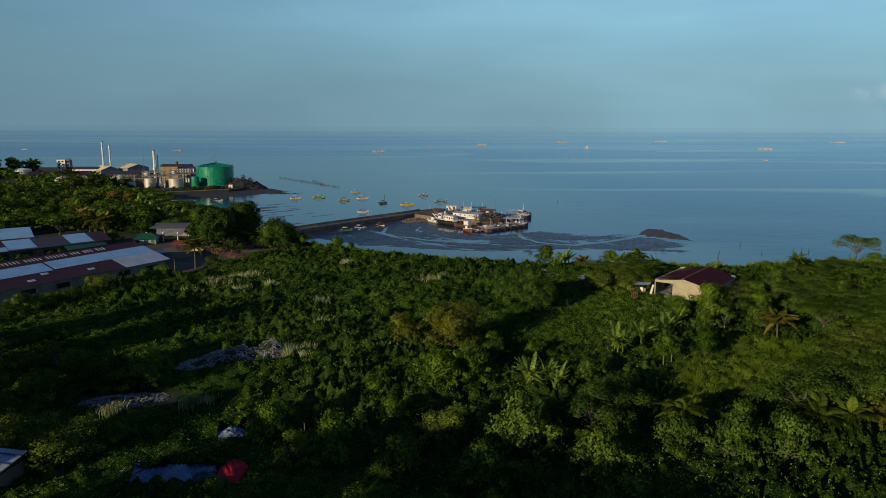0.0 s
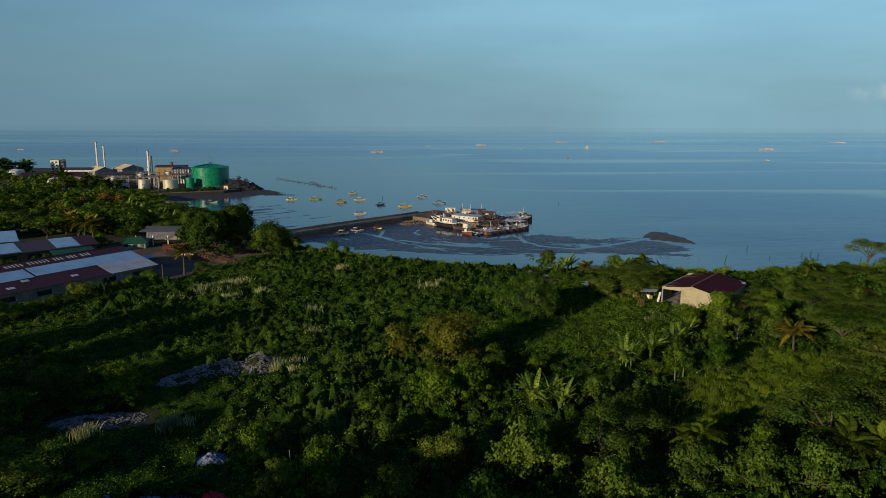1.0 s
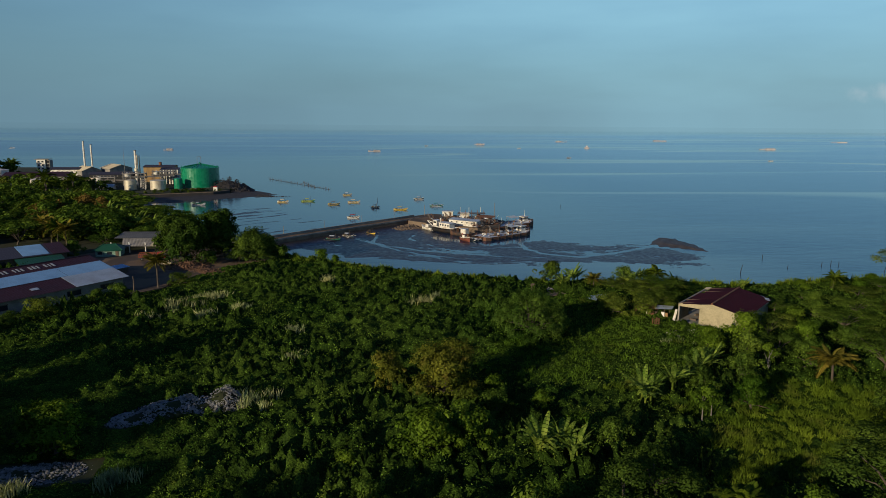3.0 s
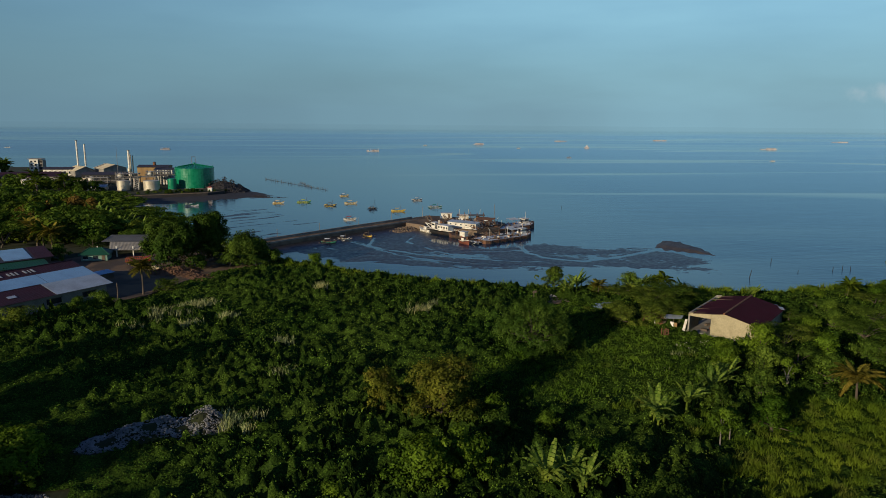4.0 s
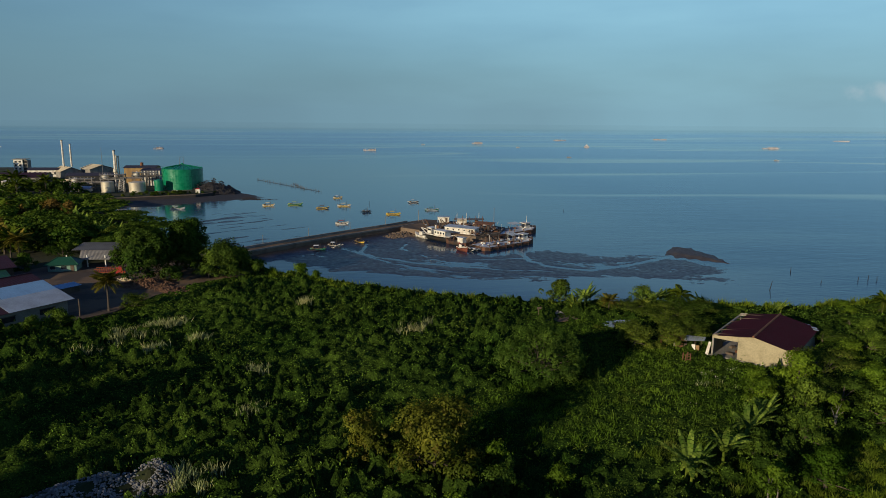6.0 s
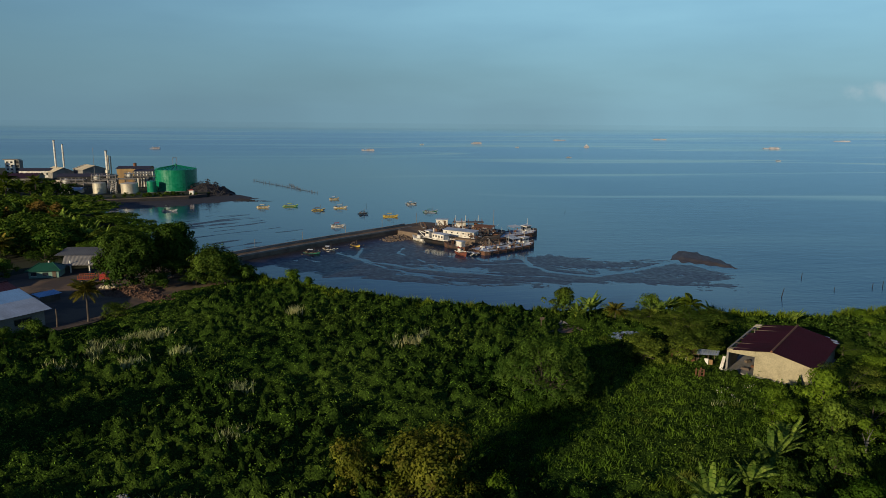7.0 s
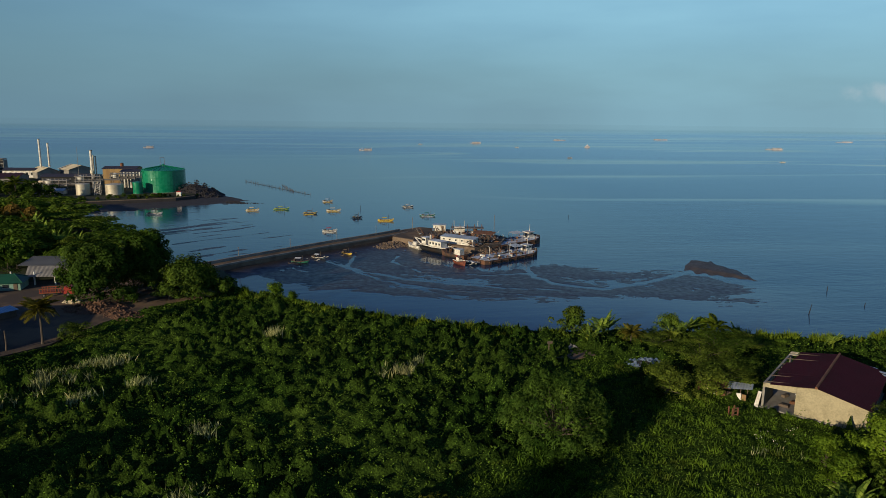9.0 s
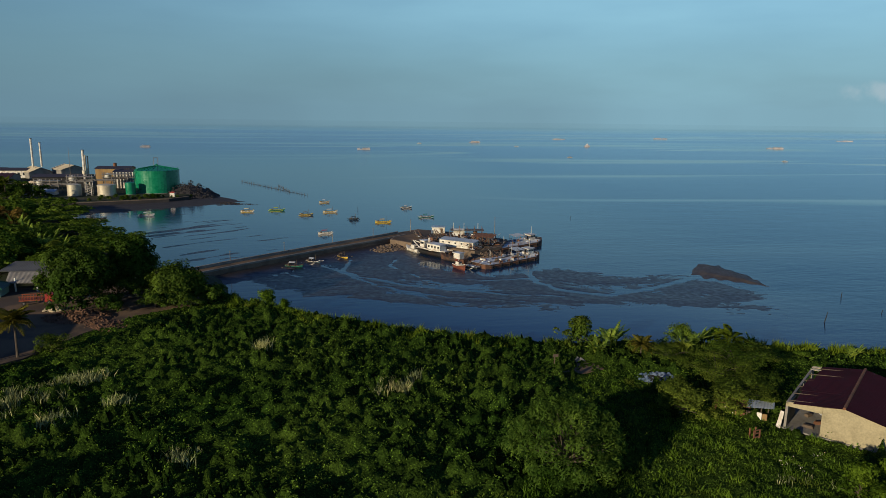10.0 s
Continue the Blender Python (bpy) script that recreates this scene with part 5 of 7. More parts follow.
make_tank("squat white storage tank among trees", -150.2, 376.5, 5.0, 4.0, WHITE, 0.16)
make_tank("white storage tank behind the trees", -197.2, 433.0, 4.9, 4.6, WHITE, 0.16)


def chimney(label, x, y, z0, z1, r, material=WHITE):
    ob = thing("chimney", label, "chimney", pose(x, y, z0))
    part("flue", Shape().tube([(0, 0, 0), (0, 0, z1 - z0)], [r, r * 0.9], 12), material, ob)
    part("rim", Shape().lathe([(r * 0.95, z1 - z0 - 0.3), (r * 1.12, z1 - z0 - 0.25), (r * 1.12, z1 - z0), (r * 0.6, z1 - z0)], 12), STEEL, ob)
    return ob


chimney("tall pale steel chimney over the factory roof", -155.0, 444.0, 7.6, 22.6, 0.55)
chimney("pale steel chimney, the shorter of two", -151.6, 446.0, 7.6, 20.4, 0.5)
stack = chimney("pale stack with a ladder cage behind the tanks", -108.0, 385.0, Z0, 19.8, 0.62)
part("ladder_cage", Shape().tube([(0.95, -0.3, 5), (0.95, -0.3, 15.6)], 0.28, 6), SILVER, stack)
part("collar", Shape().lathe([(0.6, 7), (0.95, 7.3), (0.95, 8.6), (0.6, 9)], 12), SILVER, stack)
chimney("slender stack beside a taller one", -106.4, 385.6, Z0, 17.0, 0.32, SILVER)
mast = thing("antenna_mast", "thin tall steel antenna mast", "mast", pose(-112.0, 380.0, Z0))
part("pole", Shape().tube([(0, 0, 0), (0, 0, 12), (0, 0, 19.4)], [0.16, 0.1, 0.05], 5), STEEL, mast)


def block(name, label, x, y, w, d, h, wall, roof_material, rise=1.2, turn=0.0, z=Z0, windows=0, along="x", category="building", over=0.5):
    """A plain building with a ribbed gable roof; its ridge runs along x or y."""
    ob = thing(name, label, category, pose(x, y, z, 0, 0, turn))
    s = Shape().box((0, 0, h / 2), (w, d, h))
    if along == "x":
        s.add([(-w / 2, -d / 2, h), (-w / 2, d / 2, h), (-w / 2, 0, h + rise), (w / 2, -d / 2, h), (w / 2, d / 2, h), (w / 2, 0, h + rise)], [(0, 2, 1), (3, 4, 5)])
        corners = [((-w / 2 - over, -d / 2 - over, h - 0.12), (w / 2 + over, -d / 2 - over, h - 0.12), (w / 2 + over, 0, h + rise + 0.06), (-w / 2 - over, 0, h + rise + 0.06)),
                   ((w / 2 + over, d / 2 + over, h - 0.12), (-w / 2 - over, d / 2 + over, h - 0.12), (-w / 2 - over, 0, h + rise + 0.06), (w / 2 + over, 0, h + rise + 0.06))]
    else:
        s.add([(-w / 2, -d / 2, h), (w / 2, -d / 2, h), (0, -d / 2, h + rise), (-w / 2, d / 2, h), (w / 2, d / 2, h), (0, d / 2, h + rise)], [(0, 1, 2), (3, 5, 4)])
        corners = [((-w / 2 - over, d / 2 + over, h - 0.12), (-w / 2 - over, -d / 2 - over, h - 0.12), (0, -d / 2 - over, h + rise + 0.06), (0, d / 2 + over, h + rise + 0.06)),
                   ((w / 2 + over, -d / 2 - over, h - 0.12), (w / 2 + over, d / 2 + over, h - 0.12), (0, d / 2 + over, h + rise + 0.06), (0, -d / 2 - over, h + rise + 0.06))]
    part("wall", s, wall, ob)
    for c in corners:
        part("roof", Shape().corrugated(*c, pitch=0.8, depth=0.06), roof_material, ob)
    for k in range(windows):
        wx = -w / 2 + w * (k + 0.5) / windows
        win = part("window", Shape().box((wx, -d / 2 - 0.03, h * 0.55), (w / windows * 0.42, 0.1, h * 0.32)), GLASSY, ob)
        part("sill", Shape().box((wx, -d / 2 - 0.09, h * 0.37), (w / windows * 0.5, 0.2, 0.08)), CONCRETE, win)
    return ob


block("factory_hall", "brown sheet-walled factory hall with a dark roof", -102.8, 410.0, 15.4, 10, 8.0, BROWNWALL, DARKROOF, 0.8)
v = thing("roof_vent", "short rusty vent on the hall roof", "vent", pose(-103.0, 410.0, 10.4))
part("duct", Shape().lathe([(0.8, 0), (0.8, 1.6), (1.0, 1.7), (0.2, 2.0)], 12), RUST, v)
silo = thing("lean_to", "pale corrugated wall in front of the brown hall", "shed", pose(-93.8, 394.5, Z0))
part("wall", Shape().box((0, 0, 3.7), (9.4, 4.0, 7.4)), PALESHEET, silo)
for k in range(7):
    part("buttress", Shape().box((-4.2 + k * 1.4, -2.3, 3.6), (0.6, 0.8, 7.6), 0, 0.7), WHITE, silo)
part("roof", Shape().corrugated((-4.9, -2.4, 7.45), (4.9, -2.4, 7.45), (4.9, 2.2, 8.3), (-4.9, 2.2, 8.3), 0.8), DARKROOF, silo)
# concrete grey carries the shade on the gables, the roof tan the sunlight
block("factory_hall", "factory hall with sunlit tan sheet roof", -155.0, 447.0, 11, 14, 3.4, CONCRETE, TANROOF, 2.3, 40, along="y")
block("factory_hall", "factory hall with walls greyed for shade and a low tan gable", -139.5, 450.0, 13.0, 14, 4.6, CONCRETE, TANROOF, 2.1, 40, along="y")
block("house", "low building with a pale yellow gable roof", -130.2, 386.0, 8.5, 8, 1.6, PALESHEET, TANROOF, 2.0, 38, along="y")
block("shed", "white low sheet-roofed shed by the quay", -117.0, 366.0, 8.5, 4, 1.6, WHITE, GREYROOF, 0.7)
block("shed", "dark long workshop among the tanks", -126.0, 405.0, 22, 9, 4.4, DARK, DARKROOF, 1.0)
block("factory_hall", "long low hall with a dark blue roof", -166.5, 448.0, 16, 8, 4.0, WHITE, DARKROOF, 1.0, windows=6)
block("warehouse", "wide warehouse with a faded maroon roof", -172.0, 424.0, 32, 16, 2.2, CONCRETE, RUSTROOF, 1.8, 6)
tower = thing("tower_block", "cream four-storey block with open bays", "building", pose(-186.5, 463.0, Z0))
part("wall", Shape().box((0, 0, 4.4), (5.0, 5.0, 8.8)), WHITE, tower)
part("frame", Shape().box((3.6, 0.4, 4.2), (2.4, 4.4, 8.4)), CONCRETE, tower)
part("roof", Shape().box((0.6, 0, 8.95), (8.0, 5.6, 0.3)), CONCRETE, tower)
for fl in range(4):
    for k in range(2):
        part("window", Shape().box((-1.2 + k * 2.2, -2.53, 1.5 + fl * 2.0), (1.1, 0.12, 0.9)), GLASSY, tower)
    # closed panel, the bay's inner shade put into its colour
    part("bay", Shape().box((3.6, -1.85, 1.4 + fl * 2.0), (1.7, 0.2, 1.3)), DARK, tower, "dark panel for the shade in an open bay")
block("house", "small white gabled house beside the block", -176.5, 456.0, 2.6, 4, 3.4, WHITE, DARKROOF, 1.0, along="y")

frame_work = thing("pipe_rack", "rusty pipe rack with decks over the tanks", "pipe rack", pose(-105.5, 371.5, Z0))
for ix in range(4):
    for iy in range(2):
        part("column", Shape().box((-4.8 + ix * 3.4, iy * 3.2, 3.9), (0.28, 0.28, 7.8)), STEEL, frame_work)
for z in (4.9, 7.0):
    part("deck", Shape().box((0.2, 1.6, z), (11, 3.8, 0.25)), STEEL, frame_work)
    part("handrail", Shape().tube([(-5.2, -0.3, z + 1.0), (5.6, -0.3, z + 1.0)], 0.05, 4), STEEL, frame_work)
for k in range(4):
    part("pipe", Shape().tube([(-5.6, 0.4 + k * 0.7, 5.4 + 0.25 * (k % 2)), (13.5, 0.4 + k * 0.7, 5.4 + 0.25 * (k % 2)), (14.2, 0.4 + k * 0.7, 3.0)], 0.16, 6), STEEL, frame_work)
part("vessel", Shape().lathe([(0.05, 5.1), (1.5, 5.3), (1.6, 6.8), (0.05, 7.6)], 16, (-3.2, 1.6, 0)), WHITE, frame_work, "white round vessel on the deck")
rack = copy_thing(frame_work, pose(-95.0, 384.0, Z0, 0, 0, 4))
rack["label"] = "rusty pipe rack in front of the brown hall"
rack = copy_thing(frame_work, pose(-121.0, 376.0, Z0 - 2.2, 0, 0, -6))
rack["label"] = "low rusty pipe rack beside the quay sheds"
ladder = thing("scaffold_stair", "pale steel stair tower between two tanks", "stair", pose(-97.9, 361.5, Z0))
for sx in (-1.1, 1.1):
    for sy in (-0.8, 0.8):
        part("post", Shape().box((sx, sy, 2.6), (0.14, 0.14, 5.2)), WHITE, ladder)
for k in range(5):
    part("landing", Shape().box((0, 0, 0.7 + k * 0.95), (2.2, 1.6, 0.1)), STEEL, ladder)
    part("flight", Shape().tube([(-1.0, -0.75, 0.7 + k * 0.95), (1.0, -0.75, 1.6 + k * 0.95)], 0.07, 4), WHITE, ladder)
quay = thing("quay_wall", "stone quay wall round the plant, darkened for shade", "quay")
# the dark rock material stands in for the trees' shadow on wall and coping
part("wall", wall_strip([(-112, 331), (-99, 334.8), (-63, 349.0), (-57, 357)], -1.3, 1.9, 1.5), ROCK, quay)
part("coping", wall_strip([(-112, 331), (-99, 334.8), (-63, 349.0), (-57, 357)], 1.9, 2.1, 1.1), STONE, quay)


def foreshore():
    """The dark stony beach between the quay wall and the low water."""
    high = smooth_path([(-122, 326), (-99, 334.6), (-80, 342), (-63, 348.8), (-55, 357), (-49, 370)], 10)
    low = smooth_path([(-101, 306), (-85, 314.5), (-67, 324.5), (-54, 335), (-38, 343.5), (-33, 356)], 10)
    r, rows, verts, faces = np.random.default_rng(77), 12, [], []
    for a, b in zip(high, low):
        for k in range(rows):
            p = a.lerp(b, k / (rows - 1))
            z = 1.0 * (1 - k / (rows - 1)) ** 1.4 - 0.12 + 0.22 * noise.noise((p.x * 0.3, p.y * 0.3, 0)) + r.uniform(-0.06, 0.06)
            verts.append((p.x, p.y, z))
    for i in range(len(high) - 1):
        for k in range(rows - 1):
            q = i * rows + k
            faces.append((q, q + 1, q + rows + 1, q + rows))
    return Shape().add(verts, faces)


solid("foreshore", foreshore(), ROCK, "dark stony beach below the quay at low tide", "beach", smooth=True)
kiosk = thing("kiosk", "tiny white hut with a red roof on the quay", "hut", pose(-63.5, 356.5, Z0))
part("wall", Shape().box((0, 0, 0.9), (1.9, 1.6, 1.8)), WHITE, kiosk)
part("roof", Shape().box((0, 0, 2.0), (2.4, 2.0, 0.4), 0, 0.4), RED, kiosk)


def stones(r, n, spread, size, flat=0.6):
    """A heap of rough stones in one mesh: spread gives the half sizes and the crest."""
    s = Shape()
    for _ in range(n):
        a, q = r.uniform(0, math.tau), math.sqrt(r.random())
        x, y = spread[0] * q * math.cos(a), spread[1] * q * math.sin(a)
        z = spread[2] * max(0.0, 1 - q ** 1.3) * (0.72 + 0.16 * math.sin(x * 1.7) + 0.12 * math.sin(y * 2.9 + x)) * r.uniform(0.8, 1.05)
        k = size * r.uniform(0.4, 1.3)
        v = unit(6, r) * 0.12
        o = np.array([(1, 0, 0), (-1, 0, 0), (0, 1, 0), (0, -1, 0), (0, 0, flat), (0, 0, -flat)]) + v
        t = r.uniform(0, math.tau)
        rot = np.array([[math.cos(t), -math.sin(t), 0], [math.sin(t), math.cos(t), 0], [0.3 * math.sin(t), 0.2, 1]])
        p = o @ rot.T * k * 0.5 + np.array([x, y, z])
        s.add(p, [(0, 2, 4), (2, 1, 4), (1, 3, 4), (3, 0, 4), (2, 0, 5), (1, 2, 5), (3, 1, 5), (0, 3, 5)])
    return s


def heap(name, label, x, y, spread, n, size, material, turn=0.0, seed=1, category="heap", core=None, z=None):
    r = np.random.default_rng(seed)
    z = float(ground_height(x, y)) if z is None else z
    ob = thing(name, label, category, pose(x, y, z - 0.05, 0, 0, turn))
    rings = [[(spread[0] * q * math.cos(a * math.tau / 20) * (1 + 0.12 * math.sin(a * 2.3)), spread[1] * q * math.sin(a * math.tau / 20) * (1 + 0.15 * math.cos(a * 1.7)),
               spread[2] * max(0.0, 1 - q ** 1.3) * 0.66 - (0.15 if q > 0.99 else 0)) for a in range(20)] for q in (1.0, 0.75, 0.5, 0.25, 0.02)]
    part("core", Shape().loft(rings), core or material, ob)
    gravel = part("gravel", stones(r, n, spread, size), material, ob)
    gravel["kind"] = "stuff"
    shapes = [stones(r, 1, (0.01, 0.01, 0.01), size * 1.2).mesh("stone") for _ in range(5)]
    for me in shapes:
        me.materials.append(material)
    for i in range(min(180, n // 8)):
        a, q = r.uniform(0, math.tau), math.sqrt(r.random())
        st = part("stone", shapes[i % 5], material, ob)
        st.matrix_basis = pose(spread[0] * q * math.cos(a), spread[1] * q * math.sin(a), spread[2] * max(0.0, 1 - q ** 1.3) * 0.85, r.uniform(-30, 30), r.uniform(-30, 30), r.uniform(0, 360))
    return ob


heap("rock_bank", "dark tumbled rocks at the tip of the point", -61.0, 374.5, (13, 10, 8.2), 1600, 0.7, ROCK, 15, 3, "rocks", z=0.0)
heap("rock_bank", "dark slope of stones below the tank", -54.5, 365.5, (10, 8, 3.6), 900, 0.7, ROCK, -40, 23, "rocks", z=-0.1)
heap("rock_bank", "low dark rocks running into the sea", -41.0, 350, (10, 4.5, 0.6), 420, 0.7, ROCK, -38, 4, "rocks", z=-0.15)
heap("rock_bank", "scattered rocks awash off the beach", -32.0, 346, (8, 3.0, 0.3), 160, 0.6, ROCK, -15, 24, "rocks", z=-0.15)
# cores of dark soil colour paint the shade in gaps between rubble stones
heap("rubble_heap", "long heap of pale grey broken stone", -16.4, 99.9, (8.2, 3.0, 2.4), 3400, 0.3, RUBBLE, 15, 5, core=SOIL)
heap("rubble_heap", "steep end of a grey rubble heap", -11.8, 101.2, (3.4, 2.2, 3.0), 1300, 0.28, RUBBLE, 15, 15, core=SOIL)
heap("stone_slope", "tumbled brown stones inside the pier corner", 21.5, 248.5, (9.5, 4.6, 1.3), 620, 0.7, STONE, 42, 14, "stones", z=-0.1)
heap("rubble_heap", "flat spread of pale grey gravel", -27.0, 87.2, (5.8, 2.3, 0.6), 1200, 0.28, RUBBLE, 4, 6, core=SOIL)
heap("rubbish_heap", "strewn blue-grey plastic and rubble in the weeds", -17.0, 68.4, (4.6, 2.2, 0.7), 420, 0.42, BLUETARP, 6, 27, "rubbish")
heap("scrap_heap", "small heap of torn blue-grey plastic scraps", -12.8, 76.6, (1.7, 1.4, 0.9), 180, 0.4, BLUETARP, 4, 7)
heap("rubble_heap", "grey rubble heap behind the trees", -29.6, 195.2, (3.6, 2.2, 1.7), 300, 0.55, RUBBLE, 0, 8)
heap("scrap_heap", "brown heap of timber and scrap in the yard", -35.0, 180.5, (6.5, 4.0, 1.7), 620, 0.6, SCRAPWOOD, -10, 9)
heap("scrap_heap", "pale scrap pile beside the truck", -41.0, 185.5, (2.0, 1.5, 1.2), 120, 0.6, TANROOF, 0, 10)
heap("debris", "low strewn debris beside the yard", -29.0, 176.0, (5.0, 3.0, 0.8), 320, 0.5, SCRAPWOOD, -30, 11)
# near-black core, shade between the rubbish put into its colour
heap("rubbish_heap", "dark blue-grey rubbish heap by the shore", 51.8, 145.0, (3.6, 2.2, 1.1), 260, 0.6, BLUETARP, -10, 12, core=DARK)
heap("stone_heap", "pale boulders on the shore", 42.6, 153.0, (1.8, 1.0, 0.7), 40, 0.7, RUBBLE, 0, 13)


# ---- warehouses beside the yard ----
def roof_panel(ob, x0, x1, y0, z0, y1, z1, material, lift=0.0, name="roof_sheet", label=""):
    return part(name, Shape().corrugated((x0, y0, z0 + lift), (x1, y0, z0 + lift), (x1, y1, z1 + lift), (x0, y1, z1 + lift), 0.5, 0.018), material, ob, label)


GZ = 2.0
wh = thing("warehouse", "long rusty red-roofed warehouse with pale blue sheets", "warehouse", pose(-41.3, 160.4, GZ, 0, 0, 51.0))
LN, EV, RD, RY1 = 52.0, 2.8, 5.7, 12.8      # length, eave and ridge over the ground, ridge behind the eave
part("wall", Shape().box((-LN / 2, 0.9, EV / 2 - 0.1), (LN - 1.2, 0.3, EV - 0.2)), CONCRETE, wh)
part("wall", Shape().box((-LN / 2, 23.6, EV / 2), (LN - 1.2, 0.3, EV)), CONCRETE, wh)
part("gable_wall", Shape().add([(-0.7, 0.9, 0), (-0.7, 23.6, 0), (-0.7, 23.6, EV), (-0.7, RY1, RD - 0.15), (-0.7, 0.9, EV), (-1.0, 0.9, 0), (-1.0, 23.6, 0), (-1.0, 23.6, EV), (-1.0, RY1, RD - 0.15), (-1.0, 0.9, EV)],
                               [(0, 1, 2, 3, 4), (9, 8, 7, 6, 5), (0, 4, 9, 5), (1, 6, 7, 2), (2, 7, 8, 3), (3, 8, 9, 4)]), CONCRETE, wh)
part("roof_slope", Shape().corrugated((-LN, -0.3, EV), (0.0, -0.3, EV), (0.0, RY1, RD), (-LN, RY1, RD), 0.5, 0.018), RUSTROOF, wh)
part("roof_slope", Shape().corrugated((0.0, 24.8, EV), (-LN, 24.8, EV), (-LN, RY1, RD), (0.0, RY1, RD), 0.5, 0.018), RUSTROOF, wh)
k = (RD - EV) / (RY1 + 0.3)
for x0, x1, a, b, m in ((-10.5, 0.1, -0.4, 4.8, GREYROOF), (-9.0, 0.0, 4.7, 9.1, BLUEROOF), (-22.5, -9.1, 4.9, 9.1, BLUEROOF), (-36.5, -23.0, 4.6, 8.9, BLUEROOF), (-50.0, -41.0, 3.5, 6.4, BLUEROOF)):
    roof_panel(wh, x0, x1, a, EV + k * (a + 0.3), b, EV + k * (b + 0.3), m, 0.09)
for x0, a in ((-17.5, 1.6), (-29.5, 1.2), (-26.0, 3.2), (-40.0, 2.0)):
    roof_panel(wh, x0, x0 + 1.4, a, EV + k * (a + 0.3), a + 0.9, EV + k * (a + 1.2), GREYROOF, 0.1, "patch", "pale patch on the roof")
part("ridge_cap", Shape().tube([(-LN, RY1, RD + 0.03), (0, RY1, RD + 0.03)], 0.14, 6), RUSTROOF, wh)
# worn white letters that can no longer be read: plain bars
rb = np.random.default_rng(4)
bx = -8.5
while bx > -44:
    w = rb.uniform(0.2, 0.42)
    if rb.random() < 0.86:
        a, c = 10.3, 11.6 + rb.uniform(-0.15, 0.15)
        part("lettering_bar", Shape().corrugated((bx - w * 0.5, a, EV + k * (a + 0.3) + 0.1), (bx + w * 0.5, a, EV + k * (a + 0.3) + 0.1), (bx + w * 0.5, c, EV + k * (c + 0.3) + 0.1), (bx - w * 0.5, c, EV + k * (c + 0.3) + 0.1), 0.5, 0.02), PALESHEET, wh)
    bx -= 0.72
for i in range(7):
    win = part("window", Shape().box((-4.0 - i * 6.5, 0.72, 1.5), (2.6, 0.1, 0.9)), GLASSY, wh)
    part("frame", Shape().box((-4.0 - i * 6.5, 0.68, 2.0), (2.8, 0.1, 0.12)), WOOD, win)
wh2 = thing("warehouse", "warehouse with dark roof and pale patched sheets", "warehouse", pose(-62.9, 187.7, GZ, 0, 0, 37.9))
part("wall", Shape().box((-17, 7.6, 1.35), (33, 14.2, 2.7)), WOOD, wh2)
part("roof_slope", Shape().corrugated((-34, -0.3, 2.8), (0.0, -0.3, 2.8), (0.0, 7.6, 4.16), (-34, 7.6, 4.16), 0.5, 0.018), DARKROOF, wh2)
part("roof_slope", Shape().corrugated((0.0, 15.5, 2.8), (-34, 15.5, 2.8), (-34, 7.6, 4.16), (0.0, 7.6, 4.16), 0.5, 0.018), DARKROOF, wh2)
k2 = 1.36 / 7.9
for x0, x1, a, b, m in ((-3.6, 0.05, -0.3, 7.5, RUSTROOF), (-9.6, -4.2, 0.2, 7.4, BLUEROOF), (-23.0, -17.0, 0.3, 7.4, BLUEROOF), (-27.5, -23.1, 2.8, 7.4, RUSTROOF), (-29.5, -23.2, -0.35, 2.7, BLUEROOF), (-34.05, -27.6, 2.8, 7.5, BLUEROOF)):
    roof_panel(wh2, x0, x1, a, 2.8 + k2 * (a + 0.3), b, 2.8 + k2 * (b + 0.3), m, 0.09)
roof_panel(wh2, -11.5, -2.0, -4.2, 1.9, -0.3, 2.6, GREENROOF, 0, "awning", "green sheet awning")
for i in range(4):
    part("awning_post", Shape().box((-11.2 + i * 3.0, -4.0, 0.95), (0.12, 0.12, 1.9)), WOOD, wh2)
# dark panels on a solid wall paint the shade within doorways
for i in range(6):
    part("doorway", Shape().box((-4.5 - i * 5.0, 0.42, 1.1), (2.6, 0.16, 2.1)), DARK, wh2, "dark panel for the shade in an open doorway")
wh3 = thing("warehouse", "large warehouse under a pale blue roof", "warehouse", pose(-96.0, 187.0, GZ, 0, 0, 30))
part("wall", Shape().box((-2, 5, 1.6), (28, 15, 3.2)), CONCRETE, wh3)
part("roof_slope", Shape().corrugated((-17, -3, 3.3), (13, -3, 3.3), (13, 5, 5.0), (-17, 5, 5.0), 0.6, 0.018), BLUEROOF, wh3)
part("roof_slope", Shape().corrugated((13, 13, 3.3), (-17, 13, 3.3), (-17, 5, 5.0), (13, 5, 5.0), 0.6, 0.018), BLUEROOF, wh3)

hut = thing("hut", "pale green bungalow with a green hipped roof", "house", pose(-57.2, 197.0, GZ, 0, 0, 6) @ Matrix.Diagonal((0.78, 0.78, 0.85, 1)))
HW = surface("pale_green_plaster", (0.16, 0.26, 0.2), (0.1, 0.16, 0.13), 0.85, scale=0.6, fine=5)
part("wall", Shape().box((0, 0, 1.0), (7.4, 5.6, 2.0)), HW, hut)
part("roof", Shape().add([(-4.5, -3.6, 1.95), (4.5, -3.6, 1.95), (4.5, 3.6, 1.95), (-4.5, 3.6, 1.95), (-1.6, 0, 3.5), (1.6, 0, 3.5)],
                         [(0, 1, 5, 4), (1, 2, 5), (2, 3, 4, 5), (3, 0, 4), (3, 2, 1, 0)]), GREENROOF, hut)
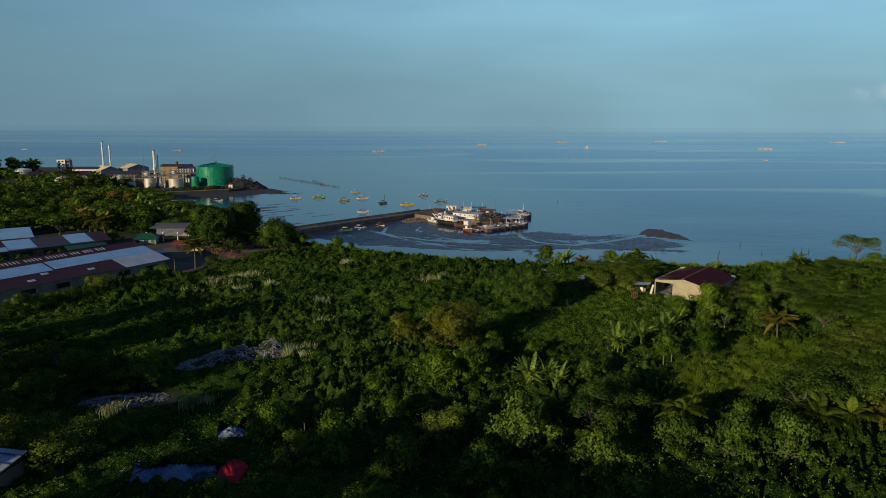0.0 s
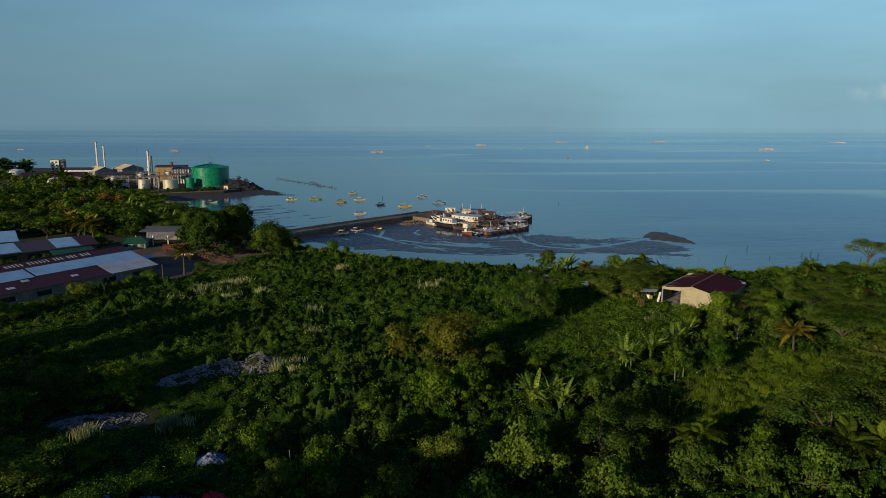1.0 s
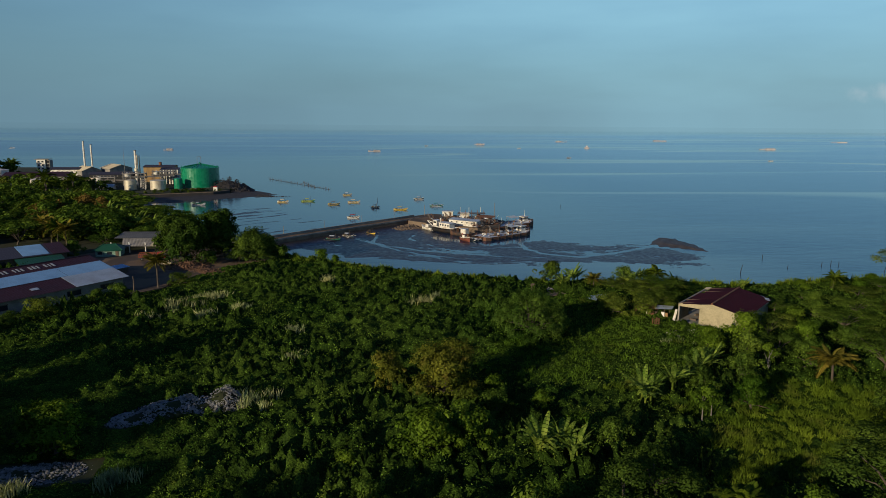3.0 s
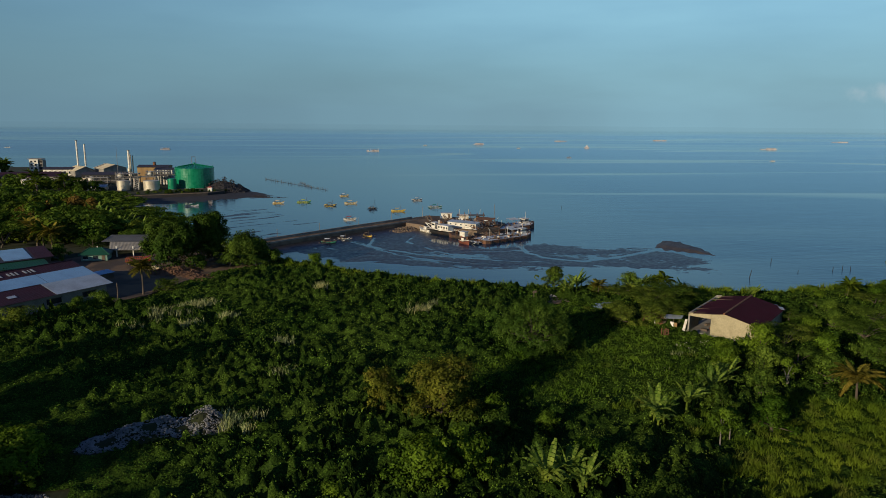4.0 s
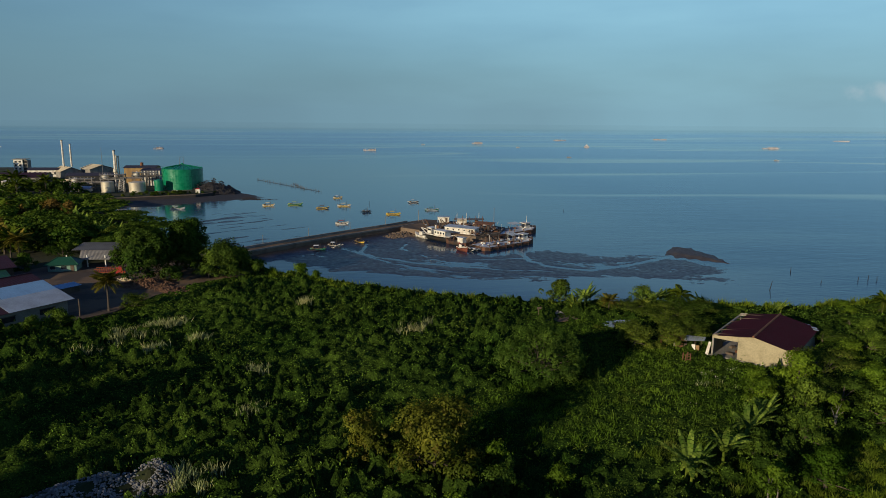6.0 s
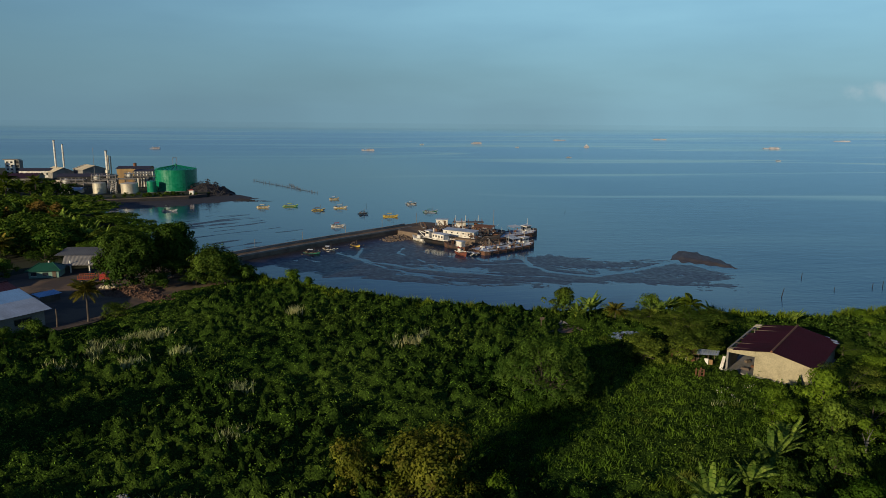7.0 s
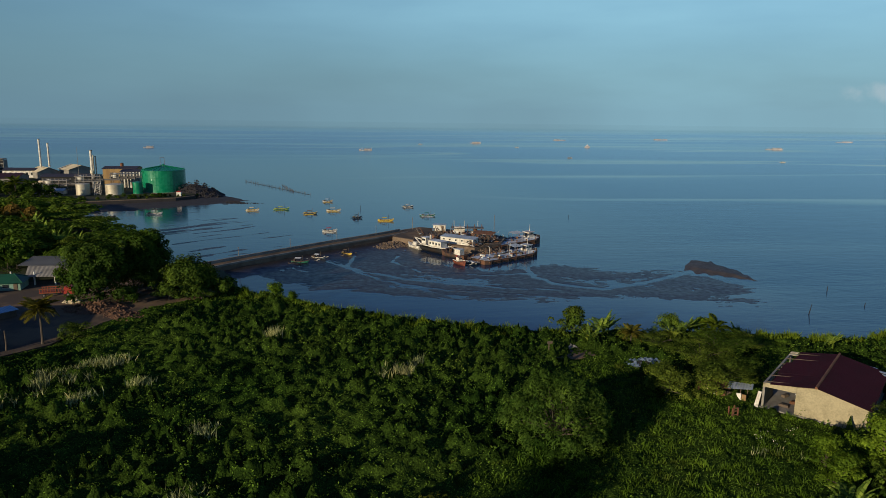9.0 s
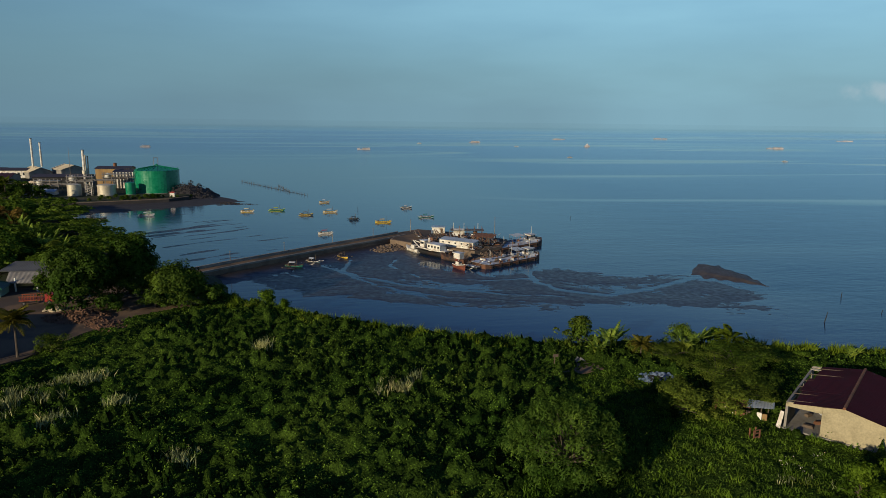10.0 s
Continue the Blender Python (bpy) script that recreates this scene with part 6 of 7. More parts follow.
for a, b in (((-4.5, -3.6), (-1.6, 0)), ((4.5, -3.6), (1.6, 0)), ((4.5, 3.6), (1.6, 0)), ((-4.5, 3.6), (-1.6, 0))):
    part("hip_cap", Shape().tube([(*a, 2.0), (*b, 3.55)], 0.1, 5), GREENROOF, hut)
for wx in (-2.4, 0.4):
    win = part("window", Shape().box((wx, -2.83, 1.15), (1.3, 0.12, 0.8)), GLASSY, hut)
    part("frame", Shape().box((wx, -2.86, 0.7), (1.5, 0.14, 0.1)), WHITE, win)
part("door", Shape().box((2.6, -2.83, 0.85), (0.9, 0.12, 1.7)), WOOD, hut)
shed2 = thing("open_shed", "open shed with blue-grey sheet roof and tan awning", "shed", pose(-53.0, 205.0, GZ, 0, 0, -4))
for px in (-4.5, 0, 4.0):
    for py in (-5.5, 4):
        part("post", Shape().box((px, py, 1.4), (0.22, 0.22, 2.8)), WHITE, shed2)
part("roof_sheet", Shape().corrugated((-5.2, -1.8, 3.2), (5.0, -1.8, 3.2), (5.0, 4.6, 3.9), (-5.2, 4.6, 3.9), 0.5), GRIME, shed2)
part("awning", Shape().corrugated((-1.5, -6.2, 1.9), (5.2, -6.2, 1.9), (5.2, -1.8, 3.15), (-3.0, -1.8, 3.15), 0.7), CONCRETE, shed2)
part("back_wall", Shape().box((0, 4.1, 1.4), (9.6, 0.2, 2.8)), CONCRETE, shed2)

stall = thing("stall", "low stall with a pale blue-white sheet roof", "stall", pose(-48.6, 176.4, 2.1, 0, 0, 51))
for px in (-1.7, 1.7):
    for py in (-1.1, 1.1):
        part("post", Shape().box((px, py, 0.6), (0.1, 0.1, 1.2)), WOOD, stall)
part("roof_sheet", Shape().corrugated((-2.1, -1.4, 1.15), (2.1, -1.4, 1.15), (2.1, 1.4, 1.4), (-2.1, 1.4, 1.4), 0.4), BLUEROOF, stall)
part("counter", Shape().box((0, -1.0, 0.45), (3.2, 0.3, 0.9)), WOOD, stall)
yard_post = thing("fence_post", "leaning wooden post grown over with weeds", "post", pose(-39.9, 159.0, 1.9))
part("shaft", Shape().tube([(0, 0, 0), (0.1, 0, 1.6), (0.05, 0, 3.2)], [0.12, 0.1, 0.08], 6), WOOD, yard_post)
truck = thing("truck", "orange-red flatbed truck parked in the dirt yard", "truck", pose(-45.6, 190.2, 2.12, 0, 0, 8) @ Matrix.Diagonal((0.85, 0.85, 0.85, 1)))
bed = part("cargo_bed", Shape().box((-0.8, 0, 1.0), (4.6, 2.2, 0.2)), ORANGE, truck)
for i in range(9):
    for sy in (-1.05, 1.05):
        part("stake", Shape().box((-2.95 + i * 0.53, sy, 1.5), (0.1, 0.07, 0.9)), ORANGE, bed)
for sy in (-1.05, 1.05):
    part("side_rail", Shape().box((-0.8, sy, 1.9), (4.6, 0.09, 0.14)), ORANGE, bed)
cab = part("cab", Shape().box((2.6, 0, 1.35), (1.8, 2.1, 1.6), 0, 0.78, 0.92), RED, truck)
part("windscreen", Shape().box((3.32, 0, 1.68), (0.12, 1.7, 0.6)), GLASSY, cab)
part("bonnet", Shape().box((3.7, 0, 0.85), (0.7, 1.9, 0.6)), RED, cab)
for wx in (-2.2, 2.6):
    for sy in (-1.0, 1.0):
        wheel = part("wheel", Shape().tube([(wx, sy - 0.14, 0.42), (wx, sy + 0.14, 0.42)], 0.42, 14), RUBBER, truck)
        part("rim", Shape().tube([(wx, sy * 1.16 - 0.02, 0.42), (wx, sy * 1.16 + 0.02, 0.42)], 0.2, 10), STEEL, wheel)


# ---- the derelict shed on the shore side ----
shed = thing("derelict_shed", "derelict concrete shed with a maroon sheet roof", "shed", pose(59.4, 129.7, 1.95, 0, 0, -46.5))
SL, SD = 11.0, 14.5   # front and depth; the front runs along +x, the depth along +y
front = [(3.65, 0), (SL, 0), (SL, 2.72), (5.7, 3.8), (3.65, 3.42)]
part("front_wall", Shape().add([(x, 0.0, z) for x, z in front] + [(x, 0.25, z) for x, z in front],
                               [(0, 1, 2, 3, 4), (9, 8, 7, 6, 5)] + [(i, (i + 1) % 5, 5 + (i + 1) % 5, 5 + i)[::-1] for i in range(5)]), PLASTER, shed)
part("lintel", Shape().add([(0, 0, 2.6), (3.7, 0, 2.68), (3.7, 0, 3.43), (0, 0, 3.1), (0, 0.25, 2.6), (3.7, 0.25, 2.68), (3.7, 0.25, 3.43), (0, 0.25, 3.1)],
                           [(0, 1, 2, 3), (7, 6, 5, 4), (3, 2, 6, 7), (0, 4, 5, 1), (0, 3, 7, 4), (1, 5, 6, 2)]), PLASTER, shed)
for px, py in ((0.13, 0.15), (0.12, 4.6), (0.12, 9.4), (0.12, 14.2)):
    part("column", Shape().box((px, py, 1.45), (0.26, 0.26, 2.9)), CONCRETE, shed)
part("side_wall", Shape().box((SL - 0.13, SD / 2 + 0.15, 1.35), (0.25, SD - 0.3, 2.7)), PLASTER, shed)
part("back_wall", Shape().box((SL / 2 + 1.5, SD - 0.1, 1.4), (SL - 3.0, 0.25, 2.8)), PLASTER, shed)
part("floor_slab", Shape().box((SL / 2, SD / 2, -0.02), (SL + 0.4, SD + 0.4, 0.16)), CONCRETE, shed)
part("edge_beam", Shape().box((0.12, SD / 2, 2.98), (0.24, SD, 0.24)), CONCRETE, shed)
RY = 5.7
for y0, y1, x0 in ((-0.35, 4.4, 0.8), (4.4, 9.3, 0.55), (9.3, SD + 0.3, 1.1)):
    part("roof_sheet", Shape().corrugated((x0, y1, 3.18), (x0, y0, 3.18), (RY, y0, 3.97), (RY, y1, 3.97), 0.4, 0.05), MAROON, shed)
    part("roof_sheet", Shape().corrugated((SL + 0.4, y0, 2.72), (SL + 0.4, y1, 2.72), (RY, y1, 3.97), (RY, y0, 3.97), 0.4, 0.05), MAROON, shed)
part("ridge_cap", Shape().tube([(RY, -0.4, 4.02), (RY, SD + 0.35, 4.02)], 0.16, 6), RUST, shed, "paler ridge capping")
for i in range(6):
    y = 0.6 + i * 2.6
    part("rafter", Shape().tube([(0.1, y, 3.1), (RY, y, 3.85)], 0.06, 4), WOOD, shed)
for i, (px, py) in enumerate(((0.7, 12.6), (0.6, 13.6), (9.6, SD + 0.6), (10.8, SD - 0.5), (11.2, 13.0))):
    ob = part("loose_sheet", Shape().box((0, 0, 0), (1.1 - 0.1 * i, 0.5, 0.04)), GREYROOF if i > 1 else TANROOF, shed, "loose pale roofing sheet")
    ob.matrix_basis = pose(px, py, 3.32 if px < 5 else 2.95, 6, -9 if px < 5 else 9, 20 * i - 30)
part("leaning_board", Shape().add([(-0.7, -0.5, 0), (-0.2, -0.6, 0), (-0.05, -0.1, 1.9), (-0.45, 0.0, 1.9), (-0.7, -0.44, 0), (-0.2, -0.54, 0), (-0.05, -0.04, 1.9), (-0.45, 0.06, 1.9)],
                                  [(0, 1, 2, 3), (7, 6, 5, 4), (0, 3, 7, 4), (1, 5, 6, 2), (2, 6, 7, 3), (0, 4, 5, 1)]), WHITE, shed, "white board leaning on the post")
part("inner_wall", Shape().box((0.14, 2.4, 1.25), (0.16, 4.1, 2.5)), PLASTER, shed)
for i, (px, py) in enumerate(((2.2, 1.6), (3.0, 3.4), (1.6, 5.0), (4.2, 2.2), (2.9, 6.4))):
    part("debris", Shape().box((px, py, 0.2), (1.2 - 0.12 * i, 0.5, 0.3), 35 * i, 0.8), (WOOD, RUST, WOOD, WHITE, GREYPAINT)[i], shed)
lean = thing("shack", "ramshackle shack of boards and sheets by the shed", "shack", pose(56.4, 133.6, 1.95, 0, 0, -36) @ Matrix.Diagonal((0.75, 0.75, 0.72, 1)))
rs = np.random.default_rng(21)
for i in range(9):
    part("post", Shape().box((-3.6 + i * 0.95, rs.uniform(-1, 1.2), 0.95), (0.12, 0.12, 1.9)), WOOD, lean)
for i in range(10):
    m = (RUST, WOOD, TANROOF, WHITE, BROWNWALL)[i % 5]
    part("board", Shape().box((-3.4 + i * 0.78, -1.1 + rs.uniform(-0.2, 0.2), 0.7), (rs.uniform(0.35, 0.75), 0.06, rs.uniform(0.9, 1.5)), rs.uniform(-15, 15)), m, lean)
part("roof_sheet", Shape().corrugated((-3.8, -1.3, 1.75), (1.5, -1.3, 1.8), (1.2, 1.6, 2.15), (-3.6, 1.6, 2.1), 0.4), RUST, lean)
part("roof_sheet", Shape().corrugated((1.0, -1.4, 1.95), (4.8, -1.0, 2.3), (4.8, 1.4, 2.45), (1.0, 1.4, 2.2), 0.4), GREYROOF, lean)
chair = thing("frame_stand", "small rusty red wooden stand in the grass", "stand", pose(54.4, 127.4, 1.95, 0, 0, 12))
for sx in (-0.4, 0.4):
    for sy in (-0.3, 0.3):
        part("leg", Shape().box((sx, sy, 0.6), (0.12, 0.12, 1.2)), RUST, chair)
for z in (0.35, 0.8, 1.15):
    part("rail", Shape().box((0, -0.3, z), (0.9, 0.1, 0.1)), RUST, chair)
sign = thing("signboard", "small weathered signboard on a post near the shore", "sign", pose(38.7, 150.2, 1.9, 0, 0, 10))
part("post", Shape().box((0, 0, 1.0), (0.12, 0.12, 2.0)), WOOD, sign)
part("board", Shape().box((0.1, -0.09, 1.9), (0.8, 0.06, 0.4)), WOOD, sign)
solid("bare_patch", Shape().prism([(38.6, 148.8), (42, 147.6), (45.5, 149), (45, 152), (41, 153.4), (38.4, 152)], 1.5, 2.02), DIRT, "bare brown earth near the shore", "bare earth")

# ---- the near left corner: sheet roof, tarpaulins, pole ----
corner = thing("shack", "shack with a pale grey corrugated roof", "shack", pose(-34.0, 67.5, 1.95, 0, 0, -18))
part("wall", Shape().box((0, 0, 0.95), (6.4, 4.6, 1.9)), WOOD, corner)
for i in range(4):
    part("roof_sheet", Shape().corrugated((-3.6 + i * 1.75, -2.8, 1.9), (-1.9 + i * 1.75, -2.8, 1.9), (-1.9 + i * 1.75, 2.8, 2.7), (-3.6 + i * 1.75, 2.8, 2.7), 0.4, 0.06), GREYROOF, corner)
for i in range(4):
    part("batten", Shape().box((0, -2.0 + i * 1.3, 2.16 + i * 0.19), (7.0, 0.12, 0.08)), DARKROOF, corner)


def tarp(label, x, y, w, d, h, material, seed):
    r = np.random.default_rng(seed)
    n = 14
    verts = [(w * (i / n - 0.5), d * (j / n - 0.5), h * math.sin(math.pi * i / n) ** 0.6 * math.sin(math.pi * j / n) ** 0.6 * (0.75 + 0.35 * math.sin(i * 1.9 + seed) * math.cos(j * 1.6)) + r.uniform(0, 0.08))
             for j in range(n + 1) for i in range(n + 1)]
    faces = [(j * (n + 1) + i, j * (n + 1) + i + 1, (j + 1) * (n + 1) + i + 1, (j + 1) * (n + 1) + i) for j in range(n) for i in range(n)]
    ob = Shape().add(verts, faces).mesh("tarpaulin", True)
    ob.materials.append(material)
    t = tagged(new("tarpaulin", ob), label, "tarpaulin")
    t.matrix_basis = pose(x, y, float(ground_height(x, y)), 0, 0, seed * 37)
    return t


tarp("crumpled red tarpaulin over a pile", -11.0, 67.8, 3.4, 2.6, 1.4, REDTARP, 2)
tarp("crumpled blue-grey plastic sheeting", -16.4, 68.2, 3.6, 3.0, 0.9, BLUETARP, 3)
tarp("crumpled pale plastic sheet on rubbish", -18.8, 66.8, 3.0, 2.4, 0.8, BLUETARP, 4)
tarp("dark blue sheeting beside a red one", -13.6, 67.0, 2.2, 2.0, 0.8, NAVY, 5)
tarp("torn pale plastic sheeting in the weeds", -20.8, 69.6, 2.2, 1.6, 0.6, BLUETARP, 6)
wp = thing("pole", "thin pale wooden pole in the weeds", "pole", pose(-4.4, 72.6, 1.9))
part("shaft", Shape().tube([(0, 0, 0), (-0.1, 0, 2.6)], [0.06, 0.045], 5), PALE_BARK, wp)


# ---- vessels ----
def hull_shape(length, beam, depth, sheer=0.5, bow=0.0, stern=0.72, n=12):
    """A boat hull from stern (-x) to bow (+x): a closed loft with a raised bow."""
    rings = []
    for i in range(n + 1):
        t = i / n
        x = (t - 0.5) * length
        full = min(1.0, stern + (1 - stern) * t * 4) * (1 - max(0.0, (t - 0.55) / 0.45) ** 2.2) + 0.02
        b = beam * 0.5 * full
        top = depth + sheer * (max(0, t - 0.5) * 2) ** 2 + sheer * 0.4 * (max(0, 0.35 - t) * 2.8) ** 2
        rake = bow * (max(0, t - 0.75) * 4) ** 2
        rings.append([(x + rake, b, top), (x + rake * 0.4, b * 0.86, depth * 0.35), (x, b * 0.35, -depth * 0.35), (x, -b * 0.35, -depth * 0.35), (x + rake * 0.4, -b * 0.86, depth * 0.35), (x + rake, -b, top)])
    return Shape().loft(rings)


def banca(label, x, y, turn, paint, awning, length=7.5, seed=0, trim=WHITE):
    """An outrigger fishing boat."""
    r = np.random.default_rng(seed)
    length *= 0.62
    ob = thing("outrigger_boat", label, "boat", pose(x, y, 0.1, 0, 0, turn), "moored outrigger boats")
    h = part("hull", hull_shape(length, 0.62, 0.2, 0.4, 0.7, 0.25), paint, ob)
    part("gunwale", Shape().tube([(-length * 0.5, 0.1, 0.5), (-length * 0.3, 0.26, 0.3), (length * 0.2, 0.32, 0.3), (length * 0.42, 0.15, 0.5), (length * 0.6, 0.02, 0.85), (length * 0.42, -0.15, 0.5), (length * 0.2, -0.32, 0.3),
                                  (-length * 0.3, -0.26, 0.3), (-length * 0.5, -0.1, 0.5)], 0.055, 5), trim, h)
    for s in (-1, 1):
        part("outrigger", Shape().tube([(-length * 0.5, s * 2.1, 0.3), (-length * 0.3, s * 2.2, 0.03), (length * 0.3, s * 2.2, 0.05), (length * 0.52, s * 2.1, 0.4)], 0.085, 5), trim, ob)
    for t in (-0.3, -0.02, 0.26):
        part("crossbeam", Shape().tube([(length * t, -2.2, 0.1), (length * t, -1.2, 0.62), (length * t, 0, 0.7), (length * t, 1.2, 0.62), (length * t, 2.2, 0.1)], 0.05, 5), WOOD, ob)
    w = r.uniform(0.14, 0.24)
    roof = part("canopy", Shape().add([(-length * w, -0.55, 1.12), (length * w * 0.7, -0.55, 1.16), (length * w * 0.7, 0.55, 1.16), (-length * w, 0.55, 1.12), (-length * w, 0, 1.3), (length * w * 0.7, 0, 1.34)],
                                      [(0, 1, 5, 4), (4, 5, 2, 3), (0, 4, 3), (1, 2, 5), (0, 3, 2, 1)]), awning, ob)
    for t in (-w * 0.95, w * 0.65):
        for s in (-0.5, 0.5):
            part("stanchion", Shape().tube([(length * t, s * 0.7, 0.4), (length * t, s, 1.14)], 0.035, 4), WOOD, roof)
    part("engine_box", Shape().box((-length * 0.3, 0, 0.55), (0.7, 0.5, 0.35), 0, 0.85), WOOD, ob)
    part("mast", Shape().tube([(length * 0.24, 0, 0.8), (length * 0.24, 0, r.uniform(1.7, 2.3))], 0.05, 4), WOOD, ob)
    return ob


banca("yellow outrigger boat moored off the pier", 21.2, 294.3, -3, YELLOW, YELLOW, 8.2, 1, YELLOW)
banca("green outrigger boat moored off the pier", 37.3, 305.4, 4, TEAL, TEAL, 8.4, 2, GREYPAINT)
banca("dark blue outrigger boat on the water", 32.0, 330.4, 8, NAVY, GREYPAINT, 6.5, 3)
banca("small dark outrigger boat on the water", 11.3, 301.3, 20, NAVY, NAVY, 5.0, 4, NAVY)
banca("white and yellow outrigger boat at anchor", 2.3, 320.4, 2, WHITE, TANROOF, 8.0, 5, YELLOW)
banca("small pale outrigger boat with yellow trim", -1.0, 349.6, 5, GREYPAINT, GREYPAINT, 6.2, 6, YELLOW)
banca("dark hulled outrigger boat with yellow trim", -6.1, 313.3, -4, NAVY, WOOD, 7.4, 7, YELLOW)
banca("dark outrigger boat with lime yellow trim", -18.0, 326.0, -2, TEAL, LIME, 8.8, 8, LIME)
banca("white outrigger boat with a tan awning", -28.6, 323.4, 0, WHITE, TANROOF, 7.0, 9, YELLOW)
banca("white outrigger boat lying close to the pier", 2.4, 272.5, 6, WHITE, RED, 6.6, 10)
banca("pale outrigger boat at the foot of the quay", -62.5, 314.7, 4, GREYPAINT, GREYPAINT, 8.0, 11)
banca("pale outrigger boat beached below the trees", -75.3, 298.4, 8, WHITE, TEAL, 8.4, 12)
banca("brown outrigger boat beached below the trees", -76.3, 306.6, 12, WOOD, TANROOF, 8.6, 13, TANROOF)
banca("grey-green outrigger boat aground beside the pier", -3.4, 226.2, -16, TEAL, GREYPAINT, 6.5, 14, WOOD)
banca("dark outrigger boat with white bow aground", 1.0, 230.6, -30, NAVY, GREYPAINT, 6.0, 15, WHITE)
banca("yellow and brown outrigger boat aground", 8.2, 236.0, -48, YELLOW, WOOD, 5.6, 16, WOOD)
banca("white outrigger boat squeezed beside the barge", 39.3, 222.6, -35, WHITE, WOOD, 5.5, 17)


def rail(ob, pts, h=0.95, material=WHITE):
    for a, b in zip(pts, pts[1:]):
        a, b = Vector(a), Vector(b)
        part("handrail", Shape().tube([a + Vector((0, 0, h)), b + Vector((0, 0, h))], 0.04, 4), material, ob)
        for i in range(int((b - a).length / 1.6) + 1):
            p = a.lerp(b, min(1, i * 1.6 / (b - a).length))
            part("stanchion", Shape().tube([p, p + Vector((0, 0, h))], 0.035, 4), material, ob)


def barge(label, x, y, turn, length, beam, depth, seed):
    """A flat-decked steel landing barge with a wheelhouse aft (+x) and clutter on deck."""
    r = np.random.default_rng(seed)
    ob = thing("barge", label, "barge", pose(x, y, 0.0, 0, 0, turn))
    L, B = length / 2, beam / 2
    hull = Shape().loft([[(px, -B * k, -0.6), (px, -B * k, zt), (px, B * k, zt), (px, B * k, -0.6)] for px, k, zt in
                         ((-L, 0.86, depth + 0.1), (-L * 0.86, 1, depth), (0, 1, depth - 0.1), (L * 0.75, 1, depth), (L * 0.93, 0.8, depth + 0.35), (L * 1.04, 0.45, depth + 0.7))])
    part("hull", hull, HULL, ob)
    part("deck", Shape().loft([[(px, -B * k, zt), (px, B * k, zt), (px, B * k, zt + 0.05), (px, -B * k, zt + 0.05)] for px, k, zt in
                               ((-L * 0.98, 0.8, depth + 0.1), (-L * 0.86, 0.94, depth + 0.02), (0, 0.94, depth - 0.06), (L * 0.75, 0.94, depth + 0.02), (L * 0.9, 0.76, depth + 0.3))]), GREYPAINT, ob, "worn grey steel deck")
    part("rubbing_strake", Shape().tube([(-L * 0.9, -B - 0.05, depth - 0.35), (0, -B - 0.05, depth - 0.45), (L * 0.75, -B - 0.05, depth - 0.35)], 0.13, 6), RUST, ob)
    for i in range(6):
        part("tyre", Shape().lathe([(0.42, -0.12), (0.5, 0), (0.42, 0.12), (0.26, 0.1), (0.26, -0.1), (0.42, -0.12)], 10, (0, 0, 0)), RUBBER, ob).matrix_basis = pose(-L * 0.8 + i * L * 0.3, -B - 0.16, depth - 0.6, 90)
    house = part("wheelhouse", Shape().box((L * 0.8, 0.2, depth + 0.95), (2.1, beam * 0.32, 1.5), 0, 0.92), WHITE, ob)
    part("roof", Shape().box((L * 0.8, 0.2, depth + 1.75), (2.5, beam * 0.38, 0.1)), GREYPAINT, house)
    for i in range(3):
        part("window", Shape().box((L * 0.8 - 0.6 + i * 0.6, 0.2 - beam * 0.155, depth + 1.2), (0.4, 0.1, 0.42)), GLASSY, house)
    part("door", Shape().box((L * 0.8 - 1.02, 0.2, depth + 0.8), (0.12, 0.6, 1.2)), WOOD, house)
    part("mast", Shape().tube([(L * 0.84, 0.2, depth + 1.75), (L * 0.84, 0.2, depth + 4.0)], [0.09, 0.04], 5), WHITE, ob)
    aw = part("awning", Shape().corrugated((L * 0.2, -1.4, depth + 1.9), (L * 0.52, -1.4, depth + 1.9), (L * 0.52, 1.4, depth + 2.2), (L * 0.2, 1.4, depth + 2.2), 0.4), GREYROOF, ob, "pale sheet awning on posts")
    for px in (L * 0.21, L * 0.51):
        for py in (-1.3, 1.3):
            part("post", Shape().tube([(px, py, depth), (px, py, depth + 2.0)], 0.06, 4), STEEL, aw)
    for i in range(24):
        px, py = r.uniform(-L * 0.85, L * 0.6), r.uniform(-B * 0.8, B * 0.8)
        w = r.uniform(0.25, 0.8)
        part("deck_crate", Shape().box((px, py, depth + 0.05 + w * 0.3), (w * 1.3, w, w * 0.7), r.uniform(0, 90)), (RUST, WOOD, WHITE, BLUETARP, GREYPAINT)[i % 5], ob)
    for i in range(6):
        for s in (-1, 1):
            part("bollard", Shape().lathe([(0.12, 0), (0.12, 0.4), (0.2, 0.42), (0.2, 0.5)], 8, (-L * 0.85 + i * L * 0.32, s * B * 0.88, depth)), RUST, ob)
    for i in range(7):
        px, py, hh = r.uniform(-L * 0.8, L * 0.6), r.uniform(-B * 0.85, B * 0.85), r.uniform(1.2, 2.8)
        part("davit", Shape().tube([(px, py, depth), (px, py, depth + hh), (px + r.uniform(-0.8, 0.8), py, depth + hh + 0.3)], 0.06, 4), (RUST, WHITE, STEEL)[i % 3], ob)
    for i in range(5):
        px, ln = r.uniform(-L * 0.7, L * 0.3), r.uniform(2, 4)
        part("plank", Shape().box((px, r.uniform(-B * 0.8, B * 0.8), depth + 0.14), (ln, 0.3, 0.1), r.uniform(-25, 25)), WOOD, ob)
    for i in range(8):
        px = -L * 0.85 + i * L * 0.22
        part("rust_streak", Shape().box((px, -B - 0.012, depth - 0.75), (r.uniform(0.3, 0.9), 0.03, r.uniform(0.5, 1.1))), RUST, ob)
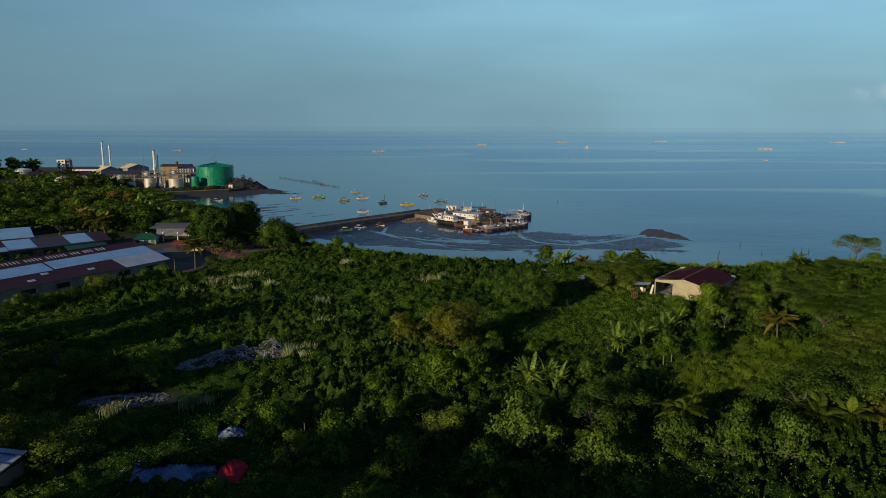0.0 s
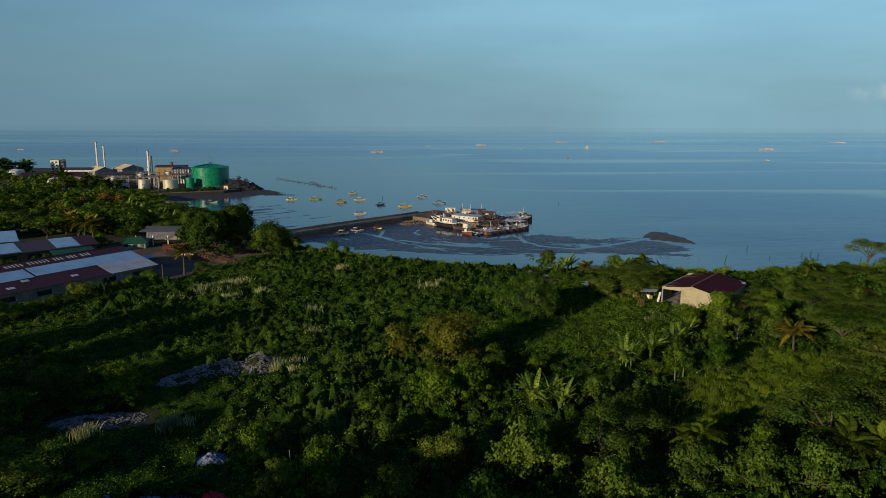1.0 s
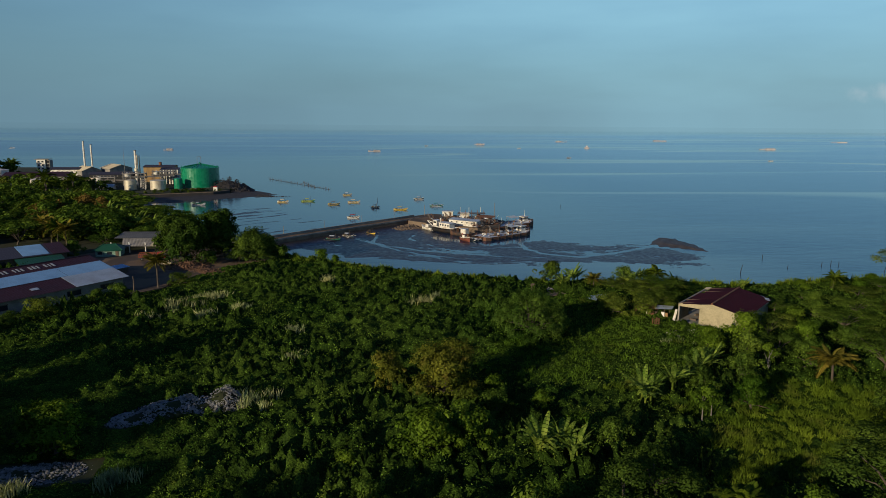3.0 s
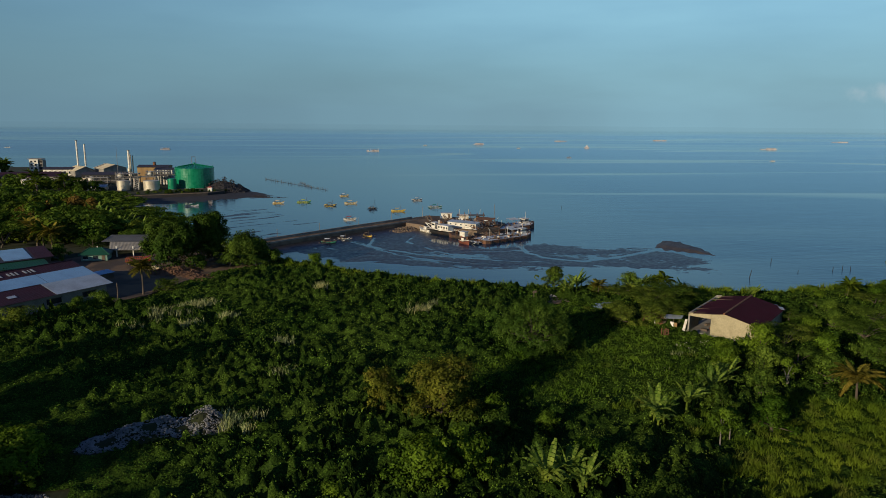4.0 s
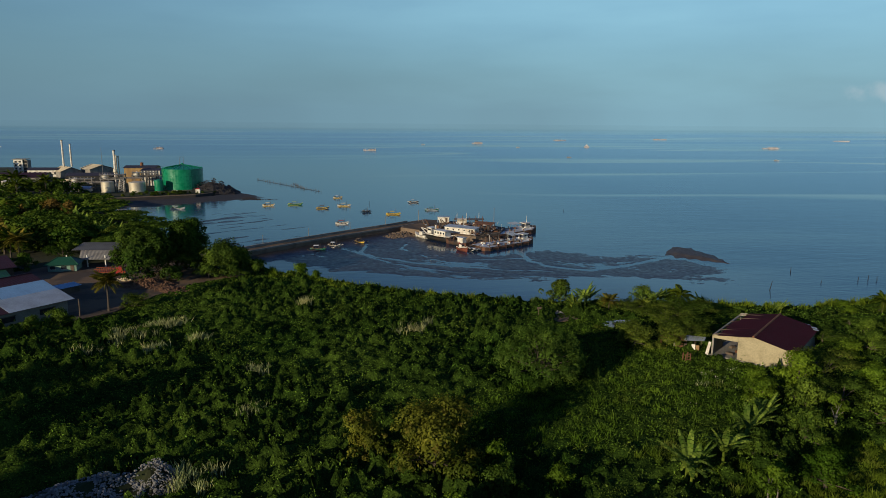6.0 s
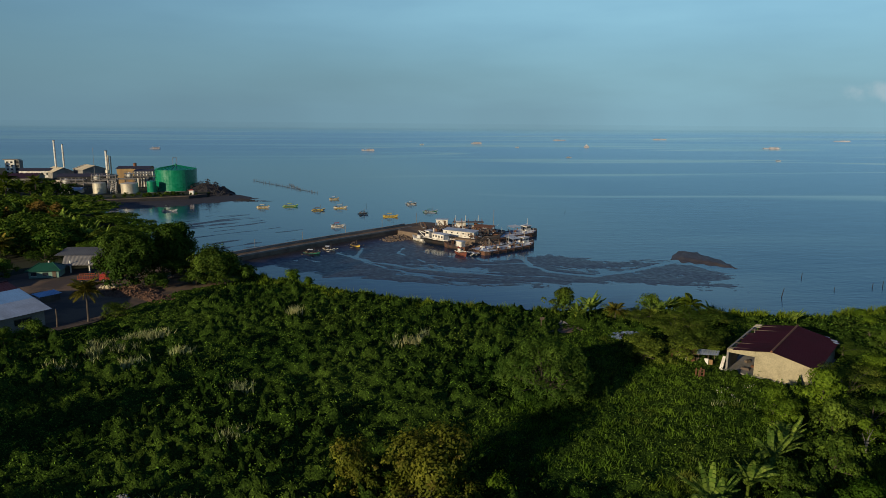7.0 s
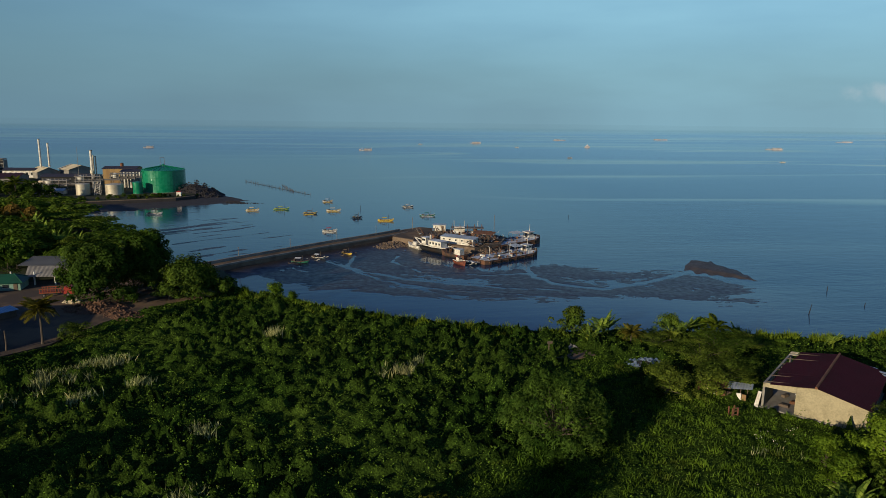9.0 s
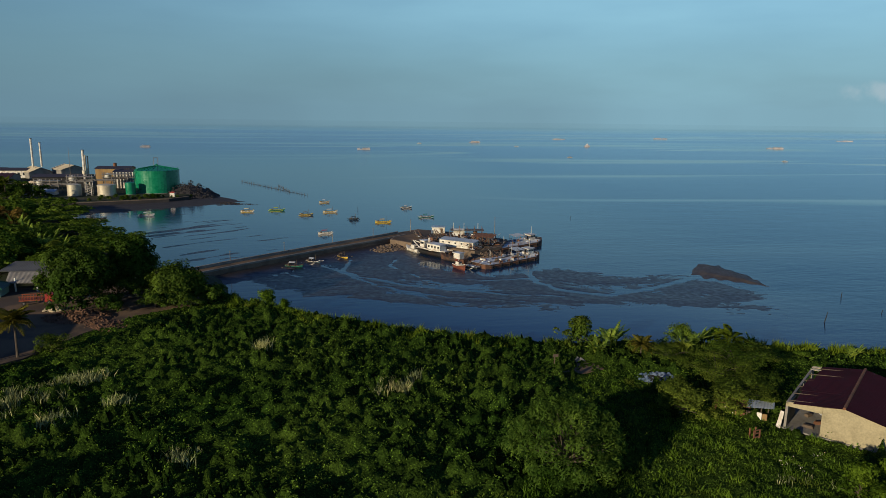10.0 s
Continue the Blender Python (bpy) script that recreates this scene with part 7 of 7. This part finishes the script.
    rail(ob, [(L * 0.55, -B * 0.9, depth), (L * 0.9, -B * 0.74, depth + 0.3)])
    return ob


barge("rust-streaked grey landing barge moored at the pier head", 49.8, 228.2, 33, 20.5, 6.6, 0.95, 1)
barge("grey flat-decked barge on the seaward side", 53.8, 246.2, 33, 25, 7.5, 1.25, 2)
lower = thing("landing_ramp", "lowered rusty landing ramp of the barge", "ramp", pose(40.2, 221.9, 0.2, 0, 8, 33))
part("plate", Shape().box((-0.4, 0, 0.35), (2.2, 3.0, 0.25)), GREYPAINT, lower)
part("arm", Shape().tube([(-1.2, -1.5, 0.4), (1.2, -1.5, 2.0)], 0.1, 5), RUST, lower)
part("arm", Shape().tube([(-1.2, 1.5, 0.4), (1.2, 1.5, 2.0)], 0.1, 5), RUST, lower)

ship = thing("cargo_boat", "small white-housed wooden cargo boat", "boat", pose(31.6, 239.2, 0.2, 0, 0, 128) @ Matrix.Diagonal((0.92, 0.92, 0.92, 1)))
part("hull", hull_shape(15, 4.2, 1.05, 1.35, 1.0, 0.75), BLACKHULL, ship)
part("bulwark", Shape().tube([(-7.3, 1.6, 1.75), (-2, 2.1, 1.55), (3, 1.9, 1.9), (7.4, 0.15, 3.0), (3, -1.9, 1.9), (-2, -2.1, 1.55), (-7.3, -1.6, 1.75)], 0.16, 5), WHITE, ship)
part("deck", Shape().box((-0.5, 0, 1.48), (11, 3.4, 0.1)), GREYPAINT, ship)
ch = part("deckhouse", Shape().box((-2.4, 0, 2.35), (5.2, 2.6, 1.7)), WHITE, ship)
part("roof", Shape().box((-2.4, 0, 3.25), (5.8, 3.1, 0.14)), GREYPAINT, ch)
for i in range(4):
    part("window", Shape().box((-4.3 + i * 1.25, 1.31, 2.5), (0.6, 0.1, 0.6)), GLASSY, ch)
wb = part("wheelhouse", Shape().box((2.6, 0, 2.6), (1.9, 2.0, 2.0), 0, 0.92), WHITE, ship)
part("window", Shape().box((2.6, 1.0, 3.0), (1.3, 0.1, 0.6)), GLASSY, wb)
part("roof", Shape().box((2.6, 0, 3.68), (2.4, 2.4, 0.14)), GREYPAINT, wb)
part("funnel", Shape().tube([(0.6, 0, 3.0), (0.6, 0, 4.6)], 0.28, 10), WHITE, ship)
part("mast", Shape().tube([(4.4, 0, 1.6), (4.4, 0, 5.4)], [0.12, 0.06], 6), WOOD, ship)
part("boom", Shape().tube([(4.4, 0, 2.6), (1.4, 0.8, 4.6)], 0.06, 5), WOOD, ship)
tug = thing("tug_boat", "small orange-hulled tug with a white wheelhouse", "boat", pose(36.6, 221.2, 0.15, 0, 0, -66) @ Matrix.Diagonal((0.8, 0.8, 0.78, 1)))
part("hull", hull_shape(5.6, 2.3, 0.85, 0.8, 0.4, 0.8), TUGRED, tug)
tw = part("wheelhouse", Shape().box((-0.6, 0, 1.6), (1.7, 1.3, 1.1), 0, 0.9), WHITE, tug)
part("roof", Shape().box((-0.6, 0, 2.2), (1.9, 1.5, 0.1)), TUGRED, tw)
part("window", Shape().box((0.24, 0, 1.8), (0.1, 0.95, 0.4)), GLASSY, tw)
part("funnel", Shape().tube([(-1.9, 0, 1.2), (-1.9, 0, 2.6)], 0.18, 8), RED, tug)
part("mast", Shape().tube([(-0.6, 0, 2.25), (-0.6, 0, 3.8)], 0.05, 5), WHITE, tug)
part("rubbing_band", Shape().tube([(-2.7, 0.9, 1.1), (0, 1.2, 1.05), (2.4, 0.4, 1.55), (2.9, 0, 1.8), (2.4, -0.4, 1.55), (0, -1.2, 1.05), (-2.7, -0.9, 1.1)], 0.1, 5), WHITE, tug)

office = thing("site_office", "long white cabin with small windows on the pier head", "cabin", pose(39.2, 240.0, 1.84, 0, 0, -38))
part("wall", Shape().box((0, 0, 0.9), (10.4, 2.8, 1.8)), WHITE, office)
part("roof", Shape().corrugated((-5.4, -1.6, 1.76), (5.4, -1.6, 1.76), (5.4, 1.6, 2.1), (-5.4, 1.6, 2.1), 0.4), GREYROOF, office)
for i in range(5):
    win = part("window", Shape().box((-4.0 + i * 1.9, -1.41, 1.15), (0.45, 0.1, 0.4)), GLASSY, office)
part("door", Shape().box((4.4, -1.41, 0.82), (0.7, 0.1, 1.55)), WOOD, office)
cabin = thing("cabin", "small white cabin at the pier corner", "cabin", pose(36.6, 262.2, 1.84, 0, 0, -12))
part("wall", Shape().box((0, 0, 0.9), (3.8, 2.4, 1.8)), WHITE, cabin)
part("roof", Shape().box((0, 0, 1.88), (4.2, 2.8, 0.16)), GREYROOF, cabin)
part("door", Shape().box((1.0, -1.21, 0.8), (0.7, 0.08, 1.5)), WOOD, cabin)
rig = thing("workboat", "cluttered work boat with a frame deck and masts", "boat", pose(45.0, 257.0, 0.2, 0, 0, -8))
part("hull", hull_shape(13, 4.6, 1.6, 0.8, 0.5, 0.85), HULL, rig)
part("deck", Shape().box((-0.8, 0, 1.66), (10, 3.8, 0.1)), GREYPAINT, rig)
for i in range(5):
    for sy in (-1.6, 1.6):
        part("post", Shape().tube([(-5 + i * 2.2, sy, 1.6), (-5 + i * 2.2, sy, 4.2)], 0.07, 4), RUST, rig)
part("upper_deck", Shape().box((-0.6, 0, 3.3), (9.8, 3.6, 0.12)), GRIME, rig)
part("cabin", Shape().box((-3, 0, 2.6), (3.2, 2.4, 1.8)), WHITE, rig)
part("winch", Shape().lathe([(0.6, 0), (0.6, 1.4)], 12, (1.8, 0, 1.7)), RUST, rig)
for px in (-4.6, -1.5, 2.6):
    part("mast", Shape().tube([(px, 0, 3.7), (px, 0, 5.4)], 0.07, 4), WHITE, rig)
rd = np.random.default_rng(31)
for i in range(26):
    x, y = rd.uniform(33, 52), rd.uniform(240, 262)
    if not bool(in_polygon(HEAD, np.array(x), np.array(y))) or (abs(x - 38.9) < 5.5 and abs(y - 240) < 4.5) or x - 33 > (y - 234) * 1.6:
        continue
    w = rd.uniform(0.4, 1.3)
    if i % 3 == 0:
        ob = thing("oil_drum", "rusty oil drum standing on the pier head", "drum", pose(x, y, 1.84), "drums on the pier head")
        part("barrel", Shape().lathe([(0.3, 0), (0.3, 0.28), (0.33, 0.3), (0.3, 0.32), (0.3, 0.58), (0.33, 0.6), (0.3, 0.62), (0.3, 0.9)], 10), (RUST, BLUETARP)[i % 2], ob)
        part("lid", Shape().lathe([(0.31, 0.9), (0.31, 0.93), (0.27, 0.93)], 10), RUST, ob)
    else:
        ob = thing("crate", "weathered crate lying on the pier", "crate", pose(x, y, 1.84, 0, 0, rd.uniform(0, 90)), "crates on the pier head")
        part("body", Shape().box((0, 0, w * 0.35), (w * 1.4, w, w * 0.7)), (WOOD, RUST, WHITE, GREYPAINT)[i % 4], ob)
        part("lid", Shape().box((0, 0, w * 0.72), (w * 1.5, w * 1.08, 0.06)), WOOD, ob)

for k, (x, y) in enumerate(((44.0, 236.6), (46.5, 240.5), (45.5, 246.0), (49.0, 248.5), (40.5, 247.0), (34.5, 250.5), (30.0, 255.0), (37.0, 256.0), (42.5, 251.5), (42.6, 235.4), (45.2, 238.0), (48.2, 240.6), (50.6, 244.5), (39.0, 250.4), (33.5, 246.5))):
    pile = thing("scrap_pile", "tangle of rusty pipes, poles and boards on the pier head", "scrap pile", pose(x, y, 1.84, 0, 0, rd.uniform(0, 180)), "scrap on the pier head")
    for i in range(9):
        a, e, ln = rd.uniform(0, math.pi), rd.uniform(0.02, 1.2) ** 1.5, rd.uniform(1.2, 3.2)
        ox, oy = rd.normal() * 0.6, rd.normal() * 0.6
        part("pole", Shape().tube([(ox, oy, 0.05), (ox + ln * math.cos(a) * math.cos(e), oy + ln * math.sin(a) * math.cos(e), 0.1 + ln * math.sin(e))], rd.uniform(0.05, 0.1), 5), (RUST, WOOD, STEEL)[i % 3], pile)
    for i in range(3):
        part("board", Shape().box((rd.normal() * 0.7, rd.normal() * 0.7, 0.25 + 0.2 * i), (rd.uniform(0.6, 1.6), rd.uniform(0.3, 0.8), 0.12), rd.uniform(0, 180)), (WOOD, GREYPAINT, RUST)[i], pile)
launch = thing("work_launch", "rusty open work launch with a low white shelter", "boat", pose(36.4, 230.2, 0.15, 0, 0, 128))
part("hull", hull_shape(8.6, 2.7, 0.8, 0.7, 0.5, 0.7), HULL, launch)
part("deck", Shape().box((-0.4, 0, 0.86), (6.2, 2.1, 0.08)), WOOD, launch)
part("shelter", Shape().box((-1.8, 0, 1.6), (2.2, 1.6, 1.4), 0, 0.94), WHITE, launch)
part("roof", Shape().box((-1.8, 0, 2.36), (2.7, 2.0, 0.1)), GREYPAINT, launch)
for px in (-1.0, 0.4, 1.8):
    part("frame_hoop", Shape().tube([(px, -1.0, 0.9), (px, -0.9, 2.1), (px, 0.9, 2.1), (px, 1.0, 0.9)], 0.05, 5), RUST, launch)
part("mast", Shape().tube([(1.6, 0, 0.9), (1.6, 0, 4.4)], [0.09, 0.05], 5), WOOD, launch)
part("derrick", Shape().tube([(1.6, 0, 1.4), (-0.6, 0.5, 3.6)], 0.05, 5), RUST, launch)
heap("stone_slope", "brown rubble sloping down from the pier head", 46.2, 235.6, (7.5, 2.6, 1.9), 420, 0.6, STONE, 38, 35, "stones", z=-0.1)
heap("stone_slope", "broken stones and rubble below the pier head", 36.5, 236.2, (7.0, 2.6, 1.6), 380, 0.7, STONE, -40, 34, "stones", z=-0.1)
shelter = thing("open_shelter", "rusty open frame shelter with a sheet roof on the pier head", "shelter", pose(47.0, 243.5, 1.84, 0, 0, -35))
for px in (-2.6, 0, 2.6):
    for py in (-1.4, 1.4):
        part("post", Shape().tube([(px, py, 0), (px, py, 2.3)], 0.07, 5), RUST, shelter)
part("roof_sheet", Shape().corrugated((-3.0, -1.7, 2.2), (3.0, -1.7, 2.2), (3.0, 1.7, 2.6), (-3.0, 1.7, 2.6), 0.4), RUST, shelter)
part("bench", Shape().box((0, 0.9, 0.45), (4.2, 0.5, 0.12)), WOOD, shelter)
skiff = thing("skiff", "small white skiff with a short mast beside the cargo boat", "boat", pose(27.2, 243.6, 0.15, 0, 0, 118))
part("hull", hull_shape(6.0, 2.0, 0.7, 0.6, 0.4, 0.7), WHITE, skiff)
part("cabin", Shape().box((-0.6, 0, 1.3), (1.6, 1.2, 1.0), 0, 0.9), WHITE, skiff)
part("mast", Shape().tube([(0.6, 0, 0.8), (0.6, 0, 3.0)], 0.05, 5), WOOD, skiff)


# ---- far out: fishing rafts, boats, stakes, the long fence in the water ----
RAFT = surface("bleached_timber", (0.42, 0.39, 0.38), (0.2, 0.17, 0.16), 0.9, scale=0.3, fine=3)


def raft(label, x, y, length, huts, turn=0.0, pole_count=9):
    ob = thing("fishing_raft", label, "fishing raft", pose(x, y, 0.0, 0, 0, turn) @ Matrix.Diagonal((0.9, 1, 0.6, 1)), "fishing rafts far out")
    part("deck", Shape().box((0, 0, 0.8), (length, 5, 0.35)), RAFT, ob)
    part("float", Shape().box((0, 0, 0.35), (length * 0.96, 5, 0.7)), RAFT, ob)
    for i in range(pole_count):
        px = -length / 2 + length * (i + 0.5) / pole_count
        part("pole", Shape().tube([(px, -2.6, 0), (px + 0.3, -2.2, 3.6 + (i % 3) * 0.8)], 0.14, 4), RAFT, ob)
    for hx, hw, hh in huts:
        h = part("hut", Shape().box((hx, 0, 1.1 + hh / 2), (hw, 4, hh)), RAFT, ob)
        part("roof", Shape().box((hx, 0, 1.3 + hh), (hw * 1.1, 4.6, 0.3), 0, 0.8), RAFT, h)
    return ob


raft("long timber fishing raft with huts far out", 23.4, 808, 16, ((3, 9, 1.8), (-6.5, 2.5, 1.2)), 2)
raft("brown timber fishing raft far out", 187.9, 1041, 18, ((1, 13, 2.0),), -4)
raft("pale fishing raft near the horizon", 363.3, 1199, 24, ((-4, 10, 1.4),), 0)
raft("pale long fishing raft with low huts", 578.1, 1264, 29, ((-6, 14, 1.6), (9, 8, 1.2)), -6)
raft("long fishing raft with many poles", 562.6, 892, 24, ((4, 12, 1.6),), -12, 14)
raft("low brown fishing raft near the horizon", 912.6, 1212, 32, ((6, 18, 1.6),), -16)
raft("fishing raft with a hut near the point", -211.3, 836, 12, ((1, 7, 1.8),), 8)
tent = raft("small fishing platform with a peaked frame", 311.5, 909, 7, ((0, 4, 1.4),), -8, 4)
part("peak", Shape().loft([[(-3.6, -2, 1.2), (3.6, -2, 1.2), (3.6, 2, 1.2), (-3.6, 2, 1.2)], [(-0.2, -0.2, 7.5), (0.2, -0.2, 7.5), (0.2, 0.2, 7.5), (-0.2, 0.2, 7.5)]]), RAFT, tent)
FAR_BOATS = ((212.4, 676, 6.5), (-400, 880, 9), (394.7, 624, 6.5), (101.3, 987, 8), (216, 901, 7))
for x, y, ln in FAR_BOATS:
    banca("small pale outrigger boat far out at sea", x, y, rng.uniform(-15, 15), WHITE, WHITE, ln, int(abs(x)))
fence = thing("fish_fence", "long line of stakes of a fish fence in the shallows", "fence")
rf = np.random.default_rng(41)
for a, b, n in (((-49, 443), (-10, 377), 60), ((-27, 420), (-18, 388), 18)):
    for i in range(n):
        t = i / (n - 1)
        x, y = a[0] + (b[0] - a[0]) * t + rf.normal() * 0.25, a[1] + (b[1] - a[1]) * t + rf.normal() * 0.25
        part("stake", Shape().tube([(x, y, -0.6), (x + rf.normal() * 0.1, y, rf.uniform(0.4, 1.3))], 0.07, 4), WOOD, fence)
    part("net", wall_strip([a, b], -0.3, 0.12, 0.05), NAVY, fence, "dark net between the stakes")
for x, y, h, ln in ((96.4, 172.2, 2.0, 0.5), (112.2, 188.2, 1.2, 0.1), (111.7, 176.6, 0.7, 0.2), (122, 178, 1.0, 0.2), (125, 178.5, 1.2, 0.1), (127, 178, 1.0, -0.2), (13.0, 325, 1.6, 0.0), (90, 300, 1.0, 0.2), (133, 170, 1.2, 0.3), (136, 171, 1.0, 0.1)):
    st = thing("stake", "leaning weathered stake standing in the shallows", "stake", pose(x, y, -0.4), "stakes in the water")
    part("shaft", Shape().tube([(0, 0, 0), (ln * 0.5, 0, h * 0.6), (ln, 0, h + 0.4)], [0.1, 0.08, 0.05], 5), DARK, st)
